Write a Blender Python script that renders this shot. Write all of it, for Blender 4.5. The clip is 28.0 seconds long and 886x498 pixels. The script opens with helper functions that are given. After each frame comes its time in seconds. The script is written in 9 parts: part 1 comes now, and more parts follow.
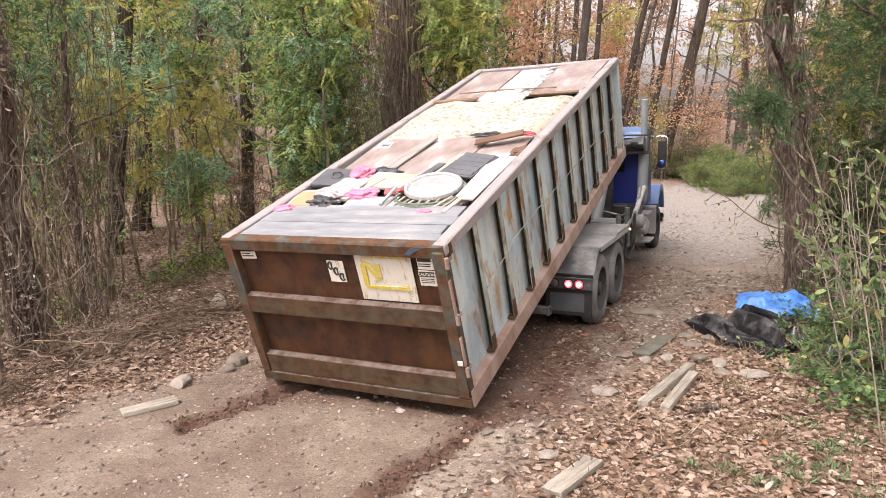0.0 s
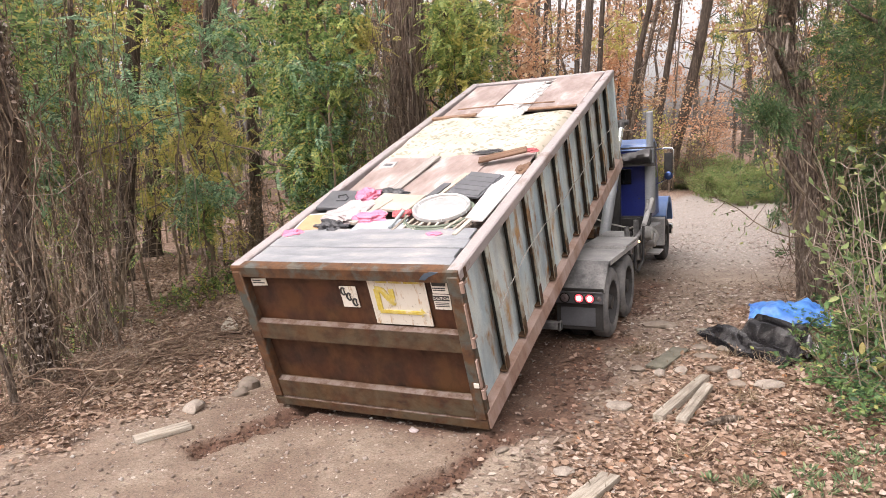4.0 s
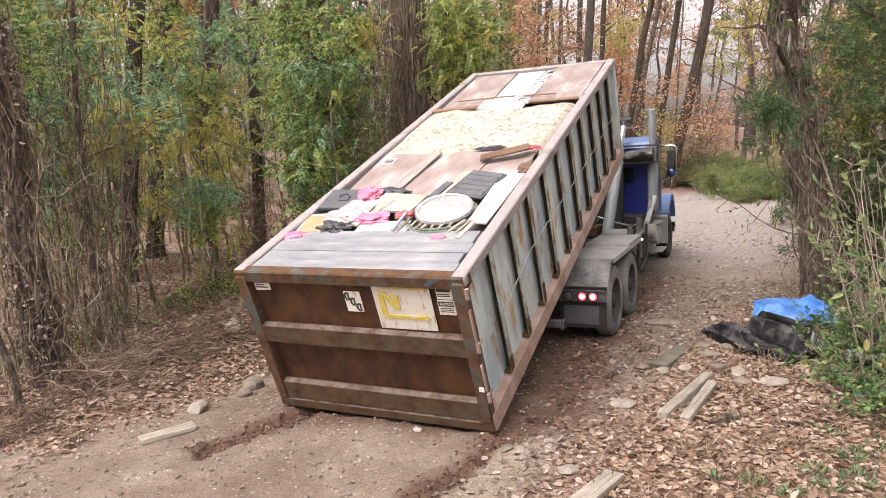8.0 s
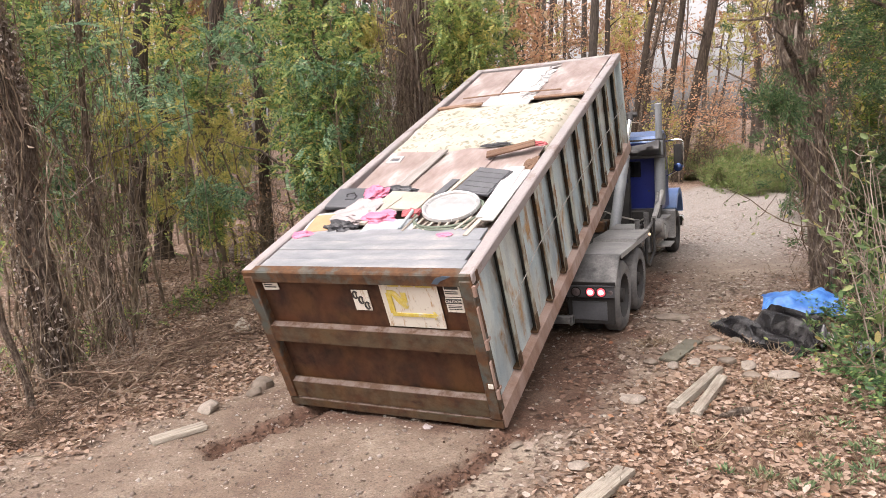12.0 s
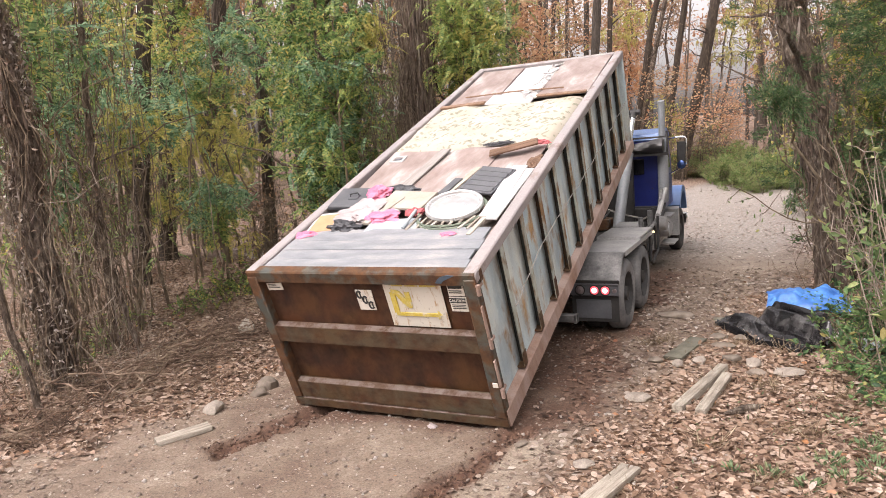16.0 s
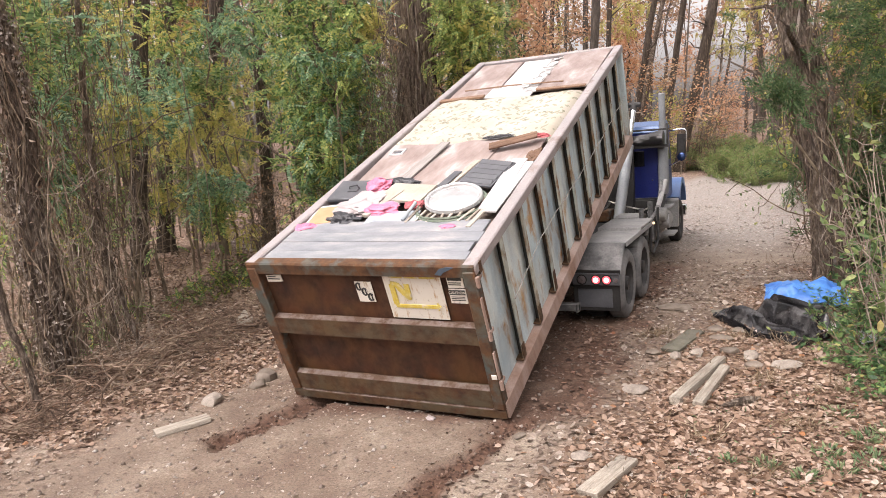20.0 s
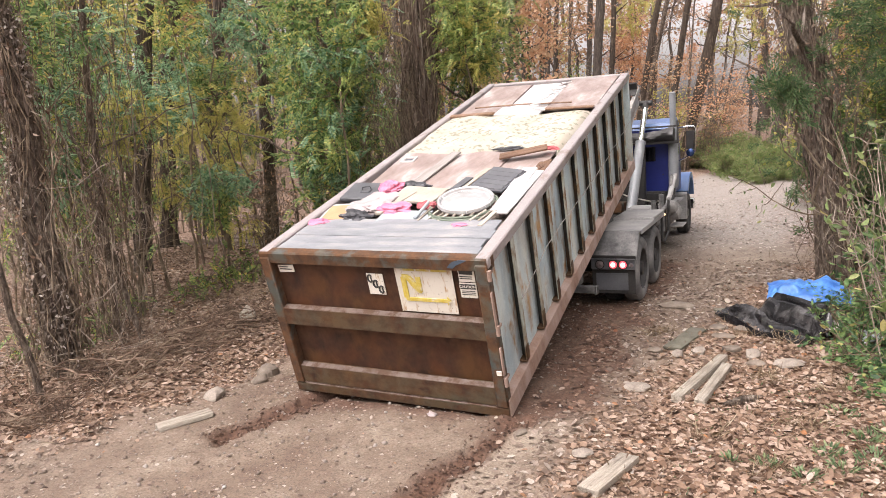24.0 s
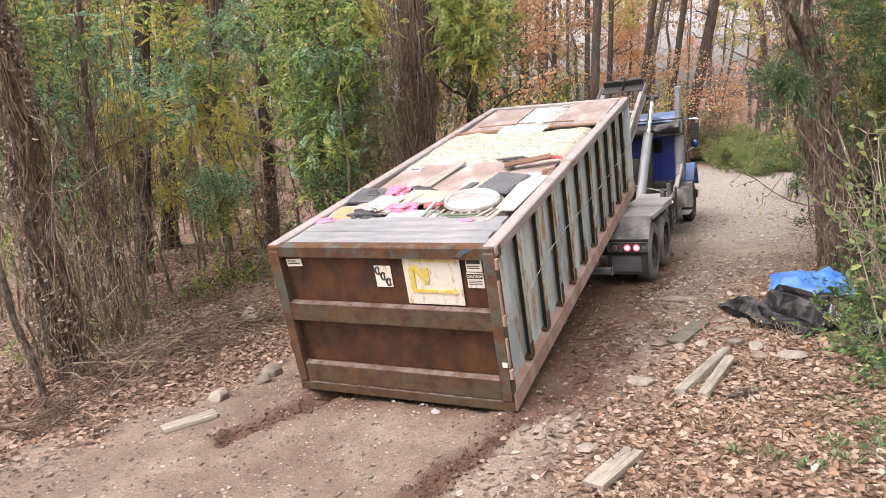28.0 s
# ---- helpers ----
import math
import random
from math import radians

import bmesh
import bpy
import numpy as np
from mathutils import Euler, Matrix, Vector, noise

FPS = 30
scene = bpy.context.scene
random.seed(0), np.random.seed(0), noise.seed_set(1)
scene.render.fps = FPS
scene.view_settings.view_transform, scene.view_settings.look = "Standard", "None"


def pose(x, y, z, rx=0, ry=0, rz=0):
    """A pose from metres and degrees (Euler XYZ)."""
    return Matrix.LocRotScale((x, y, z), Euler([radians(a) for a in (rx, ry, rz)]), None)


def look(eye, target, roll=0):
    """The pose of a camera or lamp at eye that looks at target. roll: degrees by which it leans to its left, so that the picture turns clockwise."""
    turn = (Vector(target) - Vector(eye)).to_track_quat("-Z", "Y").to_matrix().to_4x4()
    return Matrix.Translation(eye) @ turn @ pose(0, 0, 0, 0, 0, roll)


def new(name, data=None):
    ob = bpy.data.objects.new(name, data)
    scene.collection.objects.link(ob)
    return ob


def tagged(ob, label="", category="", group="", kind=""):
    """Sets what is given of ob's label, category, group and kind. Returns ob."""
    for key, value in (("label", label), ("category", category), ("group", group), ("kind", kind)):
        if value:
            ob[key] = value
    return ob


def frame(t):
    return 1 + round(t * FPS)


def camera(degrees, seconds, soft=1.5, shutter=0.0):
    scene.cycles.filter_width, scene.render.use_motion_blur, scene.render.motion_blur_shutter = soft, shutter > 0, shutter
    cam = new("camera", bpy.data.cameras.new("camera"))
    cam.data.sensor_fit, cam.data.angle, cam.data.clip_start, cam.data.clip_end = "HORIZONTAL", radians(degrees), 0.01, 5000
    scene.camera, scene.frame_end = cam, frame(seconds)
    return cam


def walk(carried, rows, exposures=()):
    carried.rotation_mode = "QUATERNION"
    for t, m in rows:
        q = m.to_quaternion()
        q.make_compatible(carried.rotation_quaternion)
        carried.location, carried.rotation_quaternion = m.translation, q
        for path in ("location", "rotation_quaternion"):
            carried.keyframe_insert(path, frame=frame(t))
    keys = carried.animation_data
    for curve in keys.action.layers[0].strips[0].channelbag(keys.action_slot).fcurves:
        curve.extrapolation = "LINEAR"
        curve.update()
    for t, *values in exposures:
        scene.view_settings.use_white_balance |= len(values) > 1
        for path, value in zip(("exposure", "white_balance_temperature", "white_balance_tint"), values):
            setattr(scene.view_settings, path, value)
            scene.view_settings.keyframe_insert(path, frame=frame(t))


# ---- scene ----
cam = camera(65.06, 28.0, soft=0.5)
EYE = (3.516, -5.706, 2.626)
# seconds, then the camera's turn in degrees
TURNS = [
    (0, 80.576, 1.019, 24.534),
    (0.5, 80.222, 1.255, 24.730),
    (1, 80.178, 1.398, 24.748),
    (1.5, 80.379, 1.764, 24.902),
    (2, 80.841, 1.938, 24.854),
    (2.5, 81.207, 2.337, 24.837),
    (3, 81.520, 2.488, 24.962),
    (3.5, 81.816, 2.633, 25.047),
    (5.5, 82.458, 2.755, 24.920),
    (6, 81.665, 2.720, 24.964),
    (6.5, 81.707, 2.813, 25.058),
    (7, 81.908, 2.912, 25.102),
    (7.5, 81.726, 3.056, 25.294),
    (8, 82.001, 3.101, 25.197),
    (8.5, 82.282, 3.244, 25.187),
    (9, 82.358, 3.480, 25.314),
    (9.5, 82.190, 3.656, 25.453),
    (10, 82.617, 3.948, 25.339),
    (10.5, 82.616, 4.113, 25.471),
    (11, 82.459, 4.211, 25.592),
    (11.5, 82.162, 4.030, 25.643),
    (12, 81.827, 3.959, 25.679),
    (12.5, 81.622, 3.965, 25.678),
    (14.5, 81.538, 4.119, 25.851),
    (15, 81.807, 4.257, 25.813),
    (15.5, 81.887, 4.335, 25.828),
    (16, 81.777, 4.392, 25.914),
    (16.5, 81.426, 4.435, 26.118),
    (17, 81.465, 4.429, 26.050),
    (17.5, 81.466, 4.399, 26.022),
    (18, 81.599, 4.243, 25.895),
    (18.5, 81.513, 4.193, 25.882),
    (19, 81.429, 4.133, 25.869),
    (19.5, 81.308, 4.191, 25.793),
    (20, 81.138, 4.307, 25.797),
    (20.5, 81.146, 4.391, 25.870),
    (21, 81.122, 4.429, 25.937),
    (21.5, 81.171, 4.371, 25.964),
    (23.5, 80.755, 4.049, 26.201),
    (24, 80.865, 3.979, 26.066),
    (24.5, 80.858, 4.009, 26.148),
    (25, 80.889, 4.089, 26.203),
    (25.5, 81.174, 4.326, 26.323),
    (26, 81.343, 4.658, 26.378),
    (26.5, 81.198, 4.847, 26.597),
    (27, 81.300, 4.844, 26.604),
    (27.5, 80.732, 5.254, 25.858),
    (28, 80.648, 4.941, 26.005),
]
walk(cam, [(t, pose(*EYE, rx, ry, rz)) for t, rx, ry, rz in TURNS],
     exposures=[(t, e - 0.09, 6850, 18.5) for t, e in ((0.0, 0.52), (1.0, 0.62), (2.0, 0.70), (3.0, 0.60), (5.5, 0.48), (9.0, 0.44), (20.0, 0.44), (24.0, 0.50), (28.0, 0.54))])

# ---- world and light: a bright overcast day ----
world = bpy.data.worlds.new("world")
scene.world = world
world.use_nodes = True
wn, wl = world.node_tree.nodes, world.node_tree.links
sky = wn.new("ShaderNodeTexSky")
sky.sky_type, sky.sun_disc = "NISHITA", False
sky.sun_elevation, sky.sun_rotation = radians(56), radians(207)
sky.air_density, sky.dust_density, sky.ozone_density = 1.0, 6.0, 0.6
grey = wn.new("ShaderNodeHueSaturation")
grey.inputs["Saturation"].default_value, grey.inputs["Value"].default_value = 0.12, 1.75
wl.new(sky.outputs[0], grey.inputs["Color"])
wl.new(grey.outputs[0], wn["Background"].inputs["Color"])
wn["Background"].inputs["Strength"].default_value = 0.15
sun_data = bpy.data.lights.new("sun", "SUN")
sun_data.energy, sun_data.angle, sun_data.color = 0.85, radians(50), (1.0, 0.97, 0.93)
sun = new("sun", sun_data)
sun.matrix_basis = look((7, -14, 23), (0, 0, 0))

# ---- materials ----
rng = np.random.default_rng(7)


def mat(name):
    m = bpy.data.materials.new(name)
    m.use_nodes = True
    n, l = m.node_tree.nodes, m.node_tree.links
    return m, n, l, n["Principled BSDF"]


def coords(n, l, scale=(1, 1, 1), kind="Object"):
    tc, mp = n.new("ShaderNodeTexCoord"), n.new("ShaderNodeMapping")
    mp.inputs["Scale"].default_value = scale
    l.new(tc.outputs[kind], mp.inputs["Vector"])
    return mp.outputs[0]


def noise_at(n, l, vec, scale, detail=4.0, rough=0.6, dist=0.0):
    t = n.new("ShaderNodeTexNoise")
    t.inputs["Scale"].default_value, t.inputs["Detail"].default_value = scale, detail
    t.inputs["Roughness"].default_value, t.inputs["Distortion"].default_value = rough, dist
    l.new(vec, t.inputs["Vector"])
    return t.outputs["Fac"]


def ramp(n, l, fac, stops):
    r = n.new("ShaderNodeValToRGB")
    e = r.color_ramp.elements
    while len(e) < len(stops):
        e.new(0.5)
    for el, (p, c) in zip(e, stops):
        el.position, el.color = p, (*c, 1) if len(c) == 3 else c
    l.new(fac, r.inputs[0])
    return r.outputs[0]


def mixc(n, l, fac, a, b, how="MIX"):
    m = n.new("ShaderNodeMix")
    m.data_type, m.blend_type = "RGBA", how
    for sock, val in ((m.inputs[0], fac), (m.inputs[6], a), (m.inputs[7], b)):
        if isinstance(val, (int, float)):
            sock.default_value = val
        elif isinstance(val, tuple):
            sock.default_value = (*val, 1)
        else:
            l.new(val, sock)
    return m.outputs[2]


def bump(n, l, height, strength, dist=0.01):
    b = n.new("ShaderNodeBump")
    b.inputs["Strength"].default_value, b.inputs["Distance"].default_value = strength, dist
    l.new(height, b.inputs["Height"])
    return b.outputs[0]


def g(v):
    return (v, v, v)


def surf(name, stops, scale=3.0, fine=60.0, rough=(0.6, 0.9), metal=0.0, relief=0.3, stretch=(1, 1, 1), dark=0.75, vary=0.0, deep=0.01):
    """A surface with stains at one scale and grain at another; vary: a shift from object to object."""
    m, n, l, b = mat(name)
    v = coords(n, l, stretch)
    big = noise_at(n, l, v, scale, 5)
    small = noise_at(n, l, v, fine, 4)
    c = ramp(n, l, big, stops)
    c = mixc(n, l, 1.0, c, ramp(n, l, small, [(0.3, g(dark)), (0.7, g(1.0))]), "MULTIPLY")
    if vary:
        o = n.new("ShaderNodeObjectInfo")
        c = mixc(n, l, 1.0, c, ramp(n, l, o.outputs["Random"], [(0, g(1 - vary)), (1, g(1.0))]), "MULTIPLY")
    l.new(c, b.inputs["Base Color"])
    l.new(ramp(n, l, small, [(0.3, g(rough[0])), (0.7, g(rough[1]))]), b.inputs["Roughness"])
    b.inputs["Metallic"].default_value = metal
    if relief:
        l.new(bump(n, l, small, relief, deep), b.inputs["Normal"])
    return m


def rusted(name, paint, paint2, rust, rust2, amount=0.5, soft=0.12, stretch=(1, 1, 0.35), rough=0.7, grime=0.0):
    """Old paint on steel: two tones of paint, rust in patches and runs, scratches and dirt."""
    m, n, l, b = mat(name)
    v = coords(n, l, stretch)
    v2 = coords(n, l, (1, 1, 1))
    p = mixc(n, l, ramp(n, l, noise_at(n, l, v, 2.2, 5), [(0.35, g(0)), (0.65, g(1))]), paint, paint2)
    r = mixc(n, l, ramp(n, l, noise_at(n, l, v2, 9, 6), [(0.35, g(0)), (0.65, g(1))]), rust, rust2)
    mask = ramp(n, l, noise_at(n, l, v, 3.4, 8, 0.62, 0.15), [(amount - soft, g(1)), (amount + soft, g(0))])
    c = mixc(n, l, mask, p, r)
    scr = ramp(n, l, noise_at(n, l, coords(n, l, (2, 0.7, 6)), 16, 8, 0.75), [(0.66, g(0)), (0.72, g(1))])
    c = mixc(n, l, mixc(n, l, 1.0, scr, (0.4, 0.4, 0.4), "MULTIPLY"), c, (0.36, 0.33, 0.29))
    fine = noise_at(n, l, v2, 90, 3)
    c = mixc(n, l, 1.0, c, ramp(n, l, fine, [(0.3, g(0.78)), (0.7, g(1.0))]), "MULTIPLY")
    if grime:
        smear = noise_at(n, l, coords(n, l, (1.6, 1.1, 0.5)), 2.6, 8, 0.68, 0.3)
        c = mixc(n, l, 1.0, c, ramp(n, l, smear, [(0.34, (1 - grime, 1 - grime * 0.97, 1 - grime * 0.9)), (0.56, g(1.0))]), "MULTIPLY")
    l.new(c, b.inputs["Base Color"])
    l.new(ramp(n, l, mask, [(0, g(rough - 0.18)), (1, g(0.92))]), b.inputs["Roughness"])
    h = mixc(n, l, 0.5, mask, fine)
    l.new(bump(n, l, h, 0.35, 0.006), b.inputs["Normal"])
    return m


def leafy(name, stops, thru=0.45, rough=0.55, by_object=False):
    """Leaves whose colour changes from leaf to leaf."""
    m, n, l, b = mat(name)
    ge = n.new("ShaderNodeNewGeometry")
    src = ge.outputs["Random Per Island"]
    c = ramp(n, l, src, stops)
    if by_object:
        o = n.new("ShaderNodeObjectInfo")
        c = mixc(n, l, 1.0, c, ramp(n, l, o.outputs["Random"], [(0, (0.72, 0.8, 0.7)), (0.5, (1, 1, 1)), (1, (1.0, 0.88, 0.62))]), "MULTIPLY")
    v = coords(n, l)
    c = mixc(n, l, 1.0, c, ramp(n, l, noise_at(n, l, v, 45, 3), [(0.3, g(0.7)), (0.7, g(1.0))]), "MULTIPLY")
    l.new(c, b.inputs["Base Color"])
    b.inputs["Roughness"].default_value = rough
    tr, mx = n.new("ShaderNodeBsdfTranslucent"), n.new("ShaderNodeMixShader")
    l.new(c, tr.inputs["Color"])
    mx.inputs[0].default_value = thru
    l.new(b.outputs[0], mx.inputs[1])
    l.new(tr.outputs[0], mx.inputs[2])
    l.new(mx.outputs[0], n["Material Output"].inputs["Surface"])
    return m


def plain(name, col, rough=0.5, metal=0.0, glow=0.0):
    m, n, l, b = mat(name)
    v = coords(n, l)
    f = noise_at(n, l, v, 14, 5)
    c = mixc(n, l, 1.0, col, ramp(n, l, f, [(0.3, g(0.8)), (0.7, g(1.0))]), "MULTIPLY")
    l.new(c, b.inputs["Base Color"])
    l.new(ramp(n, l, f, [(0.3, g(max(rough - 0.1, 0.03))), (0.7, g(min(rough + 0.1, 1)))]), b.inputs["Roughness"])
    b.inputs["Metallic"].default_value = metal
    if glow:
        b.inputs["Emission Color"].default_value, b.inputs["Emission Strength"].default_value = (*col, 1), glow
    return m


M = {}
M["rust_door"] = rusted("rust_door", (0.078, 0.024, 0.007), (0.090, 0.039, 0.012), (0.045, 0.0125, 0.0045), (0.013, 0.006, 0.003), 0.46, 0.13, (1.2, 1.2, 0.9))
M["rust_beam"] = rusted("rust_beam", (0.112, 0.060, 0.024), (0.080, 0.068, 0.044), (0.098, 0.039, 0.015), (0.040, 0.020, 0.011), 0.49, 0.09, (1.0, 1.0, 1.2))
M["rust_frame"] = rusted("rust_frame", (0.060, 0.082, 0.082), (0.10, 0.080, 0.050), (0.145, 0.066, 0.027), (0.065, 0.033, 0.017), 0.54, 0.06, (1.1, 1.1, 1.1))
M["side_paint"] = rusted("side_paint", (0.50, 0.65, 0.71), (0.70, 0.75, 0.70), (0.56, 0.36, 0.17), (0.36, 0.20, 0.095), 0.395, 0.07, (1.5, 1.5, 0.6), grime=0.36)
# Near-black webs: the shade inside the rib channels is put into the colour.
M["rib_shade_paint"] = rusted("rib_shade_paint", (0.016, 0.021, 0.020), (0.03, 0.034, 0.030), (0.10, 0.055, 0.025), (0.05, 0.030, 0.017), 0.44, 0.1, (1, 1, 0.4))
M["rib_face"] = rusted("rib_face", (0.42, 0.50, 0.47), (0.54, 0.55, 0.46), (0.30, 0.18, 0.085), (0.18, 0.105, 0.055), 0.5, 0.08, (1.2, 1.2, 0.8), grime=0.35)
M["sill_dust"] = rusted("sill_dust", (0.37, 0.265, 0.22), (0.45, 0.345, 0.30), (0.26, 0.155, 0.11), (0.33, 0.21, 0.155), 0.45, 0.12)
M["rim_paint"] = rusted("rim_paint", (0.32, 0.30, 0.297), (0.38, 0.34, 0.333), (0.23, 0.17, 0.145), (0.27, 0.22, 0.20), 0.38, 0.08, (1.6, 0.8, 1.6))
M["beam_top_pale"] = rusted("beam_top_pale", (0.15, 0.105, 0.084), (0.21, 0.165, 0.145), (0.09, 0.048, 0.028), (0.12, 0.075, 0.053), 0.50, 0.08, (2.5, 2.5, 2.5))
M["cable"] = surf("cable", [(0.3, (0.33, 0.31, 0.28)), (0.7, (0.50, 0.48, 0.44))], 8, 120)
M["grey_boards"] = surf("grey_boards", [(0.3, (0.20, 0.215, 0.235)), (0.5, (0.29, 0.305, 0.325)), (0.64, (0.38, 0.375, 0.38)), (0.74, (0.47, 0.445, 0.44))], 3.5, 50, stretch=(0.6, 2, 2), vary=0.12, rough=(0.4, 0.7))
# The palest stop puts pinkish-white glare into the plywood's colour.
M["plywood"] = surf("plywood", [(0.32, (0.245, 0.178, 0.156)), (0.47, (0.335, 0.262, 0.238)), (0.57, (0.41, 0.342, 0.32)), (0.66, (0.56, 0.51, 0.495))], 3.2, 30, stretch=(1, 0.45, 1), vary=0.2, rough=(0.4, 0.75), dark=0.82)
M["white_board"] = surf("white_board", [(0.3, (0.48, 0.47, 0.465)), (0.7, (0.66, 0.65, 0.64))], 2.5, 40, rough=(0.35, 0.6), dark=0.9, vary=0.06)
M["brown_plank"] = surf("brown_plank", [(0.3, (0.20, 0.115, 0.07)), (0.7, (0.34, 0.215, 0.14))], 5, 60, stretch=(4, 0.5, 4))
M["dark_wood"] = surf("dark_wood", [(0.3, (0.11, 0.058, 0.033)), (0.7, (0.23, 0.135, 0.085))], 5, 60, stretch=(0.5, 4, 4))
M["old_plank"] = surf("old_plank", [(0.25, (0.22, 0.18, 0.14)), (0.5, (0.44, 0.39, 0.32)), (0.75, (0.60, 0.55, 0.47))], 6, 45, stretch=(6, 0.5, 6), relief=0.8, vary=0.12, dark=0.6)
M["mossy_board"] = surf("mossy_board", [(0.25, (0.085, 0.078, 0.058)), (0.6, (0.165, 0.158, 0.12)), (0.8, (0.26, 0.25, 0.205))], 5, 50, relief=0.6)
M["cream_board"] = surf("cream_board", [(0.3, (0.38, 0.335, 0.275)), (0.7, (0.50, 0.46, 0.39))], 3, 50, dark=0.82)
M["grey_wood"] = surf("grey_wood", [(0.3, (0.27, 0.245, 0.225)), (0.7, (0.40, 0.375, 0.355))], 5, 60, stretch=(4, 0.5, 4), dark=0.8)
M["tan_board"] = surf("tan_board", [(0.3, (0.46, 0.25, 0.13)), (0.7, (0.55, 0.33, 0.19))], 4, 60, dark=0.9)
M["black_plastic"] = surf("black_plastic", [(0.3, (0.028, 0.029, 0.032)), (0.7, (0.06, 0.062, 0.07))], 6, 60, rough=(0.28, 0.5), relief=0.1)
M["grey_plastic"] = surf("grey_plastic", [(0.3, (0.085, 0.09, 0.10)), (0.7, (0.13, 0.135, 0.145))], 4, 60, rough=(0.35, 0.6), relief=0.1)
M["white_sheet"] = surf("white_sheet", [(0.3, (0.36, 0.31, 0.31)), (0.7, (0.54, 0.48, 0.48))], 5, 60, rough=(0.3, 0.55), dark=0.85)
M["pink_cloth"] = surf("pink_cloth", [(0.3, (0.62, 0.14, 0.25)), (0.7, (0.78, 0.30, 0.42))], 5, 90, dark=0.85)
M["red_cloth"] = surf("red_cloth", [(0.3, (0.42, 0.07, 0.09)), (0.7, (0.62, 0.20, 0.20))], 5, 90, dark=0.85)
M["blue_grey_board"] = surf("blue_grey_board", [(0.3, (0.30, 0.35, 0.38)), (0.7, (0.42, 0.46, 0.48))], 4, 60, dark=0.9)
M["bright_steel"] = surf("bright_steel", [(0.3, (0.56, 0.565, 0.565)), (0.7, (0.74, 0.74, 0.735))], 4, 9, dark=0.8, rough=(0.12, 0.3), metal=0.5, relief=0.12, deep=0.02)
M["rubble"] = surf("rubble", [(0.3, (0.08, 0.06, 0.05)), (0.5, (0.22, 0.17, 0.14)), (0.7, (0.35, 0.28, 0.24))], 9, 40, relief=0.8)
M["yellow_paint"] = surf("yellow_paint", [(0.35, (0.58, 0.44, 0.06)), (0.55, (0.64, 0.53, 0.16)), (0.63, (0.62, 0.57, 0.43))], 16, 60, dark=0.8, relief=0)
M["black_ink"] = surf("black_ink", [(0.3, (0.03, 0.03, 0.03)), (0.7, (0.07, 0.07, 0.065))], 12, 60, relief=0)
M["blue_mark"] = surf("blue_mark", [(0.3, (0.045, 0.075, 0.12)), (0.7, (0.09, 0.12, 0.15))], 14, 60, relief=0)


def sticker_mat(name, base, stain):
    """A dirty white plate with rust runs."""
    m, n, l, b = mat(name)
    v = coords(n, l, (6, 6, 0.9))
    c = mixc(n, l, ramp(n, l, noise_at(n, l, v, 5, 7, 0.7), [(0.56, g(0)), (0.66, g(1))]), base, stain)
    c = mixc(n, l, ramp(n, l, noise_at(n, l, coords(n, l), 22, 6, 0.7), [(0.6, g(0)), (0.68, g(1))]), c, (0.3, 0.27, 0.22))
    l.new(c, b.inputs["Base Color"])
    b.inputs["Roughness"].default_value = 0.5
    return m


M["sign_plate"] = sticker_mat("sign_plate", (0.62, 0.59, 0.52), (0.40, 0.26, 0.13))
M["sticker"] = sticker_mat("sticker", (0.72, 0.69, 0.62), (0.5, 0.4, 0.28))


def floral_mat():
    """Cream mattress ticking printed with grey-green sprigs."""
    m, n, l, b = mat("floral_ticking")
    v = coords(n, l, (1, 1, 0.2))
    base = ramp(n, l, noise_at(n, l, v, 2.5, 4), [(0.3, (0.37, 0.335, 0.268)), (0.7, (0.46, 0.435, 0.372))])
    def sprigs(turn, scale, cut):
        mp = n.new("ShaderNodeMapping")
        mp.inputs["Rotation"].default_value = (0, 0, radians(turn))
        mp.vector_type = "TEXTURE"
        mp.inputs["Scale"].default_value = (1 / (scale * 0.42), 1 / scale, 5.0)
        tc = n.new("ShaderNodeTexCoord")
        l.new(tc.outputs["Object"], mp.inputs["Vector"])
        vo = n.new("ShaderNodeTexVoronoi")
        l.new(mp.outputs[0], vo.inputs["Vector"])
        vo.inputs["Scale"].default_value = 1.0
        se = n.new("ShaderNodeSeparateColor")
        l.new(vo.outputs["Color"], se.inputs[0])
        dot = ramp(n, l, vo.outputs["Distance"], [(cut, g(1)), (cut + 0.05, g(0))])
        return mixc(n, l, 1.0, dot, ramp(n, l, se.outputs[0], [(0.35, g(0)), (0.4, g(1))]), "MULTIPLY")
    f = mixc(n, l, 1.0, mixc(n, l, 1.0, sprigs(48, 13, 0.30), sprigs(-52, 14, 0.30), "ADD"), sprigs(88, 17, 0.26), "ADD")
    blot = ramp(n, l, noise_at(n, l, v, 4, 3), [(0.40, g(0)), (0.46, g(1))])
    f = mixc(n, l, 1.0, f, blot, "MULTIPLY")
    f = mixc(n, l, 1.0, f, (0.68, 0.68, 0.68), "MULTIPLY")
    c = mixc(n, l, f, base, (0.185, 0.185, 0.13))
    l.new(c, b.inputs["Base Color"])
    b.inputs["Roughness"].default_value = 0.85
    l.new(bump(n, l, noise_at(n, l, v, 80, 2), 0.2, 0.004), b.inputs["Normal"])
    return m


M["floral"] = floral_mat()
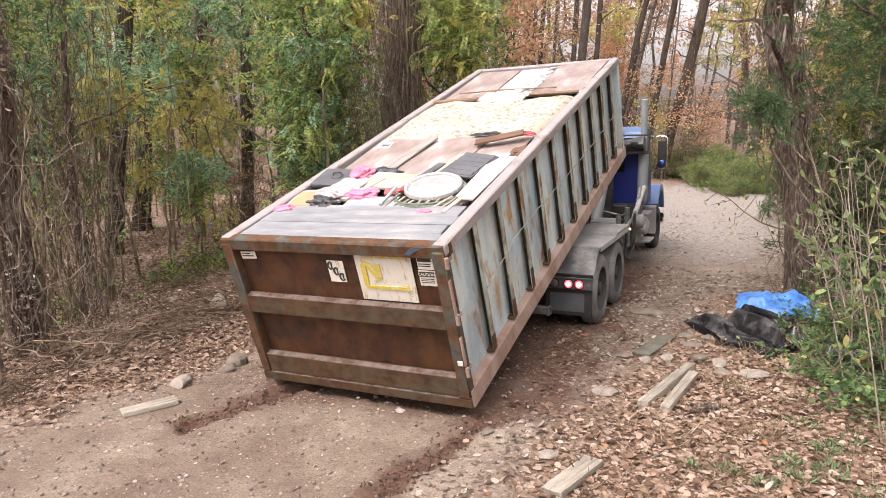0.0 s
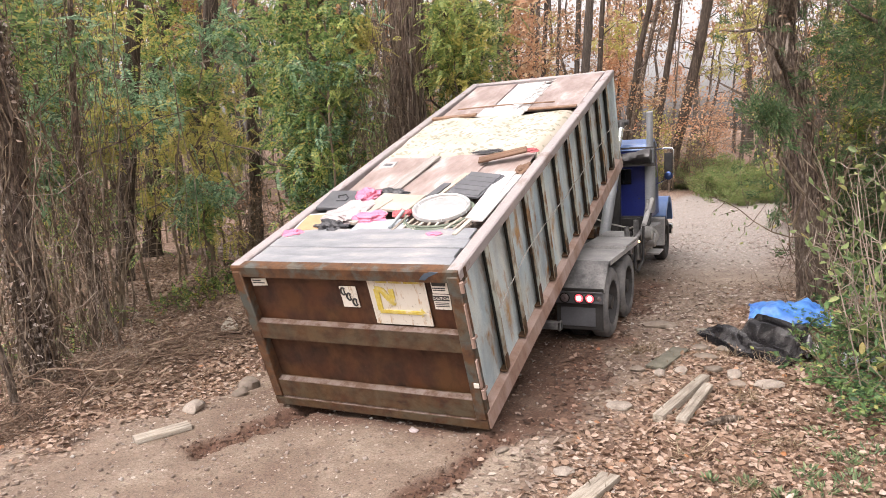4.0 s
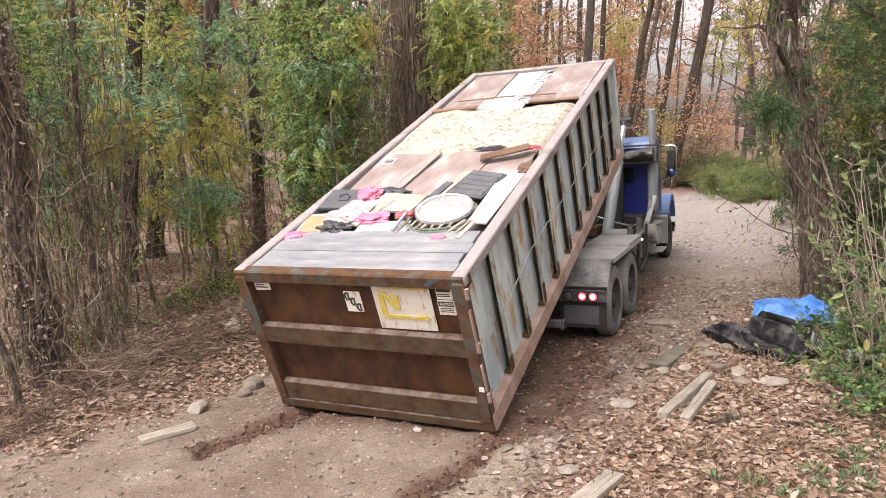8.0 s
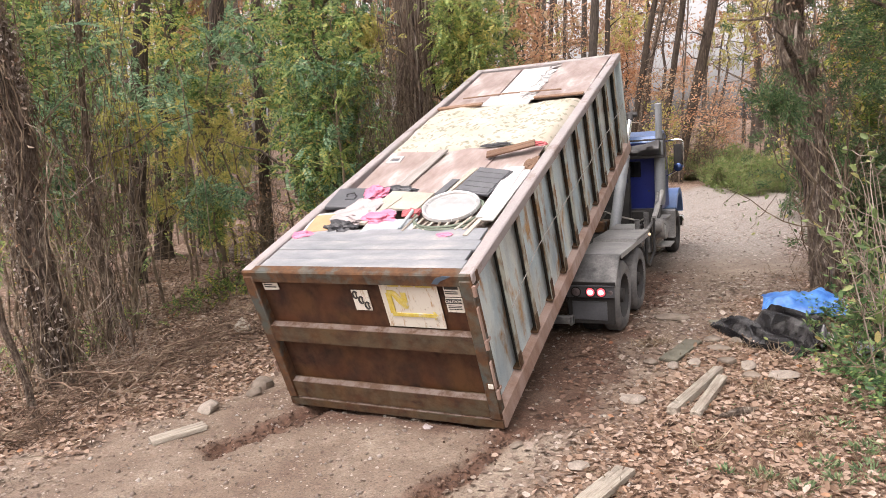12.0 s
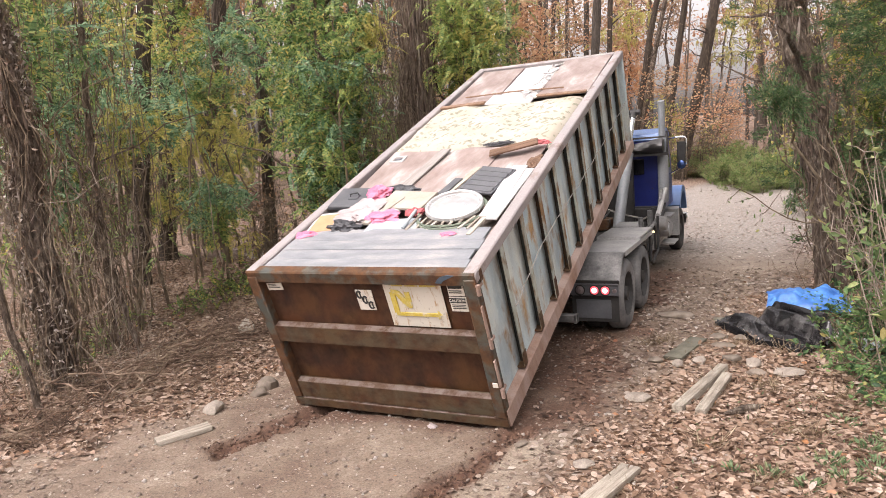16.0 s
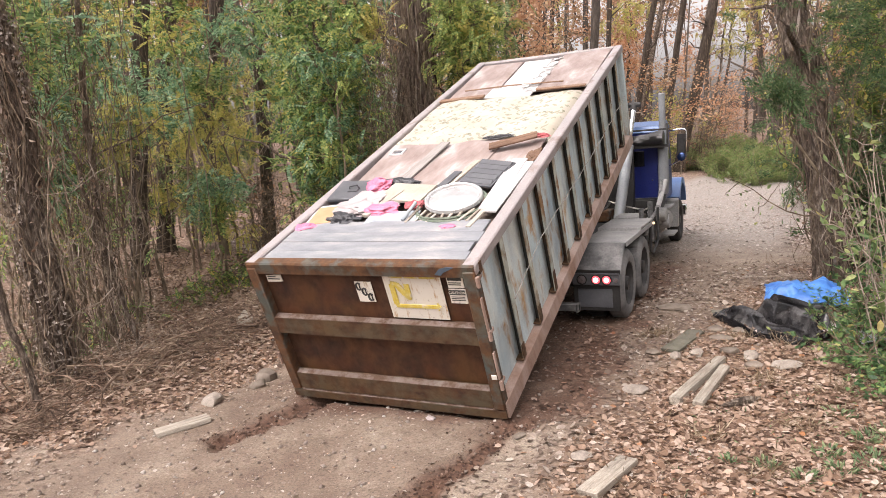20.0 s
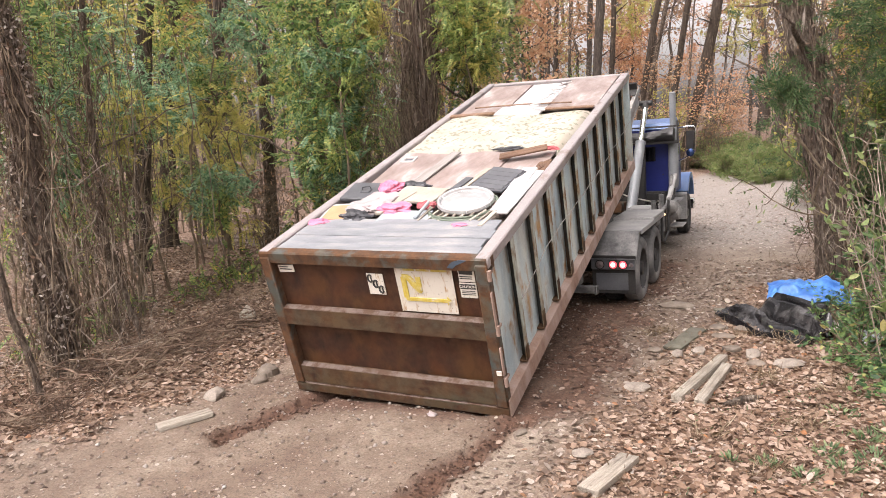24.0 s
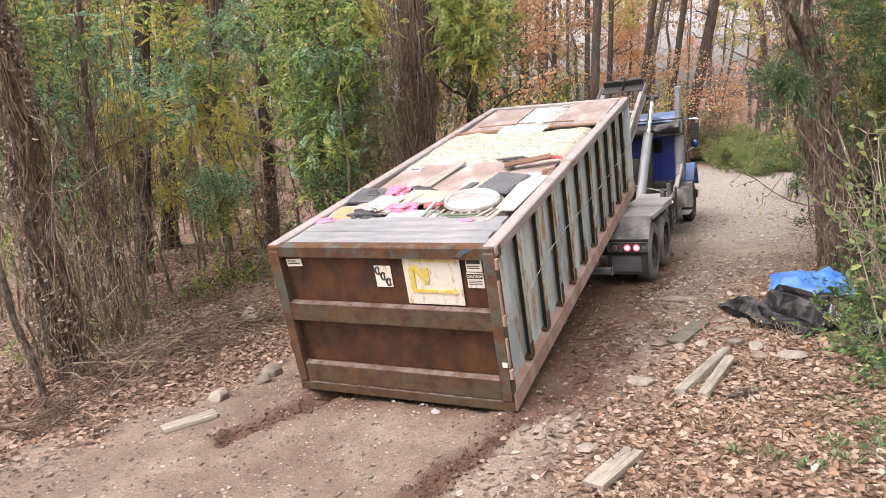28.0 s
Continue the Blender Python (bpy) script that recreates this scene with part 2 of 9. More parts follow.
# truck
M["truck_blue"] = surf("truck_blue", [(0.3, (0.008, 0.014, 0.10)), (0.7, (0.013, 0.026, 0.175))], 2, 60, rough=(0.25, 0.45), relief=0.03, dark=0.85)
M["truck_light_blue"] = surf("truck_light_blue", [(0.3, (0.07, 0.15, 0.36)), (0.7, (0.14, 0.24, 0.45))], 2, 50, rough=(0.3, 0.5), relief=0.03, dark=0.85)
M["truck_grey"] = surf("truck_grey", [(0.32, (0.05, 0.051, 0.052)), (0.47, (0.14, 0.142, 0.142)), (0.58, (0.23, 0.228, 0.224)), (0.72, (0.33, 0.326, 0.318))], 3.5, 40, rough=(0.5, 0.8), relief=0.15, dark=0.6)
M["deck_grey"] = surf("deck_grey", [(0.3, (0.31, 0.315, 0.315)), (0.7, (0.48, 0.475, 0.46))], 3, 40, rough=(0.6, 0.85), relief=0.1, dark=0.65)
M["truck_dark"] = surf("truck_dark", [(0.3, (0.020, 0.020, 0.021)), (0.7, (0.060, 0.058, 0.056))], 4, 40, rough=(0.5, 0.85), relief=0.2)
M["truck_black"] = surf("truck_black", [(0.3, (0.014, 0.014, 0.014)), (0.7, (0.045, 0.043, 0.041))], 4, 40, rough=(0.5, 0.85), relief=0.2)
M["tyre"] = surf("tyre", [(0.3, (0.085, 0.085, 0.087)), (0.55, (0.20, 0.198, 0.195)), (0.8, (0.33, 0.322, 0.315))], 3, 30, rough=(0.75, 0.95), relief=0.3)
M["steel_pipe"] = surf("steel_pipe", [(0.3, (0.29, 0.315, 0.34)), (0.7, (0.42, 0.44, 0.455))], 3, 50, rough=(0.4, 0.65), metal=0.3, relief=0.05)
M["chrome"] = surf("chrome", [(0.3, g(0.75)), (0.7, g(0.85))], 5, 50, rough=(0.08, 0.2), metal=1.0, relief=0.0, dark=0.95)
M["hoist_grey"] = rusted("hoist_grey", (0.28, 0.29, 0.28), (0.36, 0.35, 0.33), (0.20, 0.14, 0.11), (0.25, 0.18, 0.14), 0.4, 0.1)
M["tarp_black"] = surf("tarp_black", [(0.3, (0.02, 0.02, 0.022)), (0.7, (0.075, 0.073, 0.072))], 5, 50, rough=(0.3, 0.5), stretch=(0.4, 2, 2))
M["tail_lamp"] = plain("tail_lamp", (1.0, 0.10, 0.13), 0.25, 0, 1.1)
M["lamp_core"] = plain("lamp_core", (1.0, 0.50, 0.48), 0.25, 0, 2.4)
M["dead_lamp"] = plain("dead_lamp", (0.16, 0.13, 0.13), 0.35)
M["clear_lamp"] = plain("clear_lamp", (1.0, 0.72, 0.45), 0.2, 0, 1.3)
M["glass_dark"] = plain("glass_dark", (0.012, 0.013, 0.016), 0.06)
M["mirror"] = plain("mirror", (0.05, 0.09, 0.22), 0.08, 0.7)
# nature
M["bark"] = surf("bark", [(0.3, (0.045, 0.031, 0.022)), (0.48, (0.15, 0.11, 0.082)), (0.6, (0.29, 0.23, 0.18)), (0.72, (0.50, 0.44, 0.37))], 9, 45, stretch=(2.2, 2.2, 0.8), relief=1.0, deep=0.04, dark=0.45, rough=(0.85, 1.0))
M["bark_pale"] = surf("bark_pale", [(0.3, (0.035, 0.022, 0.016)), (0.46, (0.15, 0.100, 0.076)), (0.58, (0.29, 0.215, 0.172)), (0.70, (0.46, 0.38, 0.32))], 9, 45, stretch=(3.2, 3.2, 0.25), relief=1.0, deep=0.03, dark=0.55, rough=(0.85, 1.0))
M["flake"] = leafy("flake", [(0, (0.035, 0.024, 0.019)), (0.4, (0.12, 0.085, 0.068)), (0.85, (0.24, 0.185, 0.15)), (1, (0.36, 0.31, 0.27))], 0.0, 0.95)
M["bark_grey"] = surf("bark_grey", [(0.3, (0.065, 0.050, 0.040)), (0.55, (0.155, 0.125, 0.102)), (0.75, (0.29, 0.245, 0.205))], 7, 50, stretch=(3, 3, 0.5), relief=0.9, deep=0.02, dark=0.5, rough=(0.85, 1.0), vary=0.35)
M["bark_dark"] = surf("bark_dark", [(0.3, (0.030, 0.021, 0.014)), (0.55, (0.085, 0.062, 0.045)), (0.75, (0.19, 0.15, 0.118))], 7, 50, stretch=(3, 3, 0.5), relief=0.9, deep=0.02, dark=0.5, rough=(0.85, 1.0))
M["vine"] = surf("vine", [(0.3, (0.045, 0.031, 0.02)), (0.5, (0.17, 0.125, 0.084)), (0.68, (0.42, 0.34, 0.25))], 5, 60, relief=0.5, rough=(0.85, 1.0), vary=0.2)
M["stick_brown"] = surf("stick_brown", [(0.3, (0.05, 0.031, 0.021)), (0.5, (0.17, 0.113, 0.078)), (0.7, (0.40, 0.31, 0.23))], 3, 60, relief=0.4, rough=(0.85, 1.0))
M["twig"] = surf("twig", [(0.3, (0.085, 0.060, 0.038)), (0.5, (0.18, 0.135, 0.09)), (0.72, (0.36, 0.29, 0.21))], 4, 60, relief=0.3, rough=(0.85, 1.0), vary=0.3)
M["twig_pale"] = surf("twig_pale", [(0.3, (0.16, 0.125, 0.098)), (0.5, (0.28, 0.23, 0.185)), (0.72, (0.43, 0.37, 0.31))], 4, 60, relief=0.3, rough=(0.85, 1.0))
M["leaf_green"] = leafy("leaf_green", [(0, (0.05, 0.11, 0.035)), (0.3, (0.14, 0.25, 0.08)), (0.6, (0.27, 0.41, 0.145)), (0.85, (0.44, 0.53, 0.20)), (0.93, (0.58, 0.54, 0.15)), (1, (0.64, 0.50, 0.16))], 0.5, by_object=True)
M["leaf_bluegreen"] = leafy("leaf_bluegreen", [(0, (0.06, 0.14, 0.075)), (0.4, (0.18, 0.335, 0.18)), (0.85, (0.345, 0.52, 0.305)), (0.95, (0.43, 0.58, 0.36)), (1, (0.56, 0.52, 0.18))], 0.5)
M["leaf_yellow"] = leafy("leaf_yellow", [(0, (0.34, 0.38, 0.11)), (0.5, (0.58, 0.54, 0.15)), (1, (0.72, 0.60, 0.21))], 0.5)
M["leaf_orange"] = leafy("leaf_orange", [(0, (0.48, 0.24, 0.14)), (0.5, (0.68, 0.38, 0.235)), (1, (0.78, 0.56, 0.38))], by_object=True)
M["leaf_russet"] = leafy("leaf_russet", [(0, (0.30, 0.17, 0.105)), (0.5, (0.43, 0.265, 0.165)), (1, (0.52, 0.37, 0.22))], by_object=True)
M["leaf_bright"] = leafy("leaf_bright", [(0, (0.10, 0.16, 0.06)), (0.5, (0.24, 0.33, 0.125)), (0.9, (0.42, 0.48, 0.20)), (1, (0.55, 0.46, 0.18))], 0.4)
M["leaf_lime"] = leafy("leaf_lime", [(0, (0.16, 0.26, 0.08)), (0.5, (0.34, 0.45, 0.14)), (0.9, (0.55, 0.58, 0.19)), (1, (0.68, 0.58, 0.18))], 0.5)
M["leaf_soft"] = leafy("leaf_soft", [(0, (0.07, 0.125, 0.05)), (0.5, (0.18, 0.275, 0.11)), (0.88, (0.33, 0.42, 0.18)), (1, (0.46, 0.42, 0.18))], 0.4)
M["leaf_lush"] = leafy("leaf_lush", [(0, (0.035, 0.085, 0.035)), (0.45, (0.10, 0.20, 0.075)), (0.85, (0.22, 0.35, 0.12)), (0.95, (0.40, 0.46, 0.17)), (1, (0.52, 0.45, 0.17))], 0.4)
M["weed"] = leafy("weed", [(0, (0.10, 0.16, 0.08)), (0.5, (0.20, 0.30, 0.15)), (0.9, (0.34, 0.42, 0.22)), (1, (0.44, 0.36, 0.2))], 0.4)
M["fern"] = leafy("fern", [(0, (0.12, 0.20, 0.06)), (0.5, (0.24, 0.35, 0.11)), (0.8, (0.40, 0.45, 0.18)), (1, (0.44, 0.36, 0.2))], 0.4)
M["cedar"] = leafy("cedar", [(0, (0.03, 0.075, 0.03)), (0.5, (0.085, 0.165, 0.06)), (0.9, (0.16, 0.25, 0.095)), (1, (0.28, 0.24, 0.13))], 0.35)
M["litter"] = leafy("litter", [(0, (0.083, 0.045, 0.028)), (0.25, (0.202, 0.121, 0.075)), (0.55, (0.331, 0.224, 0.158)), (0.85, (0.460, 0.345, 0.267)), (0.96, (0.570, 0.469, 0.396)), (1, (0.423, 0.193, 0.083))], 0.15, 0.75)
M["husk"] = leafy("husk", [(0, (0.10, 0.075, 0.058)), (0.5, (0.25, 0.20, 0.165)), (0.8, (0.42, 0.36, 0.31)), (1, (0.64, 0.58, 0.52))], 0.15, 0.8)
M["litter_wet"] = leafy("litter_wet", [(0, (0.045, 0.024, 0.016)), (0.5, (0.17, 0.095, 0.063)), (0.85, (0.29, 0.18, 0.125)), (0.95, (0.42, 0.32, 0.26)), (1, (0.32, 0.13, 0.065))], 0.1, 0.6)
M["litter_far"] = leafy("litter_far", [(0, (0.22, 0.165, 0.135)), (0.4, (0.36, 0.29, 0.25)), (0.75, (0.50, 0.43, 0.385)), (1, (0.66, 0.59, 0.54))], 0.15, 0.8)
M["litter_pale"] = leafy("litter_pale", [(0, (0.120, 0.078, 0.059)), (0.25, (0.193, 0.138, 0.106)), (0.6, (0.285, 0.221, 0.175)), (0.85, (0.386, 0.317, 0.262)), (0.97, (0.552, 0.488, 0.423)), (1, (0.368, 0.184, 0.092))], 0.15, 0.8)
M["grass"] = leafy("grass", [(0, (0.15, 0.10, 0.06)), (0.6, (0.29, 0.21, 0.13)), (1, (0.48, 0.40, 0.28))], 0.2)
M["stone"] = surf("stone", [(0.3, (0.15, 0.118, 0.092)), (0.6, (0.26, 0.215, 0.172)), (0.8, (0.38, 0.33, 0.275))], 6, 60, relief=0.6, vary=0.3)
M["pale_stone"] = surf("pale_stone", [(0.3, (0.26, 0.215, 0.175)), (0.7, (0.44, 0.39, 0.335))], 6, 60, relief=0.5, dark=0.6)
M["gravel"] = leafy("gravel", [(0, (0.19, 0.145, 0.12)), (0.5, (0.28, 0.225, 0.19)), (0.9, (0.40, 0.35, 0.31)), (1, (0.58, 0.54, 0.50))], 0.0, 0.9)
M["mud"] = leafy("mud", [(0, (0.05, 0.026, 0.017)), (0.5, (0.10, 0.054, 0.035)), (0.85, (0.16, 0.092, 0.061)), (1, (0.27, 0.185, 0.14))], 0.0, 0.8)
M["tarp_blue"] = surf("tarp_blue", [(0.3, (0.02, 0.10, 0.36)), (0.6, (0.06, 0.21, 0.53)), (0.75, (0.15, 0.32, 0.60))], 7, 60, rough=(0.4, 0.6), dark=0.9, relief=0.1)
# The grey stops put dust and the folds' silver sheen into the colour.
M["tarp_sheet"] = surf("tarp_sheet", [(0.38, (0.008, 0.008, 0.009)), (0.52, (0.020, 0.019, 0.020)), (0.62, (0.07, 0.068, 0.068)), (0.75, (0.16, 0.155, 0.15))], 3, 60, rough=(0.14, 0.30), relief=0.05)


# ---- mesh tools ----
class MB:
    """Collects points and faces of one mesh."""

    def __init__(self):
        self.v, self.f, self.n = [], [], 0

    def add(self, pts, faces):
        pts = np.asarray(pts, float)
        self.v.append(pts)
        self.f.extend([tuple(i + self.n for i in f) for f in faces])
        self.n += len(pts)
        return self

    def box(self, c, s, rot=(0, 0, 0), ch=0.006):
        """A box with chamfered edges: centre, size, turn in degrees."""
        hx, hy, hz = (a / 2 for a in s)
        ch = min(ch, hx * 0.45, hy * 0.45, hz * 0.45)
        pts, idx = [], {}
        for sx in (-1, 1):
            for sy in (-1, 1):
                for sz in (-1, 1):
                    for ax in range(3):
                        p = [sx * (hx - ch), sy * (hy - ch), sz * (hz - ch)]
                        p[ax] = (sx * hx, sy * hy, sz * hz)[ax]
                        idx[(sx, sy, sz, ax)] = len(pts)
                        pts.append(p)
        fs = []
        for s_ in (-1, 1):
            q = [(-1, -1), (1, -1), (1, 1), (-1, 1)]
            q = q if s_ > 0 else q[::-1]
            fs.append([idx[(s_, a, b, 0)] for a, b in q])
            fs.append([idx[(b, s_, a, 1)] for a, b in q])
            fs.append([idx[(a, b, s_, 2)] for a, b in q])
        for a in (-1, 1):
            for b in (-1, 1):
                e = [idx[(a, b, -1, 0)], idx[(a, b, 1, 0)], idx[(a, b, 1, 1)], idx[(a, b, -1, 1)]]
                fs.append(e if a * b < 0 else e[::-1])
                e = [idx[(a, -1, b, 0)], idx[(a, 1, b, 0)], idx[(a, 1, b, 2)], idx[(a, -1, b, 2)]]
                fs.append(e if a * b > 0 else e[::-1])
                e = [idx[(-1, a, b, 1)], idx[(1, a, b, 1)], idx[(1, a, b, 2)], idx[(-1, a, b, 2)]]
                fs.append(e if a * b < 0 else e[::-1])
                for d in (-1, 1):
                    t = [idx[(a, b, d, 0)], idx[(a, b, d, 1)], idx[(a, b, d, 2)]]
                    fs.append(t if a * b * d > 0 else t[::-1])
        m = np.array(Euler([radians(r) for r in rot]).to_matrix())
        return self.add(np.array(pts) @ m.T + np.array(c), fs)

    def tube(self, pts, r, n=8, cap=True, wob=0.0):
        """A tube along a line of points; r: one radius or one a point; wob: uneven round."""
        pts = np.asarray(pts, float)
        k = len(pts)
        r = np.full(k, r) if np.isscalar(r) else np.asarray(r, float)
        d = np.gradient(pts, axis=0)
        d /= np.linalg.norm(d, axis=1)[:, None] + 1e-9
        ref = np.array([0, 0, 1.0]) if abs(d[0, 2]) < 0.9 else np.array([1.0, 0, 0])
        ring = []
        a = np.arange(n) / n * 2 * np.pi
        for i in range(k):
            u = np.cross(d[i], ref)
            u /= np.linalg.norm(u) + 1e-9
            w = np.cross(d[i], u)
            ref = np.cross(u, d[i])
            rr = r[i] * (1 + wob * (rng.random(n) - 0.5)) if wob else r[i] * np.ones(n)
            ring.append(pts[i] + (np.cos(a) * rr)[:, None] * u + (np.sin(a) * rr)[:, None] * w)
        fs = [(i * n + j, (i + 1) * n + j, (i + 1) * n + (j + 1) % n, i * n + (j + 1) % n) for i in range(k - 1) for j in range(n)]
        if cap:
            fs += [tuple(range(n)), tuple(reversed(range((k - 1) * n, k * n)))]
        return self.add(np.concatenate(ring), fs)

    def cyl(self, a, b, r, r2=None, n=16):
        return self.tube([a, b], [r, r if r2 is None else r2], n)

    def lathe(self, prof, centre, axis="x", n=32):
        """Turns a profile of (along, radius) round an axis."""
        a = np.arange(n) / n * 2 * np.pi
        k = len(prof)
        pts = []
        for s, r in prof:
            c, sn = np.cos(a) * r, np.sin(a) * r
            o = np.full(n, s)
            pts.append(np.stack({"x": (o, c, sn), "y": (sn, o, c), "z": (c, sn, o)}[axis], 1))
        fs = [(i * n + j, i * n + (j + 1) % n, (i + 1) * n + (j + 1) % n, (i + 1) * n + j) for i in range(k - 1) for j in range(n)]
        return self.add(np.concatenate(pts) + np.array(centre), fs)

    def prism(self, outline, z0, z1, axis="x"):
        """An outline pushed along an axis. The outline lies in the other two, in order."""
        k = len(outline)
        o = np.array(outline, float)
        pts = []
        for z in (z0, z1):
            c = np.full(k, z)
            pts.append(np.stack({"x": (c, o[:, 0], o[:, 1]), "y": (o[:, 0], c, o[:, 1]), "z": (o[:, 0], o[:, 1], c)}[axis], 1))
        fs = [tuple(range(k)), tuple(reversed(range(k, 2 * k)))] + [(i, i + k, (i + 1) % k + k, (i + 1) % k) for i in range(k)]
        return self.add(np.concatenate(pts), fs)

    def mesh(self, name, smooth=True, fix=True):
        me = bpy.data.meshes.new(name)
        me.from_pydata(np.concatenate(self.v).tolist() if self.v else [], [], self.f)
        if fix and len(self.f) < 60000:
            bm = bmesh.new()
            bm.from_mesh(me)
            bmesh.ops.recalc_face_normals(bm, faces=bm.faces)
            bm.to_mesh(me)
            bm.free()
        if smooth:
            me.shade_smooth()
            me.set_sharp_from_angle(angle=radians(38))
        return me


def part(name, mb, material, parent=None, label="", smooth=True, fix=True):
    ob = new(name, mb if isinstance(mb, bpy.types.Mesh) else mb.mesh(name, smooth, fix))
    if material is not None and not ob.data.materials:
        ob.data.materials.append(material)
    ob.parent = parent
    return tagged(ob, label)


def empty(name, label, category, group="", m=None):
    ob = new(name)
    ob.empty_display_size = 0.2
    if m is not None:
        ob.matrix_basis = m
    return tagged(ob, label, category, group)


def vn(x, y, scale, seed=0):
    """Smooth noise over the plan, 0 to 1."""
    x, y = np.asarray(x, float) * scale, np.asarray(y, float) * scale
    xi, yi = np.floor(x), np.floor(y)
    fx, fy = x - xi, y - yi
    fx, fy = fx * fx * (3 - 2 * fx), fy * fy * (3 - 2 * fy)

    def hsh(a, b):
        s = np.sin(a * 127.1 + b * 311.7 + seed * 74.7) * 43758.5453
        return s - np.floor(s)
    return (hsh(xi, yi) * (1 - fx) + hsh(xi + 1, yi) * fx) * (1 - fy) + (hsh(xi, yi + 1) * (1 - fx) + hsh(xi + 1, yi + 1) * fx) * fy


def step01(a, b, x):
    t = np.clip((np.asarray(x, float) - a) / (b - a), 0, 1)
    return t * t * (3 - 2 * t)


# ---- the lie of the land ----
def drive_left(y):
    return np.interp(y, [-40, -6, -2.3, -0.8, 1.0, 6, 14, 22, 30, 34, 60], [-3.2, -3.0, -2.75, -2.6, -2.3, -2.0, -2.4, -2.2, 0.5, 6.0, 60])


def drive_right(y):
    return np.interp(y, [-40, -6, -1.5, 1.0, 4, 7, 14, 22, 24, 60], [2.6, 2.4, 1.7, 1.8, 2.4, 3.6, 4.2, 4.6, 9.0, 200])


def off_drive(x, y):
    """How far off the drive: 0 on it, 1 well beyond its edge."""
    w = (vn(x, y, 0.9, 3) - 0.5) * 1.0 + (vn(x, y, 3.1, 5) - 0.5) * 0.5
    a = step01(-0.35, 0.5, drive_left(y) - x + w)
    b = step01(-0.4, 0.9, x - drive_right(y) + w)
    return np.maximum(a, b)


RUTS = [(-1.30, -1.30, -0.72, 0.55), (1.02, -1.75, 1.30, 0.15)]


def rut(x, y):
    """1 in the ruts that the container's rollers tore into the drive."""
    out = np.zeros(np.shape(x))
    for x0, y0, x1, y1 in RUTS:
        dx, dy = x1 - x0, y1 - y0
        ln = math.hypot(dx, dy)
        s = ((x - x0) * dx + (y - y0) * dy) / ln
        d = np.abs((x - x0) * dy - (y - y0) * dx) / ln + (vn(x, y, 6, 9) - 0.5) * 0.10
        out = np.maximum(out, step01(0.20, 0.07, d) * step01(-0.05, 0.15, s) * step01(ln + 0.05, ln - 0.15, s))
    return out


def height(x, y):
    x, y = np.asarray(x, float), np.asarray(y, float)
    off = off_drive(x, y)
    h = (vn(x, y, 1.7, 1) - 0.5) * 0.03 + (vn(x, y, 7, 2) - 0.5) * 0.014
    h = h + off * ((vn(x, y, 0.8, 11) - 0.5) * 0.16 + (vn(x, y, 3.3, 12) - 0.5) * 0.07)
    ridge = step01(-2.4, -3.1, x) * step01(-5.2, -3.9, x) * step01(6, 2, y)
    h = h + ridge * 0.12 * vn(x, y, 1.2, 14)
    r = rut(x, y)
    h = h - r * 0.05 + np.minimum(r * 4, 1) * ((vn(x, y, 11, 21) - 0.5) * 0.11 + (vn(x, y, 5, 22) - 0.4) * 0.05)
    hollow = np.exp(-((x + 3.98) / 0.34) ** 2 - ((y + 1.32) / 0.30) ** 2) + np.exp(-((x + 4.25) / 0.20) ** 2 - ((y - 1.75) / 0.20) ** 2)
    h = h - 0.26 * hollow
    h = h - 0.06 * step01(1.04, 0.90, np.abs(x)) * step01(-0.02, 0.10, y) * step01(2.2, 1.2, y)
    d = np.hypot(x - 3.5, y + 5.7)
    h = h + step01(24, 60, d) * 1.2 * step01(4, -8, x) + step01(42, 120, d) * 3.5
    return h


def churned_shaded(x, y):
    """1 along the truck's track: wet soil, dark leaves, and shade put into colour."""
    edge = (vn(x, y, 2.3, 55) - 0.5) * 0.7
    return step01(2.15, 1.55, x + edge) * step01(-1.7, -1.3, x + edge) * step01(-0.25, 0.25, y + edge * 0.5) * step01(9.0, 6.5, y + edge)


def axis_steps(lo, hi, fine, far):
    a = list(np.arange(lo, hi, fine))
    st, p = fine, a[-1]
    while p < far:
        st *= 1.13
        p += st
        a.append(p)
    st, p, b = fine, lo, []
    while p > -far:
        st *= 1.13
        p -= st
        b.append(p)
    return np.array(b[::-1] + a)


gx, gy = axis_steps(-6.0, 6.0, 0.06, 1500), axis_steps(-3.0, 8.0, 0.06, 1500)
GX, GY = np.meshgrid(gx, gy)
GZ = height(GX, GY)
nx, ny = len(gx), len(gy)
ground_mesh = bpy.data.meshes.new("ground")
base = np.arange(nx * (ny - 1)).reshape(ny - 1, nx)[:, :-1].ravel()
ground_mesh.from_pydata(np.stack([GX, GY, GZ], 2).reshape(-1, 3).tolist(), [], np.stack([base, base + 1, base + nx + 1, base + nx], 1).tolist())
lay = ground_mesh.color_attributes.new("lay", "FLOAT_COLOR", "POINT")
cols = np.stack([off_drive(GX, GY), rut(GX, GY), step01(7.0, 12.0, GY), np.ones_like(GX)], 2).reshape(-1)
lay.data.foreach_set("color", cols.astype(np.float32))
clay_shade = ground_mesh.attributes.new("clay_shade", "FLOAT", "POINT")
# red clay along the container's track, plus painted shade under it and the truck
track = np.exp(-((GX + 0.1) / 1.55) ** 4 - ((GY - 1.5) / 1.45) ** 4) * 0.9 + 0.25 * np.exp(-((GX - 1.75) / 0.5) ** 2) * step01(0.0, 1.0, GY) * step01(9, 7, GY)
track += 0.9 * np.exp(-(GX / 1.3) ** 6 - ((GY - 0.15) / 0.45) ** 2) + churned_shaded(GX, GY)
clay_shade.data.foreach_set("value", np.clip(track, 0, 1).astype(np.float32).ravel())
ground_mesh.shade_smooth()


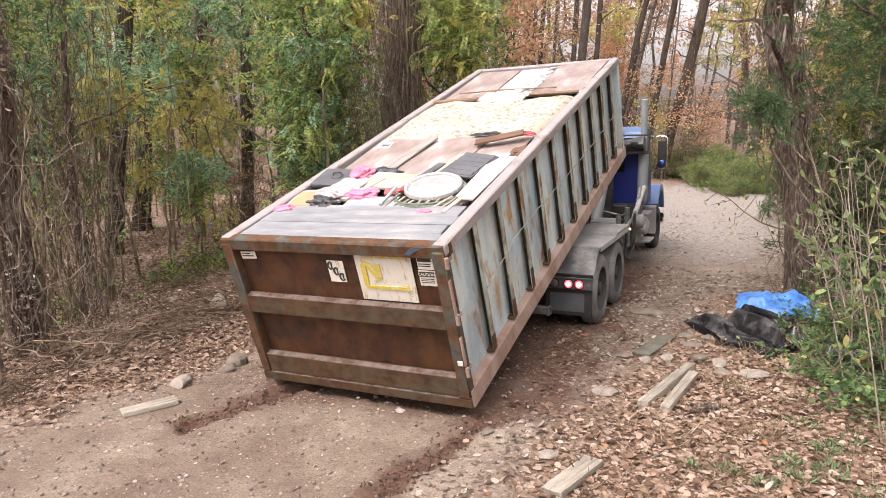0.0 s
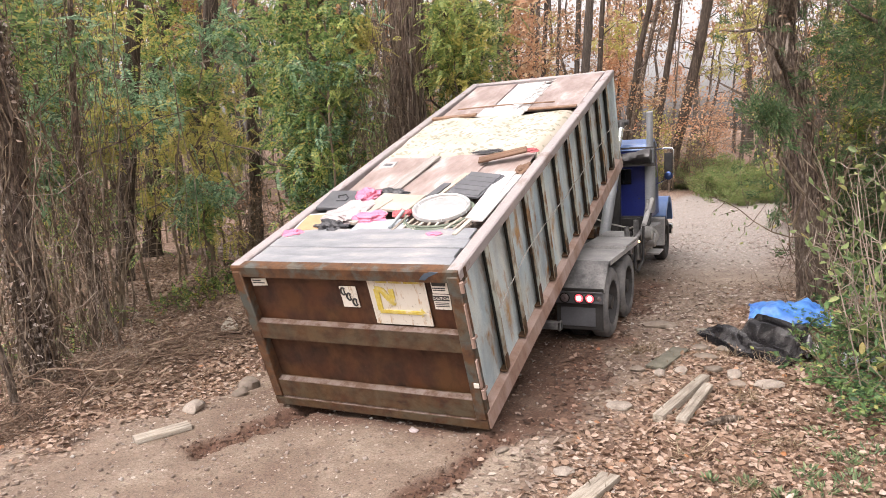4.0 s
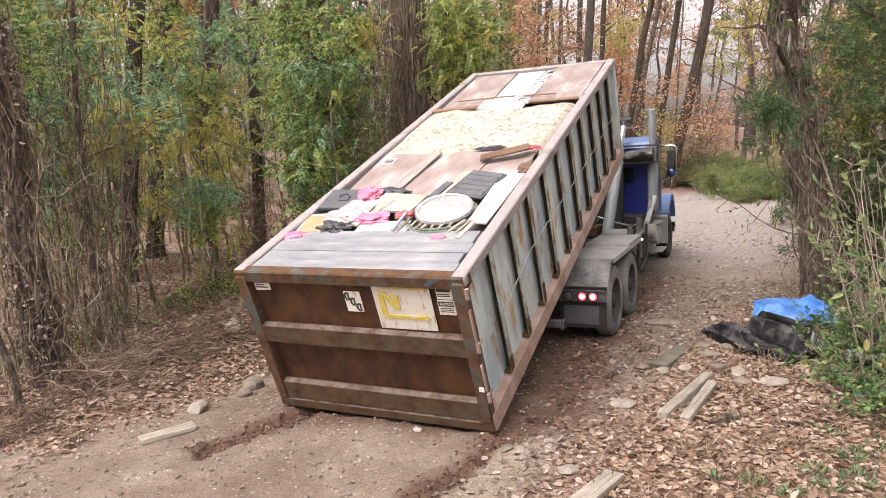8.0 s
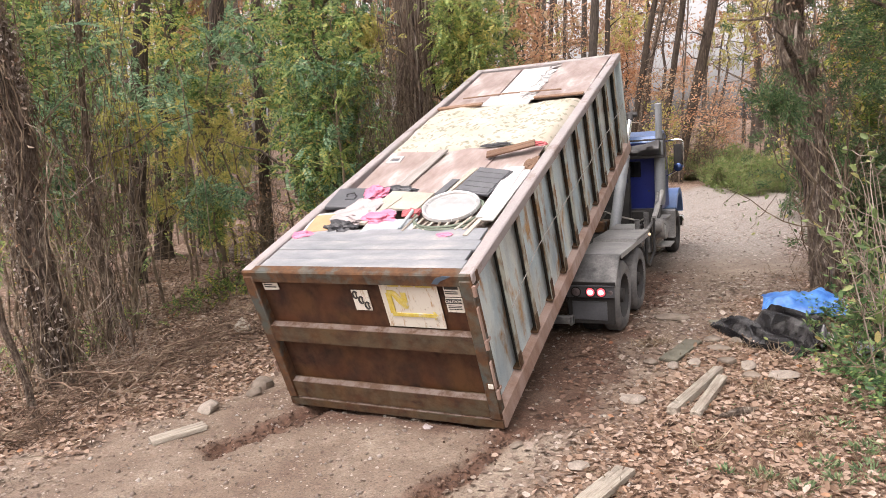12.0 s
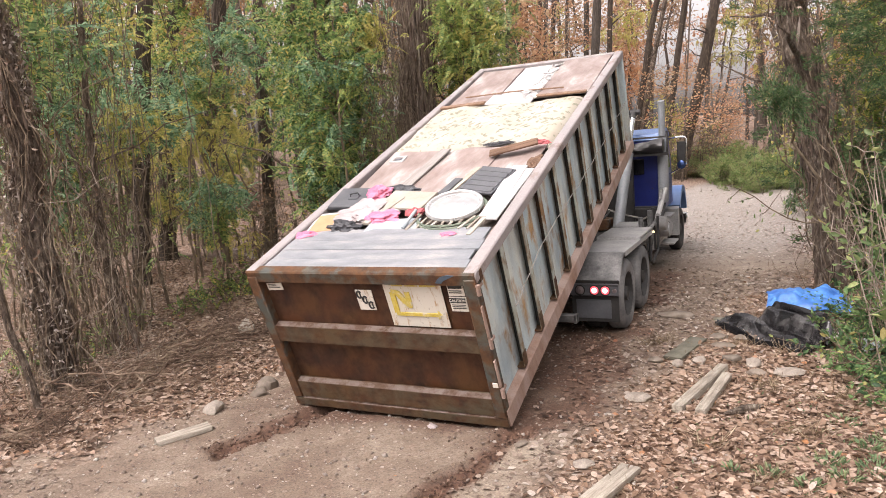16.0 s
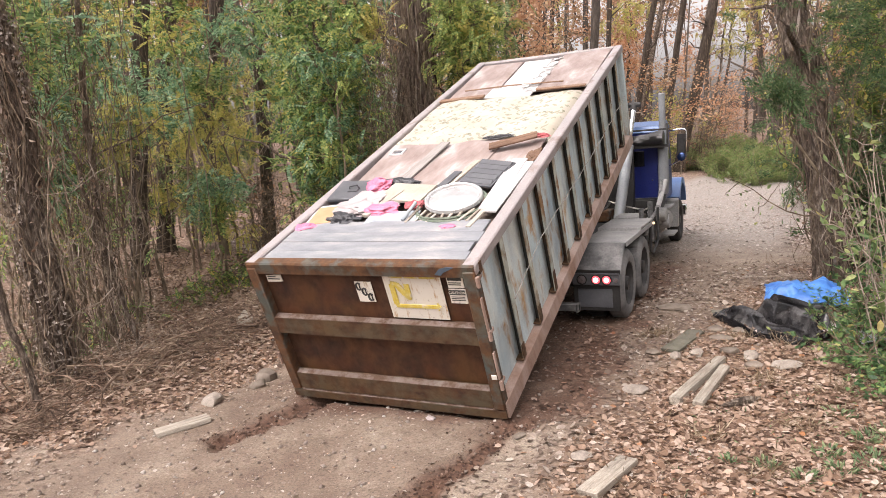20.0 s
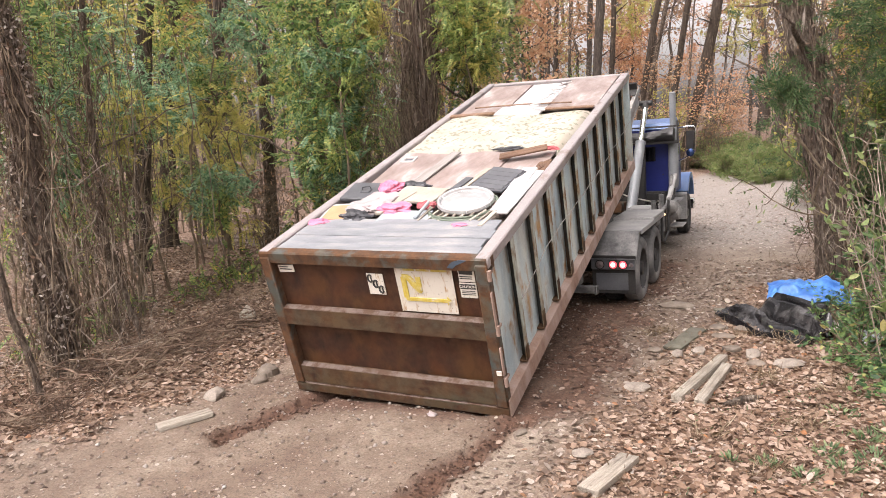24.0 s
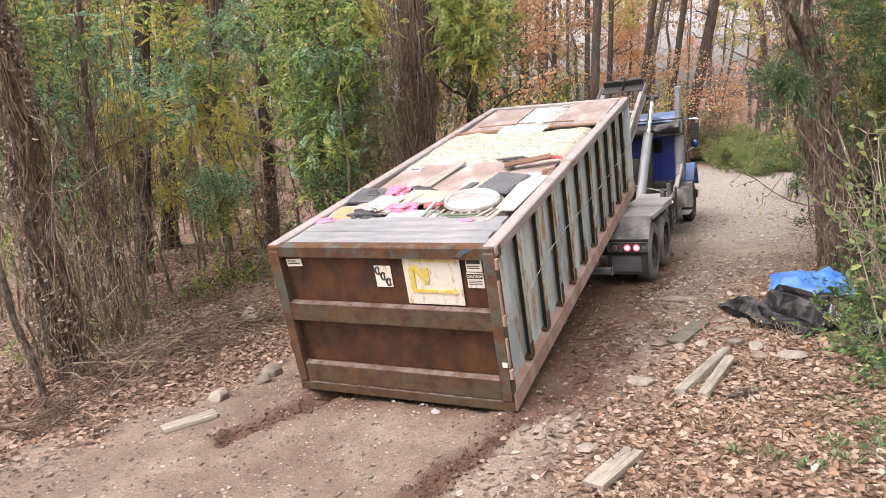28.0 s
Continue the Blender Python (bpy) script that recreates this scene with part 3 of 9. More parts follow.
def ground_mat():
    m, n, l, b = mat("earth")
    v = coords(n, l)
    at = n.new("ShaderNodeAttribute")
    at.attribute_name = "lay"
    sep = n.new("ShaderNodeSeparateColor")
    l.new(at.outputs["Color"], sep.inputs[0])
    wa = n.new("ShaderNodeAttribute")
    wa.attribute_name = "clay_shade"
    sep_clay_shade = wa.outputs["Fac"]
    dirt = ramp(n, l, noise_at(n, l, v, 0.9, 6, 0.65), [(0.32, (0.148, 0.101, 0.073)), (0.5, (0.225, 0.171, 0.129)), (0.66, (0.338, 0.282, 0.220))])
    wet = mixc(n, l, 1.0, ramp(n, l, noise_at(n, l, v, 1.6, 6, 0.65), [(0.40, g(1)), (0.70, g(0.55))]), sep_clay_shade, "MULTIPLY")
    # darkens to red clay and to the shade below container and truck
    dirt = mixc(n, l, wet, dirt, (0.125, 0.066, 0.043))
    grit = noise_at(n, l, v, 55, 5, 0.7)
    dirt = mixc(n, l, 1.0, dirt, ramp(n, l, grit, [(0.33, g(0.45)), (0.5, g(0.9)), (0.62, g(1.1)), (0.75, g(1.5))]), "MULTIPLY")
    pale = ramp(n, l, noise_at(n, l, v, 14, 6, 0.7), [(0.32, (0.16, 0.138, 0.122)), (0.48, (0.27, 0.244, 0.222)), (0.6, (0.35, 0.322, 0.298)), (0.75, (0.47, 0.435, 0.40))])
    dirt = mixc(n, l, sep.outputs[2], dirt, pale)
    vo = n.new("ShaderNodeTexVoronoi")
    vo.inputs["Scale"].default_value = 24
    wv = n.new("ShaderNodeVectorMath")
    wv.operation = "ADD"
    l.new(v, wv.inputs[0])
    nz = n.new("ShaderNodeTexNoise")
    nz.inputs["Scale"].default_value = 9
    l.new(v, nz.inputs["Vector"])
    sc = n.new("ShaderNodeVectorMath")
    sc.operation = "SCALE"
    sc.inputs[3].default_value = 0.16
    l.new(nz.outputs["Color"], sc.inputs[0])
    l.new(sc.outputs[0], wv.inputs[1])
    l.new(wv.outputs[0], vo.inputs["Vector"])
    sc2 = n.new("ShaderNodeSeparateColor")
    l.new(vo.outputs["Color"], sc2.inputs[0])
    leaf = ramp(n, l, sc2.outputs[0], [(0, (0.078, 0.045, 0.031)), (0.3, (0.165, 0.099, 0.067)), (0.6, (0.26, 0.168, 0.118)), (0.85, (0.37, 0.262, 0.195)), (1, (0.47, 0.37, 0.30))])
    leaf = mixc(n, l, 1.0, leaf, ramp(n, l, vo.outputs["Distance"], [(0.0, g(1.0)), (0.6, g(0.8))]), "MULTIPLY")
    fleck = ramp(n, l, sc2.outputs[1], [(0.66, g(0)), (0.69, g(1))])
    fleck = mixc(n, l, 1.0, fleck, ramp(n, l, sep.outputs[2], [(0.0, g(0.2)), (1.0, g(0.35))]), "MULTIPLY")
    dirt = mixc(n, l, fleck, dirt, leaf)
    c = mixc(n, l, sep.outputs[0], dirt, leaf)
    mud = ramp(n, l, noise_at(n, l, v, 18, 5), [(0.3, (0.040, 0.020, 0.013)), (0.5, (0.10, 0.051, 0.032)), (0.7, (0.16, 0.092, 0.061))])
    c = mixc(n, l, sep.outputs[1], c, mud)
    l.new(c, b.inputs["Base Color"])
    b.inputs["Roughness"].default_value = 0.92
    hh = mixc(n, l, sep.outputs[0], grit, vo.outputs["Distance"])
    l.new(bump(n, l, hh, 0.7, 0.015), b.inputs["Normal"])
    return m


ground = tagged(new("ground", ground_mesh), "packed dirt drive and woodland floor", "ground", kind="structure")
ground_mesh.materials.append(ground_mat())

# ---- the roll-off container; its own space: x across, y forward, z up from its underside ----
CW, CL, CH = 2.44, 6.72, 1.66
container = empty("roll_off_container", "rusty grey-green steel roll-off container heaped with house rubbish", "dumpster")


def build_container():
    c = container
    half = CW / 2
    f = MB()
    f.box((0, CL / 2, 0.10), (2.30, CL - 0.08, 0.05))
    part("floor_plate", f, M["rust_door"], c)
    for sx in (-1, 1):
        lab = "faded blue-green painted steel side wall with rust patches"
        w = MB()
        w.box((sx * 1.128, CL / 2, 0.87), (0.03, CL - 0.1, 1.50), ch=0.003)
        part("side_wall", w, M["side_paint"], c, lab)
        s = MB()
        s.prism([(1.08, 0.0), (1.235, 0.0), (1.235, 0.05), (1.225, 0.17), (1.09, 0.205), (1.08, 0.205)] if sx > 0 else
                [(-1.08, 0.0), (-1.235, 0.0), (-1.235, 0.05), (-1.225, 0.17), (-1.09, 0.205), (-1.08, 0.205)], 0.0, CL + 0.06, "y")
        part("bottom_rail", s, M["sill_dust"], c, "dusty brown bottom rail")
        t = MB()
        t.box((sx * 1.165, CL / 2 + 0.02, 1.605), (0.125, CL + 0.04, 0.11), ch=0.014)
        part("top_rail", t, M["rim_paint"], c, "worn pale top rail")
        for i in range(10):
            y = 0.60 + i * 0.6105
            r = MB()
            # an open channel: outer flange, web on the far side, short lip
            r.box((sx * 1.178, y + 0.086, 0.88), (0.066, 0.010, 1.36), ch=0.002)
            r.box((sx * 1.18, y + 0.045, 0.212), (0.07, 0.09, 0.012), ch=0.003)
            rib = part("rib", r, M["rib_shade_paint"], c)
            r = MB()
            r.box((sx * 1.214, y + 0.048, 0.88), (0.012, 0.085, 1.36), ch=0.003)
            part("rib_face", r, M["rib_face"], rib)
            r = MB()
            r.box((sx * 1.182, y + 0.040, 0.215), (0.082, 0.105, 0.020), ch=0.004)
            r.box((sx * 1.2225, y + 0.048, 0.30 + 0.02 * (i % 3)), (0.006, 0.080, 0.16 + 0.04 * (i % 3)), ch=0.002)
            part("rusty_foot", r, M["rust_beam"], rib, "rusted foot of a rib")
    u = MB()
    u.box((0, CL - 0.03, 0.88), (2.24, 0.05, 1.50))
    part("front_wall", u, M["side_paint"], c)
    u = MB()
    u.box((0, CL - 0.02, 1.605), (2.22, 0.12, 0.10), ch=0.012)
    part("front_top_rail", u, M["rim_paint"], c)
    for sx in (-1, 1):
        u = MB()
        u.box((sx * 1.165, CL - 0.03, 0.86), (0.11, 0.10, 1.40), ch=0.01)
        part("corner_post", u, M["side_paint"], c)
    for sx in (-1, 1):
        u = MB()
        u.box((sx * 0.48, CL / 2, 0.04), (0.09, CL - 0.2, 0.10))
        part("under_rail", u, M["rust_frame"], c)
        u = MB()
        u.lathe([(-0.07, 0.02), (-0.07, 0.075), (0.07, 0.075), (0.07, 0.02)], (sx * 1.12, 0.16, 0.035), "x", 18)
        part("ground_roller", u, M["rust_frame"], c)
    # the tail door
    d = MB()
    xs, zs = np.linspace(-1.12, 1.12, 60), np.linspace(0.15, 1.57, 40)
    DX, DZ = np.meshgrid(xs, zs)
    DY = 0.060 + 0.022 * (vn(DX, DZ, 1.7, 15) - 0.5) + 0.010 * (vn(DX, DZ, 5, 16) - 0.5)
    q0 = np.arange(60 * 39).reshape(39, 60)[:, :-1].ravel()
    d.add(np.stack([DX, DY + 0.012, DZ], 2).reshape(-1, 3), [(a, a + 1, a + 61, a + 60) for a in q0])
    d.box((0, 0.10, 0.86), (2.24, 0.02, 1.42), ch=0.003)
    door = part("tail_door", d, M["rust_door"], c, "brown rusted steel tail door with cross beams")
    for sx in (-1, 1):
        u = MB()
        u.box((sx * 1.160, 0.03, 0.85), (0.115, 0.11, 1.50), ch=0.012)
        part("door_post", u, M["rust_frame"], door)
    u = MB()
    u.prism([(-0.005, 1.535), (0.10, 1.535), (0.10, 1.655), (0.0, 1.655), (-0.012, 1.64)], -1.215, 1.215, "x")
    part("top_beam", u, M["rust_frame"], door)
    u = MB()
    u.prism([(-0.015, 0.835), (0.07, 0.815), (0.07, 1.03), (0.052, 1.03), (-0.015, 1.017)], -1.105, 1.105, "x")
    part("middle_beam", u, M["rust_beam"], door)
    u = MB()
    u.prism([(-0.012, 0.115), (0.07, 0.10), (0.07, 0.325), (0.05, 0.325), (-0.012, 0.311)], -1.105, 1.105, "x")
    part("lower_beam", u, M["rust_beam"], door)
    u = MB()
    u.prism([(-0.02, 0.0), (0.08, 0.0), (0.08, 0.10), (0.04, 0.10), (-0.02, 0.088)], -1.215, 1.215, "x")
    part("bottom_beam", u, M["rust_beam"], door)
    # thin plates, paler than the beams, on their upper faces
    for y1, z1, y0, z0 in ((0.052, 1.033, -0.014, 1.021), (0.05, 0.328, -0.011, 0.315), (0.04, 0.103, -0.019, 0.092)):
        u = MB()
        u.prism([(y0, z0), (y1, z1), (y1, z1 + 0.003), (y0, z0 + 0.003)], -1.10, 1.10, "x")
        part("beam_top_face", u, M["beam_top_pale"], door, "pale upper face of a beam")
    for z in (1.50, 0.95, 0.40):
        u = MB()
        u.cyl((1.228, -0.01, z - 0.05), (1.228, -0.01, z + 0.05), 0.019)
        u.box((1.20, 0.05, z), (0.05, 0.12, 0.035), ch=0.006)
        part("hinge", u, M["sill_dust"], door, "pale worn hinge")
    for z, h in ((1.16, 0.36), (0.62, 0.30)):
        u = MB()
        u.box((1.222, -0.008, z), (0.014, 0.04, h), ch=0.004)
        part("hinge_bar", u, M["sill_dust"], door)
    for z in (0.55, 0.47):
        u = MB()
        u.box((-1.222, -0.02, z), (0.02, 0.05, 0.07), ch=0.008)
        part("latch", u, M["sill_dust"], door)
    u = MB()
    u.box((1.185, -0.034, 0.505), (0.05, 0.012, 0.05), ch=0.004)
    part("reflector", u, M["sticker"], door, "small pale reflector")
    # plates and stickers
    def plate(name, x0, x1, z0, z1, m, label, y=0.055, tilt=0.0):
        p = MB()
        p.box(((x0 + x1) / 2, y, (z0 + z1) / 2), (x1 - x0, 0.008, z1 - z0), (0, tilt, 0), 0.002)
        return part(name, p, m, door, label)
    sign = plate("sign_plate", 0.262, 0.845, 1.052, 1.522, M["sign_plate"], "dirty white sign with a yellow zigzag and arrow")
    e = MB()
    y0, y1 = 0.040, 0.052
    def bar(a, b, w):
        (xa, za), (xb, zb) = a, b
        dx, dz = xb - xa, zb - za
        ln = math.hypot(dx, dz)
        px_, pz_ = -dz / ln * w / 2, dx / ln * w / 2
        e.prism([(xa + px_, za + pz_), (xb + px_, zb + pz_), (xb - px_, zb - pz_), (xa - px_, za - pz_)], y0, y1, "y")
    bar((0.345, 1.205), (0.345, 1.42), 0.052)
    y0, y1 = 0.0405, 0.052
    bar((0.335, 1.425), (0.405, 1.42), 0.05)
    y0, y1 = 0.041, 0.052
    bar((0.395, 1.425), (0.475, 1.29), 0.058)
    y0, y1 = 0.0415, 0.052
    bar((0.495, 1.275), (0.495, 1.425), 0.05)
    bar((0.335, 1.19), (0.77, 1.19), 0.034)
    bar((0.44, 1.28), (0.51, 1.28), 0.04)
    e.prism([(0.755, 1.145), (0.80, 1.19), (0.755, 1.235), (0.765, 1.19)], 0.040, 0.052, "y")
    part("zigzag_arrow", e, M["yellow_paint"], sign)
    for i, (xa, xb) in enumerate(((0.33, 0.47), (0.49, 0.62), (0.64, 0.80))):
        e = MB()
        e.box(((xa + xb) / 2, 0.048, 1.497), (xb - xa, 0.006, 0.022), ch=0.001)
        part("faded_line", e, M["yellow_paint"], sign)
    logo = plate("sticker", -0.055, 0.123, 1.215, 1.435, M["sticker"], "white sticker with three black rounded shapes")
    for x, z, s in ((-0.018, 1.385, 1), (0.034, 1.33, 1), (0.086, 1.272, 1)):
        e = MB()
        k = 20
        a = np.linspace(0.6, 2 * np.pi - 0.6, k)
        e.tube(np.stack([x + 0.024 * np.cos(a), np.full(k, 0.047), z + 0.036 * np.sin(a)], 1), 0.0085, 6)
        e.tube([(x + 0.012, 0.047, z - 0.03), (x + 0.012, 0.047, z + 0.03)], 0.006, 6)
        part("black_shape", e, M["black_ink"], logo)
    st = plate("label_sticker", -1.07, -0.885, 1.41, 1.49, M["sticker"], "small white sticker with two dark lines", tilt=-3)
    for z, x0, x1 in ((1.47, -1.05, -0.95), (1.445, -1.05, -0.91)):
        e = MB()
        e.box(((x0 + x1) / 2, 0.048, z), (x1 - x0, 0.005, 0.010), ch=0.001)
        part("text_line", e, M["black_ink"], st)
    up = plate("warning_sticker", 0.905, 1.06, 1.395, 1.515, M["sticker"], "torn white sticker with a dark heading")
    e = MB()
    e.box((0.98, 0.048, 1.49), (0.13, 0.005, 0.035), ch=0.001)
    part("dark_heading", e, M["black_ink"], up)
    for z in (1.45, 1.43):
        e = MB()
        e.box((0.975, 0.048, z), (0.12, 0.005, 0.008), ch=0.001)
        part("text_line", e, M["black_ink"], up)
    ca = plate("caution_sticker", 0.90, 1.062, 1.235, 1.385, M["sticker"], "white sticker that reads CAUTION")
    e = MB()
    e.box((0.98, 0.048, 1.350), (0.15, 0.005, 0.05), ch=0.002)
    part("black_band", e, M["black_ink"], ca)
    txt = bpy.data.curves.new("caution_word", "FONT")
    txt.body, txt.size, txt.align_x, txt.align_y, txt.extrude = "CAUTION", 0.036, "CENTER", "CENTER", 0.001
    word = new("caution_word", txt)
    word.data.materials.append(M["sticker"])
    word.parent = ca
    word.matrix_basis = pose(0.98, 0.0435, 1.350, 90, 0, 0)
    for z in (1.305, 1.288, 1.27):
        e = MB()
        e.box((0.98, 0.048, z), (0.13, 0.005, 0.006), ch=0.001)
        part("text_line", e, M["black_ink"], ca)
    # paint smear on the top beam, dent marks, and the cable along the side
    e = MB()
    e.prism([(0.84, 1.565), (0.87, 1.60), (0.90, 1.625), (0.97, 1.645), (1.04, 1.64), (0.985, 1.615), (0.93, 1.59), (0.90, 1.56)], -0.0155, -0.011, "y")
    part("paint_smear", e, M["blue_mark"], door, "smear of dark blue paint")
    cb = MB()
    ys = np.linspace(0.9, 6.55, 30)
    zs = np.interp(ys, [0.9, 1.4, 1.86, 2.56, 3.5, 4.5, 5.6, 6.6], [0.92, 0.99, 1.01, 0.975, 0.93, 0.90, 0.895, 0.89])
    cb.tube(np.stack([np.full(30, 1.229), ys, zs + 0.010 * np.sin(ys * 9)], 1), 0.005, 6)
    cb.tube([(1.229, 0.9, 0.92), (1.235, 0.78, 0.90), (1.232, 0.66, 0.895)], 0.007, 6)
    part("cable", cb, M["cable"], c, "pale cable strung along the side")
    for sx in (-1, 1):
        u = MB()
        u.box((sx * 1.222, 0.10, 1.585), (0.02, 0.06, 0.11), ch=0.006)
        part("corner_bracket", u, M["rust_frame"], c)


build_container()

# ---- the load; each thing lies in the container's space and rides with it ----
CARGO = []


def load(name, mb, material, at, label, category, group=""):
    ob = part(name, mb, material, None, label)
    tagged(ob, "", category, group)
    CARGO.append((ob, at))
    return ob


def board(name, material, x0, x1, y0, y1, z, label, thick=0.018, tilt=(0, 0, 0), category="board", group="boards on the load"):
    b_ = MB()
    b_.box((0, 0, 0), (x1 - x0, y1 - y0, thick), ch=0.004)
    return load(name, b_, material, pose((x0 + x1) / 2, (y0 + y1) / 2, z, *tilt), label, category, group)


def crumple(sx, sy, sz, seed, n=22, folds=0.35, sharp=0.0):
    """A crumpled soft heap: a flattened ball drawn into folds; sharp: creases like those of plastic film."""
    b_ = MB()
    m_ = n // 2
    pts, fs = [], []
    for i in range(m_ + 1):
        th = math.pi * i / m_
        for j in range(n):
            ph = 2 * math.pi * j / n
            d = Vector((math.sin(th) * math.cos(ph), math.sin(th) * math.sin(ph), math.cos(th)))
            o = Vector((seed, seed * 0.7, 0))
            r = 1 + folds * (noise.noise(d * 1.5 + o) + 0.25 * noise.noise(d * 4.5 + o))
            if sharp:
                ridge = (1 - 2 * abs(noise.noise(d * 2.4 + o * 2))) * 0.55 + (1 - 2 * abs(noise.noise(d * 5.3 - o))) * 0.35 + (1 - 2 * abs(noise.noise(d * 11.0 + o))) * 0.12
                r += sharp * (ridge - 0.5)
            pts.append((d.x * sx * r, d.y * sy * r, max(d.z, -0.35) * sz * r))
    for i in range(m_):
        for j in range(n):
            fs.append((i * n + j, (i + 1) * n + j, (i + 1) * n + (j + 1) % n, i * n + (j + 1) % n))
    return b_.add(pts, fs)


def build_load():
    rb = MB()
    k = 44
    xs, ys = np.linspace(-1.08, 1.08, k), np.linspace(0.12, 6.62, k * 2)
    X, Y = np.meshgrid(xs, ys)
    Z = 1.42 + 0.10 * vn(X, Y, 3, 31) + 0.06 * vn(X, Y, 9, 32)
    base_ = np.arange(k * (2 * k - 1)).reshape(2 * k - 1, k)[:, :-1].ravel()
    rb.add(np.stack([X, Y, Z], 2).reshape(-1, 3), [(a, a + 1, a + k + 1, a + k) for a in base_])
    heap = load("rubble_heap", rb, M["rubble"], pose(0, 0, 0), "brown heap of broken rubbish filling the container", "rubble")
    tagged(heap, kind="stuff")
    # grey boards behind the tail door
    for i, (a, b_) in enumerate(((0.09, 0.265), (0.272, 0.445), (0.452, 0.63), (0.637, 0.87))):
        board("grey_cover_board", M["grey_boards"], -1.09, 1.09 - 0.03 * (i % 2), a, b_, 1.625 - 0.004 * (i % 2), "weathered pale grey painted board", 0.03)
    # sheets of plywood and panels, from the tail forward
    board("plywood_sheet", M["plywood"], -1.06, -0.36, 2.00, 3.08, 1.60, "brown plywood sheet with a square hole frame", tilt=(1, 1, 2))
    board("plywood_sheet", M["plywood"], -0.31, 0.47, 1.80, 3.10, 1.595, "brown plywood sheet, stained", tilt=(0.5, -1, -2))
    board("plywood_sheet", M["plywood"], 0.38, 1.02, 2.05, 3.10, 1.59, "brown plywood sheet, stained", tilt=(0, -1, 1))
    fr = MB()
    for a, s in (((0, 0.075, 0), (0.19, 0.03, 0.02)), ((0, -0.075, 0), (0.19, 0.03, 0.02)), ((0.08, 0, 0), (0.03, 0.12, 0.02)), ((-0.08, 0, 0), (0.03, 0.12, 0.02))):
        fr.box(a, s, ch=0.003)
    load("vent_cover", fr, M["white_board"], pose(-0.90, 2.80, 1.622, 1, 1, 4), "small square white plastic vent frame", "vent")
    hb = MB()
    hb.box((0, 0, 0), (0.12, 0.10, 0.008), ch=0.002)
    load("vent_flap", hb, M["grey_plastic"], pose(-0.90, 2.80, 1.613, 1, 1, 4), "dark square flap in the vent frame", "vent")
    board("grey_plank", M["grey_wood"], -0.42, -0.28, 1.85, 2.98, 1.622, "narrow weathered grey plank", 0.022, (2, 0, -6), "plank")
    board("pale_plank", M["cream_board"], 0.29, 0.36, 1.75, 2.35, 1.62, "narrow pale wooden plank", 0.02, (2, 0, -12), "plank")
    # mattress
    mt = MB()
    nx_, ny_ = 46, 34
    xs, ys = np.linspace(-1.16, 1.06, nx_), np.linspace(2.98, 4.78, ny_)
    X, Y = np.meshgrid(xs, ys)
    ed = np.minimum(np.minimum(X + 1.16, 1.06 - X) / 0.10, np.minimum(Y - 2.98, 4.78 - Y) / 0.10).clip(0, 1) ** 0.5
    Zt = 1.55 + 0.085 * ed + 0.035 * (vn(X, Y, 2.6, 41) - 0.5) + 0.02 * (vn(X, Y, 7, 42) - 0.5)
    b0 = np.arange(nx_ * (ny_ - 1)).reshape(ny_ - 1, nx_)[:, :-1].ravel()
    mt.add(np.stack([X, Y, Zt], 2).reshape(-1, 3), [(a, a + 1, a + nx_ + 1, a + nx_) for a in b0])
    mt.box((-0.05, 3.89, 1.50), (2.18, 1.74, 0.12), ch=0.03)
    bed = load("mattress", mt, M["floral"], pose(0, 0, 0), "cream floral mattress with grey-green leaf print", "mattress")
    pi = MB()
    pi.tube([(-1.15, 2.99, 1.55), (-0.4, 2.97, 1.556), (0.4, 2.995, 1.55), (1.05, 2.985, 1.552)], 0.012, 6)
    part("piping", pi, M["cream_board"], bed)
    # panels towards the front
    board("door_panel", M["plywood"], -1.07, -0.36, 4.82, 6.60, 1.60, "scuffed brown hollow door panel", 0.035, (0.5, 1, 1))
    board("white_painted_board", M["white_board"], -0.34, 0.13, 5.00, 6.62, 1.59, "white painted panel among boards", 0.03, (0.4, 0, 1))
    board("white_painted_board", M["white_board"], -0.42, 0.30, 4.72, 5.12, 1.615, "chipped white board lying across", 0.02, (1, 2, -3))
    board("broken_plaster", M["white_board"], 0.10, 0.32, 5.10, 6.50, 1.575, "strip of broken white plasterboard", 0.02, (0, 3, -3))
    board("plywood_sheet", M["plywood"], 0.31, 1.08, 4.86, 6.63, 1.625, "large pale brown plywood sheet", 0.02, (0.8, -0.5, 0))
    board("edge_board", M["brown_plank"], -1.13, -0.42, 4.70, 4.80, 1.645, "brown board edge across the load", 0.03, (0, 0, 4), "plank")
    board("edge_board", M["brown_plank"], 0.32, 1.07, 4.80, 4.88, 1.645, "brown board edge across the load", 0.02, (0, 0, -1), "plank")
    rs = np.random.default_rng(61)
    for k in range(16):
        m_ = int(rs.integers(5, 8))
        a = np.sort(rs.uniform(0, 2 * np.pi, m_))
        ra = rs.uniform(0.4, 1.0, m_) * rs.uniform(0.05, 0.13)
        sd = MB()
        sd.prism([(ra[i] * math.cos(a[i]) * 0.7, ra[i] * math.sin(a[i]) * 1.5) for i in range(m_)], -0.007, 0.007, "z")
        load("plaster_shard", sd, M["white_board"], pose(0.25 + 0.05 * float(rs.normal()), 4.86 + 0.105 * k, 1.655 + 0.006 * (k % 3), float(rs.normal(0, 5)), float(rs.normal(0, 7)), float(rs.uniform(-40, 40))), "jagged shard of broken white plasterboard", "plaster", "broken plaster on the load")
    st = MB()
    st.tube([(-0.85, 5.10, 1.66), (-0.1, 5.11, 1.67), (0.70, 5.06, 1.665)], 0.011, 6)
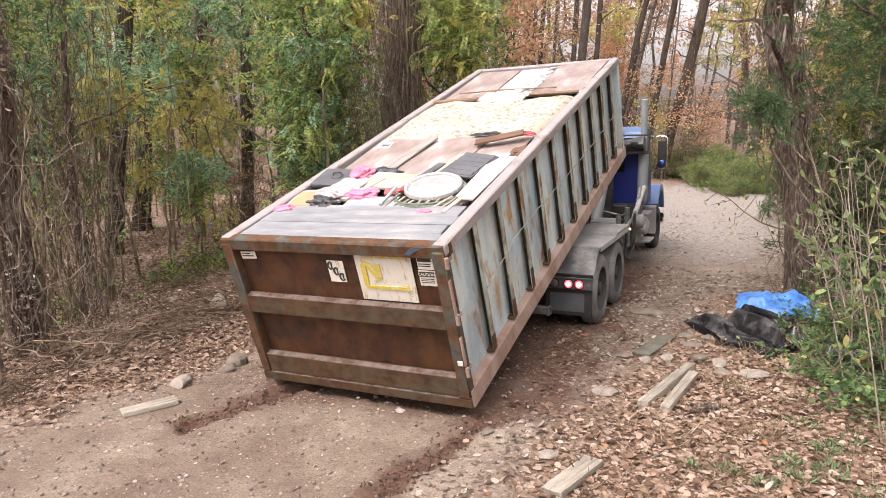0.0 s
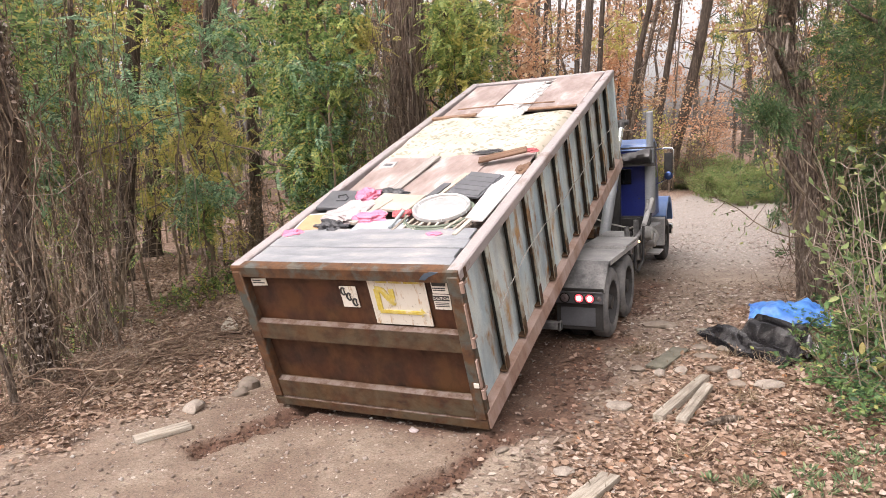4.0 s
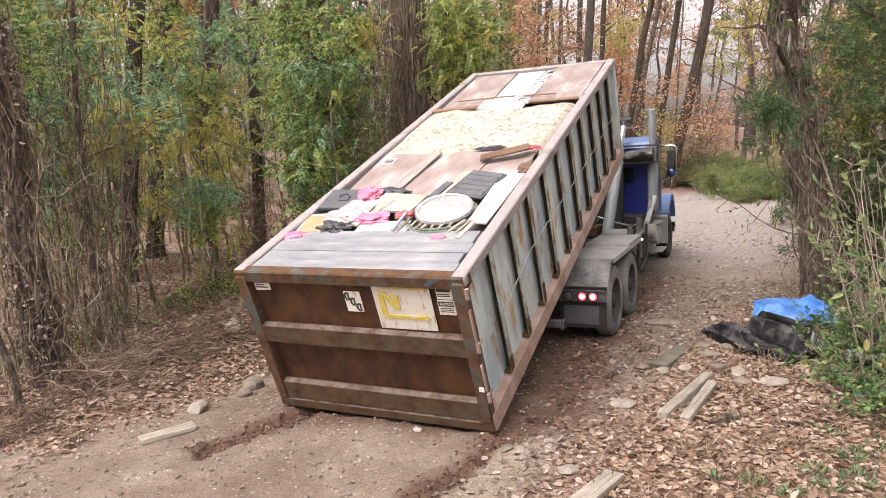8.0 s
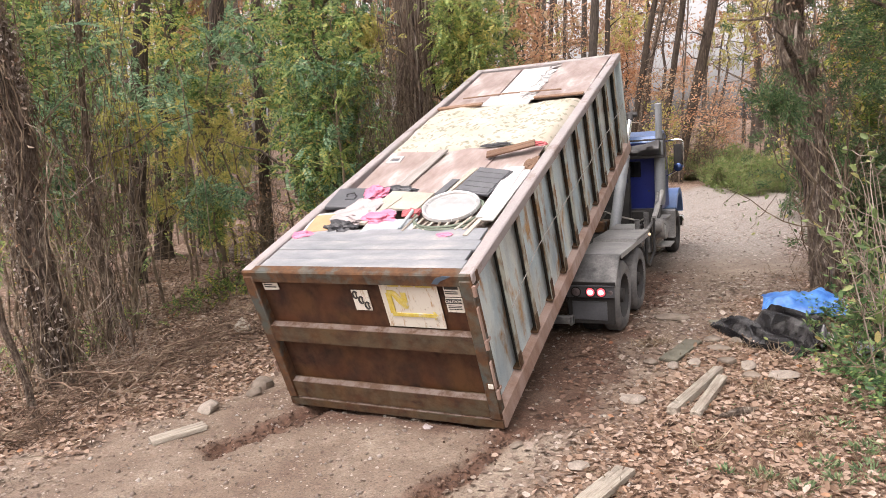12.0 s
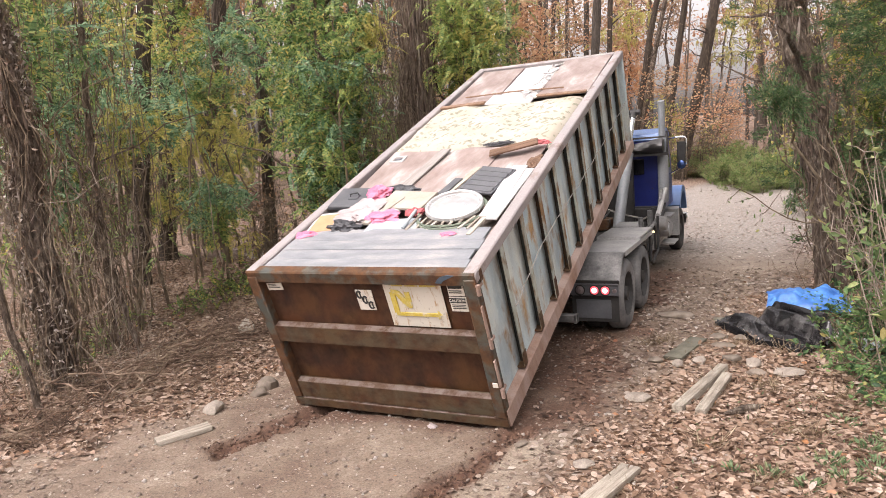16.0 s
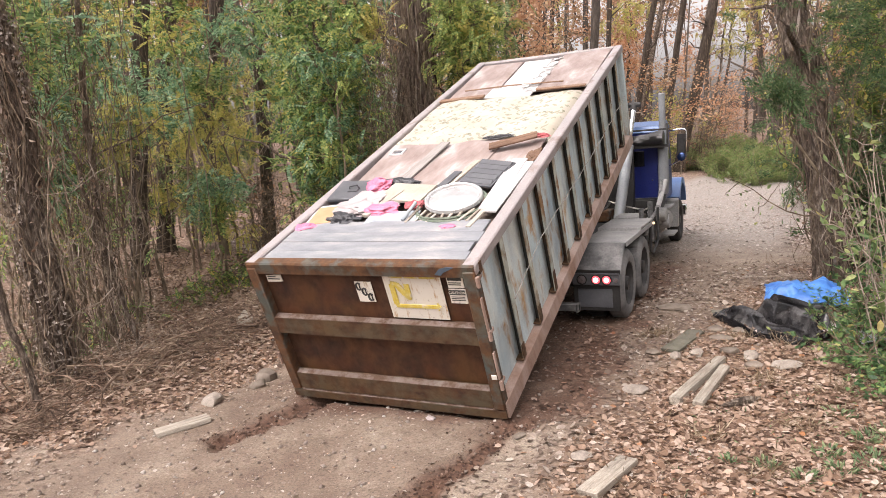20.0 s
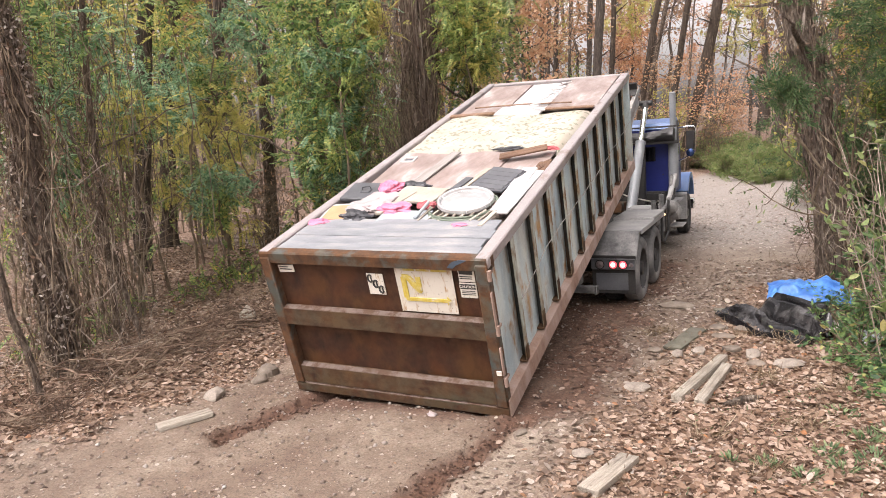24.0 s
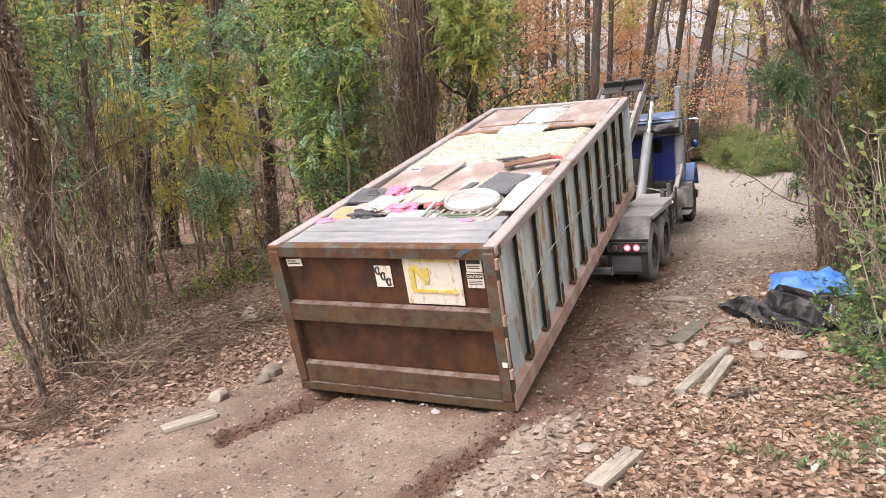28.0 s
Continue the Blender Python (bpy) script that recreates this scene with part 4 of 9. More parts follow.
    load("thin_stick", st, M["brown_plank"], pose(0, 0, 0), "thin brown wooden stick", "stick")
    board("dark_plank", M["dark_wood"], -0.29, 0.29, -0.08, 0.08, 0, "brown wooden plank sticking up from the load", 0.022, category="plank")
    ob, at = CARGO.pop()
    CARGO.append((ob, pose(0.68, 2.76, 1.685, 4, -5, 16)))
    # the middle heap of small things
    lid = MB()
    lid.lathe([(0.030, 0.0), (0.026, 0.08), (0.016, 0.16), (0.002, 0.225), (-0.008, 0.245), (-0.006, 0.258), (0.018, 0.266), (0.026, 0.28), (0.018, 0.298), (-0.012, 0.306), (-0.03, 0.296), (-0.03, 0.0)], (0, 0, 0), "z", 48)
    load("metal_lid", lid, M["bright_steel"], pose(0.52, 1.28, 1.675, 3, 4, 0), "round shiny steel lid with a rolled edge", "lid")
    hs = MB()
    a = np.linspace(0, 4 * np.pi, 90)
    rr = 0.35 + 0.02 * np.sin(a * 0.7) + 0.012 * (a / 6)
    hs.tube(np.stack([0.53 + rr * np.cos(a), 1.20 + rr * np.sin(a) * 0.95, 1.645 - 0.012 * (a > 6.3) + 0.008 * np.sin(3 * a)], 1), 0.012, 6)
    load("garden_hose", hs, surf("hose_green", [(0.3, (0.12, 0.16, 0.12)), (0.7, (0.22, 0.26, 0.2))], 8, 60), pose(0, 0, 0), "coiled grey-green garden hose under a lid", "hose")
    sh = MB()
    sh.box((0, 0, 0), (0.44, 0.52, 0.03), ch=0.008)
    for i in range(5):
        sh.box((0, -0.2 + i * 0.1, 0.018), (0.40, 0.075, 0.02), (12, 0, 0), 0.005)
    load("louvre_shutter", sh, M["grey_plastic"], pose(0.66, 1.88, 1.665, 5, 2, -14), "dark grey plastic louvred shutter", "shutter")
    board("white_strip", M["white_board"], 0.86, 1.03, 1.05, 2.22, 1.66, "long white board along the side rail", 0.02, (1, 2, 1))
    board("white_strip", M["white_board"], 0.97, 1.09, 1.00, 2.16, 1.65, "long white board along the side rail", 0.02, (0.5, 3, -2))
    board("cream_box_board", M["cream_board"], -0.41, 0.15, 1.30, 1.68, 1.65, "cream painted board among rubbish", 0.03, (2, 1, -8))
    board("cream_strip", M["cream_board"], -0.33, -0.25, 0.95, 1.55, 1.655, "narrow cream strip of wood", 0.03, (1, 0, -16), "plank")
    bl = MB()
    bl.box((0, 0, 0), (0.46, 0.46, 0.05), ch=0.02)
    bl.box((0.02, -0.02, 0.03), (0.12, 0.10, 0.02), ch=0.005)
    load("bin_lid", bl, M["grey_plastic"], pose(-0.89, 1.62, 1.64, 2, 4, 6), "dark grey plastic bin lid with a handle", "bin lid")
    hd = MB()
    hd.tube([(-0.05, 0, 0), (-0.045, 0, 0.03), (0.045, 0, 0.03), (0.05, 0, 0)], 0.008, 6)
    load("lid_handle", hd, M["black_plastic"], pose(-0.86, 1.61, 1.68, 0, 0, 20), "black plastic grip on the bin lid", "handle")
    board("tan_tray_board", M["tan_board"], -1.05, -0.71, 0.84, 1.22, 1.635, "tan board in a white rim", 0.02, (1, 1, 10))
    board("white_tray", M["white_board"], -1.10, -0.67, 0.79, 1.30, 1.617, "shallow white plastic tray", 0.02, (1, 1, 10), "tray")
    for nm, mt_, at_, s, sd, lab in (
            ("white_bag", "white_sheet", (-0.52, 1.27, 1.62), (0.30, 0.30, 0.11), 3, "crumpled white plastic bag"),
            ("pink_bag", "pink_cloth", (-0.60, 1.73, 1.64), (0.15, 0.15, 0.12), 5, "bright pink plastic bag"),
            ("pink_cloth", "pink_cloth", (-0.28, 1.11, 1.64), (0.21, 0.12, 0.09), 8, "crumpled bit of pink cloth"),
            ("black_bag", "black_plastic", (-0.63, 0.93, 1.63), (0.20, 0.10, 0.10), 9, "crumpled black plastic bag"),
            ("pink_rag", "pink_cloth", (-1.01, 0.77, 1.625), (0.16, 0.08, 0.06), 12, "flat pink rag on boards"),
            ("red_rag", "red_cloth", (0.10, 1.20, 1.64), (0.085, 0.07, 0.08), 15, "small crumpled red rag"),
            ("dark_bag", "black_plastic", (-0.43, 1.83, 1.615), (0.24, 0.10, 0.07), 17, "flattened dark plastic bag"),
            ("dark_bag", "grey_plastic", (-0.25, 1.68, 1.62), (0.12, 0.13, 0.06), 19, "flattened dark plastic bag"),
            ("black_rag", "black_plastic", (0.42, 3.03, 1.645), (0.20, 0.03, 0.04), 23, "thin black rag on the mattress edge"),
            ("red_rag", "red_cloth", (0.95, 2.90, 1.67), (0.12, 0.05, 0.05), 25, "small crumpled red rag"),
            ("pink_rag", "pink_cloth", (0.67, 0.73, 1.64), (0.08, 0.04, 0.02), 27, "flat pink rag on boards"),
            ("brown_scrap", "dark_wood", (1.02, 2.44, 1.62), (0.08, 0.17, 0.05), 29, "scrap of torn brown carpet")):
        load(nm, crumple(s[0] * 0.95, s[1] * 0.95, s[2] * 0.62, sd, 60, 0.55, 0.34), M[mt_], pose(*at_), lab, "bag" if "bag" in nm else "rag", "soft rubbish on the load")
    board("blue_grey_panel", M["blue_grey_board"], -0.33, 0.23, 0.82, 1.08, 1.628, "pale blue-grey flat panel", 0.015, (2, 1, 4))
    board("dark_strip", M["grey_plastic"], 0.17, 0.27, 1.60, 2.05, 1.63, "dark grey plastic strip", 0.02, (1, 0, -10))
    r2 = np.random.default_rng(5)
    for i in range(9):
        x = 0.18 + 0.085 * i
        board("lath", M["cream_board"] if i % 2 else M["old_plank"], x - 0.014, x + 0.014, 0.83, 1.06 + 0.1 * r2.random(), 1.632 + 0.012 * r2.random(), "short pale wooden lath", 0.014, (2, 0, float(r2.uniform(-22, 10))), "stick", "laths on the load")
    pp = MB()
    pp.cyl((0, 0, 0), (0.05, 0.26, 0.07), 0.017)
    load("pipe_stub", pp, M["blue_grey_board"], pose(0.12, 0.86, 1.645), "short grey-blue plastic pipe", "pipe")
    board("rail_plank", M["cream_board"], 0.90, 0.95, 0.71, 1.46, 1.635, "narrow pale plank along the side rail", 0.025, (0, 0, -6), "plank")


build_load()

# ---- the truck; its space: x across from its middle line, y forward, z up from the ground ----
truck = empty("roll_off_truck", "blue roll-off truck with grey tilted hoist and dusty dual rear wheels", "truck")
TRUCK_X = 0.27
WHEELS = []


def wheel(name, x, y, dual, side):
    """A wheel with its tyres; its own space has the axle at the origin."""
    w = empty(name, "dusty truck wheel", "")
    w.parent = truck
    R = 0.48
    centres = (0.0, -0.30 * side) if dual else (0.0,)
    for cx in centres:
        t = MB()
        hw = 0.125
        t.lathe([(-hw + 0.01, 0.30), (-hw - 0.005, 0.36), (-hw, R - 0.055), (-hw + 0.03, R - 0.012), (-hw + 0.05, R), (hw - 0.05, R), (hw - 0.03, R - 0.012), (hw, R - 0.055), (hw + 0.005, 0.36), (hw - 0.01, 0.30)], (cx, 0, 0), "x", 40)
        for i in range(40):
            a = i / 40 * 2 * math.pi
            t.box((cx, math.cos(a) * (R - 0.003), math.sin(a) * (R - 0.003)), (0.165, 0.026, 0.012), (math.degrees(a) + 90, 0, 0), 0.003)
        # Front tyres are black; on inner duals the black stands in for shade.
        part("tyre", t, M["tyre"] if dual and cx == 0.0 else M["truck_black"], w)
    r_ = MB()
    o = side * 0.12
    r_.lathe([(o, 0.31), (o * 0.75, 0.295), (o * 0.1, 0.27), (-o * 0.1, 0.16), (o * 0.1, 0.11), (o * 0.9, 0.095), (o * 0.95, 0.0)], (0, 0, 0), "x", 32)
    for i in range(10):
        a = i / 10 * 2 * math.pi
        r_.cyl((-o * 0.05, math.cos(a) * 0.19, math.sin(a) * 0.19), (o * 0.25, math.cos(a) * 0.19, math.sin(a) * 0.19), 0.014, n=6)
    part("rim", r_, M["truck_dark"], w)
    WHEELS.append((w, (x, y, R)))


def build_truck():
    t = truck
    f = MB()
    for sx in (-1, 1):
        u = MB()
        u.box((sx * 0.42, 7.2, 0.76), (0.08, 8.0, 0.24), ch=0.01)
        part("frame_rail", u, M["truck_dark"], t)
    for y in (3.25, 5.9, 7.6, 10.4):
        u = MB()
        u.box((0, y, 0.74), (0.8, 0.12, 0.16))
        part("cross_member", u, M["truck_dark"], t)
    for sx in (-1, 1):
        wheel("rear_wheel", sx * 1.20, 3.72, True, sx)
        wheel("middle_wheel", sx * 1.20, 4.90, True, sx)
        wheel("front_wheel", sx * 1.04, 10.42, False, sx)
    for y in (3.72, 4.90, 10.42):
        u = MB()
        u.cyl((-0.95, y, 0.48), (0.95, y, 0.48), 0.07)
        part("axle", u, M["truck_dark"], t)
    u = MB()
    u.box((0.05, 2.78, 0.35), (1.60, 0.10, 0.10), ch=0.01)
    u.box((0.83, 2.79, 0.345), (0.04, 0.12, 0.12), ch=0.01)
    part("rear_bumper", u, M["truck_grey"], t)
    for sx in (-1, 1):
        u = MB()
        u.box((sx * 0.5, 3.0, 0.52), (0.08, 0.4, 0.34), ch=0.01)
        part("bumper_hanger", u, M["truck_grey"], t)
    for sx in (-1, 1):
        # sloping fender plate over the rear wheels
        u = MB()
        ol = [(3.09, 0.735), (3.12, 0.80), (3.36, 1.06), (3.42, 1.085), (3.50, 1.085), (3.50, 1.06), (3.40, 1.04), (3.15, 0.78), (3.12, 0.72)]
        u.prism(ol, sx * 0.70, sx * 1.335, "x")
        part("rear_fender", u, M["truck_grey"], t, "dusty grey steel fender")
        u = MB()
        u.box((sx * 1.017, 4.05, 1.075), (0.645, 1.10, 0.03), ch=0.006)
        u.box((sx * 1.017, 5.10, 1.12), (0.645, 1.02, 0.035), ch=0.006)
        u.box((sx * 1.017, 4.60, 1.10), (0.645, 0.04, 0.075), ch=0.006)
        u.box((sx * 1.335, 4.55, 1.06), (0.012, 2.1, 0.07), ch=0.003)
        part("side_deck", u, M["deck_grey"], t, "flat dusty grey side deck")
        u = MB()
        u.box((sx * 1.005, 3.10, 0.655), (0.63, 0.05, 0.15), ch=0.008)
        u.box((sx * 1.005, 3.07, 0.735), (0.63, 0.03, 0.02), ch=0.004)
        bar_ = part("lamp_bar", u, M["grey_plastic"], t)
        u = MB()
        u.box((sx * 1.015, 3.075, 0.765), (0.63, 0.02, 0.05), (12, 0, 0), 0.004)
        part("rubber_strip", u, M["truck_black"], t, "ragged black rubber strip")
        for i, (dx, lit) in enumerate(((-0.16, False), (0.03, True), (0.17, True))):
            u = MB()
            u.lathe([(0.0, 0.056), (-0.012, 0.052), (-0.022, 0.03), (-0.024, 0.0)], (sx * 0.98 + dx * sx, 3.074, 0.655), "y", 20)
            lamp = part("tail_lamp", u, M["tail_lamp"] if lit and sx > 0 else M["dead_lamp"], bar_, "glowing red round lamp" if lit and sx > 0 else "dark round lamp")
            if lit and sx > 0:
                u = MB()
                u.lathe([(0.0, 0.036), (-0.006, 0.032), (-0.010, 0.0)], (sx * 0.98 + dx * sx, 3.055, 0.655), "y", 16)
                part("lamp_core", u, M["lamp_core"], lamp)
            u = MB()
            u.lathe([(0.0, 0.070), (-0.014, 0.070), (-0.014, 0.056), (0.0, 0.056)], (sx * 0.98 + dx * sx, 3.074, 0.655), "y", 20)
            part("lamp_ring", u, M["truck_black"], bar_)
        u = MB()
        u.lathe([(0.0, 0.03), (-0.01, 0.026), (-0.014, 0.0)], (sx * 1.27, 3.074, 0.65), "y", 14)
        part("marker_lamp", u, M["dead_lamp"], bar_)
        u = MB()
        u.box((sx * 1.0, 3.14, 0.40), (0.62, 0.018, 0.36), ch=0.004)
        flap = part("mud_flap", u, M["truck_black"], t, "dirty black mud flap")
        u = MB()
        u.box((sx * 0.98, 3.126, 0.39), (0.46, 0.010, 0.24), ch=0.004)
        u.box((sx * 0.98, 3.120, 0.515), (0.46, 0.012, 0.012), ch=0.003)
        part("flap_plate", u, M["grey_plastic"], flap, "dusty grey plate on the flap")
    # unseen running gear between the wheels, added to block light under the truck
    for sx in (-1, 1):
        u = MB()
        u.box((sx * 0.60, 4.31, 0.66), (0.16, 1.9, 0.22), ch=0.03)
        u.box((sx * 0.60, 4.31, 0.50), (0.20, 0.34, 0.30), ch=0.03)
        part("unseen_suspension_beam", u, M["truck_dark"], t)
        u = MB()
        u.box((sx * 0.70, 4.31, 0.88), (0.03, 2.2, 0.36), ch=0.006)
        part("unseen_inner_fender", u, M["truck_dark"], t)
    for y in (3.72, 4.90):
        u = MB()
        u.lathe([(-0.20, 0.05), (-0.14, 0.19), (0.0, 0.23), (0.14, 0.19), (0.20, 0.05)], (0, y, 0.50), "x", 18)
        part("unseen_differential", u, M["truck_dark"], t)
    u = MB()
    u.cyl((0, 5.1, 0.55), (0, 8.0, 0.72), 0.06)
    part("unseen_drive_shaft", u, M["truck_dark"], t)
    u = MB()
    u.box((0, 8.6, 0.68), (0.56, 1.3, 0.50), ch=0.06)
    part("unseen_gearbox", u, M["truck_dark"], t)
    u = MB()
    u.box((0, 6.5, 0.66), (0.70, 1.5, 0.40), ch=0.04)
    part("unseen_hydraulic_tank", u, M["truck_dark"], t)
    # tilted hoist
    a0, a1 = np.array((3.05, 0.62)), np.array((8.30, 3.30))
    ang = math.degrees(math.atan2(*(a1 - a0)[::-1]))
    mid, ln = (a0 + a1) / 2, float(np.linalg.norm(a1 - a0))
    hoist = empty("hoist", "tilted grey steel hoist frame", "")
    hoist.parent = t
    hoist.matrix_basis = pose(0, a0[0], a0[1], ang, 0, 0)
    for sx in (-1, 1):
        u = MB()
        u.box((sx * 0.42, ln / 2, -0.02), (0.10, ln, 0.03), ch=0.004)
        u.box((sx * 0.42, ln / 2, -0.13), (0.03, ln, 0.20), ch=0.004)
        u.box((sx * 0.42, ln / 2, -0.235), (0.10, ln, 0.02), ch=0.004)
        u.box((sx * 0.475, ln / 2, 0.03), (0.02, ln, 0.10), ch=0.004)
        part("hoist_rail", u, M["hoist_grey"], hoist)
        u = MB()
        u.box((sx * 0.235, ln + 0.03, 0.10), (0.40, 0.05, 0.14), (8, 0, 0), 0.01)
        u.box((sx * 0.235, ln - 0.12, 0.02), (0.40, 0.30, 0.02), ch=0.004)
        part("stop_plate", u, M["truck_dark"], hoist, "dark steel stop plate")
    u = MB()
    u.cyl((0, ln + 0.05, -0.05), (0, ln + 0.05, 0.22), 0.05)
    u.box((0, ln, 0.08), (0.06, 0.18, 0.24), ch=0.01)
    part("cable_sheave", u, M["truck_dark"], hoist)
    for k in (0.12, 0.35, 0.6, 0.82):
        u = MB()
        u.box((0, ln * k, -0.12), (0.84, 0.10, 0.12))
        part("hoist_cross_beam", u, M["hoist_grey"], hoist)
    u = MB()
    u.cyl((0.06, 0.4, 0.03), (0.0, ln, 0.10), 0.012, n=6)
    part("winch_cable", u, M["truck_dark"], hoist)
    # lift cylinders
    for sx in (-1, 1):
        p0, p1 = np.array((sx * 0.51, 6.75, 0.72)), np.array((sx * 0.64, 8.10, 3.03))
        q = p0 + (p1 - p0) * 0.66
        u = MB()
        u.cyl(p0, q, 0.098, n=20)
        u.cyl(q - (p1 - p0) * 0.012, q + (p1 - p0) * 0.006, 0.105, n=20)
        barrel = part("cylinder_barrel", u, M["steel_pipe"], t, "grey hydraulic cylinder")
        u = MB()
        u.cyl(q, p1 - (p1 - p0) * 0.03, 0.055, n=16)
        part("cylinder_rod", u, M["chrome"], t, "bright chrome piston rod")
        u = MB()
        u.cyl(p1 - np.array((0.13, 0, 0)), p1 + np.array((0.13, 0, 0)), 0.05)
        u.cyl(p1 - (p1 - p0) * 0.05, p1, 0.062)
        part("rod_pivot", u, M["truck_dark"], t)
    # cab
    c = MB()
    side = [(8.22, 1.12), (8.22, 2.47), (8.30, 2.57), (9.15, 2.65), (9.45, 2.52), (9.72, 1.92), (9.80, 1.12)]
    c.prism(side, -0.98, 1.08, "x")
    cab = part("cab", c, M["truck_blue"], t, "deep blue day cab")
    u = MB()
    u.prism([(8.20, 2.485), (8.26, 2.60), (9.1, 2.70), (9.42, 2.57), (9.42, 2.53), (9.1, 2.65), (8.3, 2.55), (8.22, 2.47)], -1.0, 1.1, "x")
    part("cab_roof", u, M["truck_light_blue"], cab, "paler blue cab roof")
    u = MB()
    u.box((0.58, 8.205, 1.98), (0.42, 0.03, 0.30), ch=0.01)
    part("rear_window", u, M["glass_dark"], cab)
    for sx, x in ((-1, -0.985), (1, 1.085)):
        u = MB()
        u.prism([(8.55, 1.85), (8.55, 2.42), (9.2, 2.47), (9.5, 1.9)], x - 0.006, x + 0.006, "x")
        part("side_window", u, M["glass_dark"], cab)
        u = MB()
        u.box((x, 9.0, 1.45), (0.012, 0.9, 0.62), ch=0.004)
        part("cab_door", u, M["truck_blue"], cab)
    u = MB()
    u.prism([(9.76, 1.95), (9.5, 2.56), (9.52, 2.57), (9.78, 1.96)], -0.9, 1.0, "x")
    part("windscreen", u, M["glass_dark"], cab)
    for sx in (-1, 1):
        for zz in (1.55, 2.3):
            u = MB()
            u.box((0.05 + sx * 0.88, 8.215, zz), (0.03, 0.02, 0.03), ch=0.006)
            part("cab_rivet", u, M["truck_dark"], cab)
    u = MB()
    u.box((0.05, 8.20, 1.16), (2.0, 0.06, 0.10), ch=0.01)
    part("cab_sill", u, M["truck_dark"], cab)
    u = MB()
    u.prism([(9.78, 0.95), (9.78, 1.85), (11.35, 1.62), (11.55, 1.45), (11.55, 0.8)], -0.62, 0.72, "x")
    part("hood", u, M["truck_light_blue"], t, "light blue hood")
    u = MB()
    u.box((0.05, 11.57, 1.1), (0.9, 0.04, 0.55), ch=0.02)
    part("grille", u, M["chrome"], t)
    u = MB()
    u.box((0.05, 11.68, 0.55), (2.2, 0.14, 0.28), ch=0.04)
    part("front_bumper", u, M["chrome"], t)
    for sx in (-1, 1):
        x0, x1 = (0.62, 1.22) if sx > 0 else (-1.12, -0.52)
        u = MB()
        a = np.linspace(0.42, 2.55, 12)
        out = [(10.42 + 0.66 * math.cos(q), 0.55 + 0.88 * math.sin(q)) for q in a]
        inn = [(10.42 + 0.56 * math.cos(q), 0.55 + 0.76 * math.sin(q)) for q in a[::-1]]
        k = len(out)
        pts = []
        for x in (x0, x1):
            pts += [(x, *p) for p in out] + [(x, *p) for p in inn[::-1]]
        fs = []
        for i in range(k - 1):
            fs += [(i, i + 1, 2 * k + i + 1, 2 * k + i), (k + i, 3 * k + i, 3 * k + i + 1, k + i + 1),
                   (i, k + i, k + i + 1, i + 1), (2 * k + i, 2 * k + i + 1, 3 * k + i + 1, 3 * k + i)]
        fs += [(0, 2 * k, 3 * k, k), (k - 1, 2 * k - 1, 4 * k - 1, 3 * k - 1)]
        u.add(pts, fs)
        part("front_fender", u, M["truck_light_blue"], t, "light blue front fender")
        u = MB()
        u.prism([(9.66, 0.42), (9.70, 0.98), (9.86, 1.02), (9.86, 0.42)], x0 + 0.02, x1 - 0.02, "x")
        part("fender_flap", u, M["deck_grey"], t, "dusty grey panel behind the front wheel")
        u = MB()
        u.prism([(9.80, 0.9), (9.80, 1.45), (10.1, 1.5), (11.4, 1.35), (11.5, 0.9), (11.0, 1.2), (10.4, 1.35), (9.95, 1.15)], sx * 0.66 + 0.05 - 0.05, sx * 0.66 + 0.05 + 0.05, "x")
        part("fender_skirt", u, M["truck_light_blue"], t)
        u = MB()
        u.lathe([(0.03, 0.0), (0.03, 0.09), (0.0, 0.1), (-0.05, 0.1)], (sx * 0.8 + 0.05, 11.5, 1.05), "y", 18)
        part("headlamp", u, M["chrome"], t)
    # exhaust stack with heat shield
    u = MB()
    u.tube([(1.15, 8.16, 2.1), (1.15, 8.16, 3.12), (1.15, 8.14, 3.20)], 0.062, 18)
    part("exhaust_pipe", u, M["steel_pipe"], t, "tall grey exhaust pipe")
    u = MB()
    u.tube([(1.15, 8.16, 1.28), (1.15, 8.16, 1.34), (1.15, 8.16, 2.45), (1.15, 8.16, 2.52)], [0.075, 0.10, 0.10, 0.065], 20)
    part("exhaust_shield", u, M["steel_pipe"], t)
    u = MB()
    u.tube([(1.15, 8.16, 1.3), (1.15, 8.0, 1.1), (1.1, 7.5, 0.92), (1.05, 6.9, 0.9)], 0.035, 12)
    part("exhaust_elbow", u, M["truck_dark"], t)
    # rolled load tarp on its gantry behind the cab
    u = MB()
    k, m_ = 60, 18
    xs = np.linspace(-0.85, 1.20, k)
    th = np.arange(m_) / m_ * 2 * np.pi
    XX, TH = np.meshgrid(xs, th, indexing="ij")
    fl = np.abs(vn(XX * 1.0 + TH * 0.35, TH * 0.8, 4.0, 95) - 0.5) * 2
    rr = 0.125 + 0.05 * fl + 0.02 * np.sin(XX * 7)
    sag = -0.05 * np.sin((XX + 0.85) / 2.05 * np.pi)
    u.add(np.stack([XX, 7.95 + 1.15 * rr * np.cos(TH), 2.37 + sag + 0.85 * rr * np.sin(TH)], 2).reshape(-1, 3),
          [(i * m_ + j, i * m_ + (j + 1) % m_, (i + 1) * m_ + (j + 1) % m_, (i + 1) * m_ + j) for i in range(k - 1) for j in range(m_)]
          + [tuple(range(m_))[::-1], tuple((k - 1) * m_ + j for j in range(m_))])
    part("rolled_tarp", u, M["tarp_black"], t, "rolled black load tarp")
    u = MB()
    u.box((0.18, 8.02, 2.53), (2.2, 0.035, 0.035), ch=0.006)
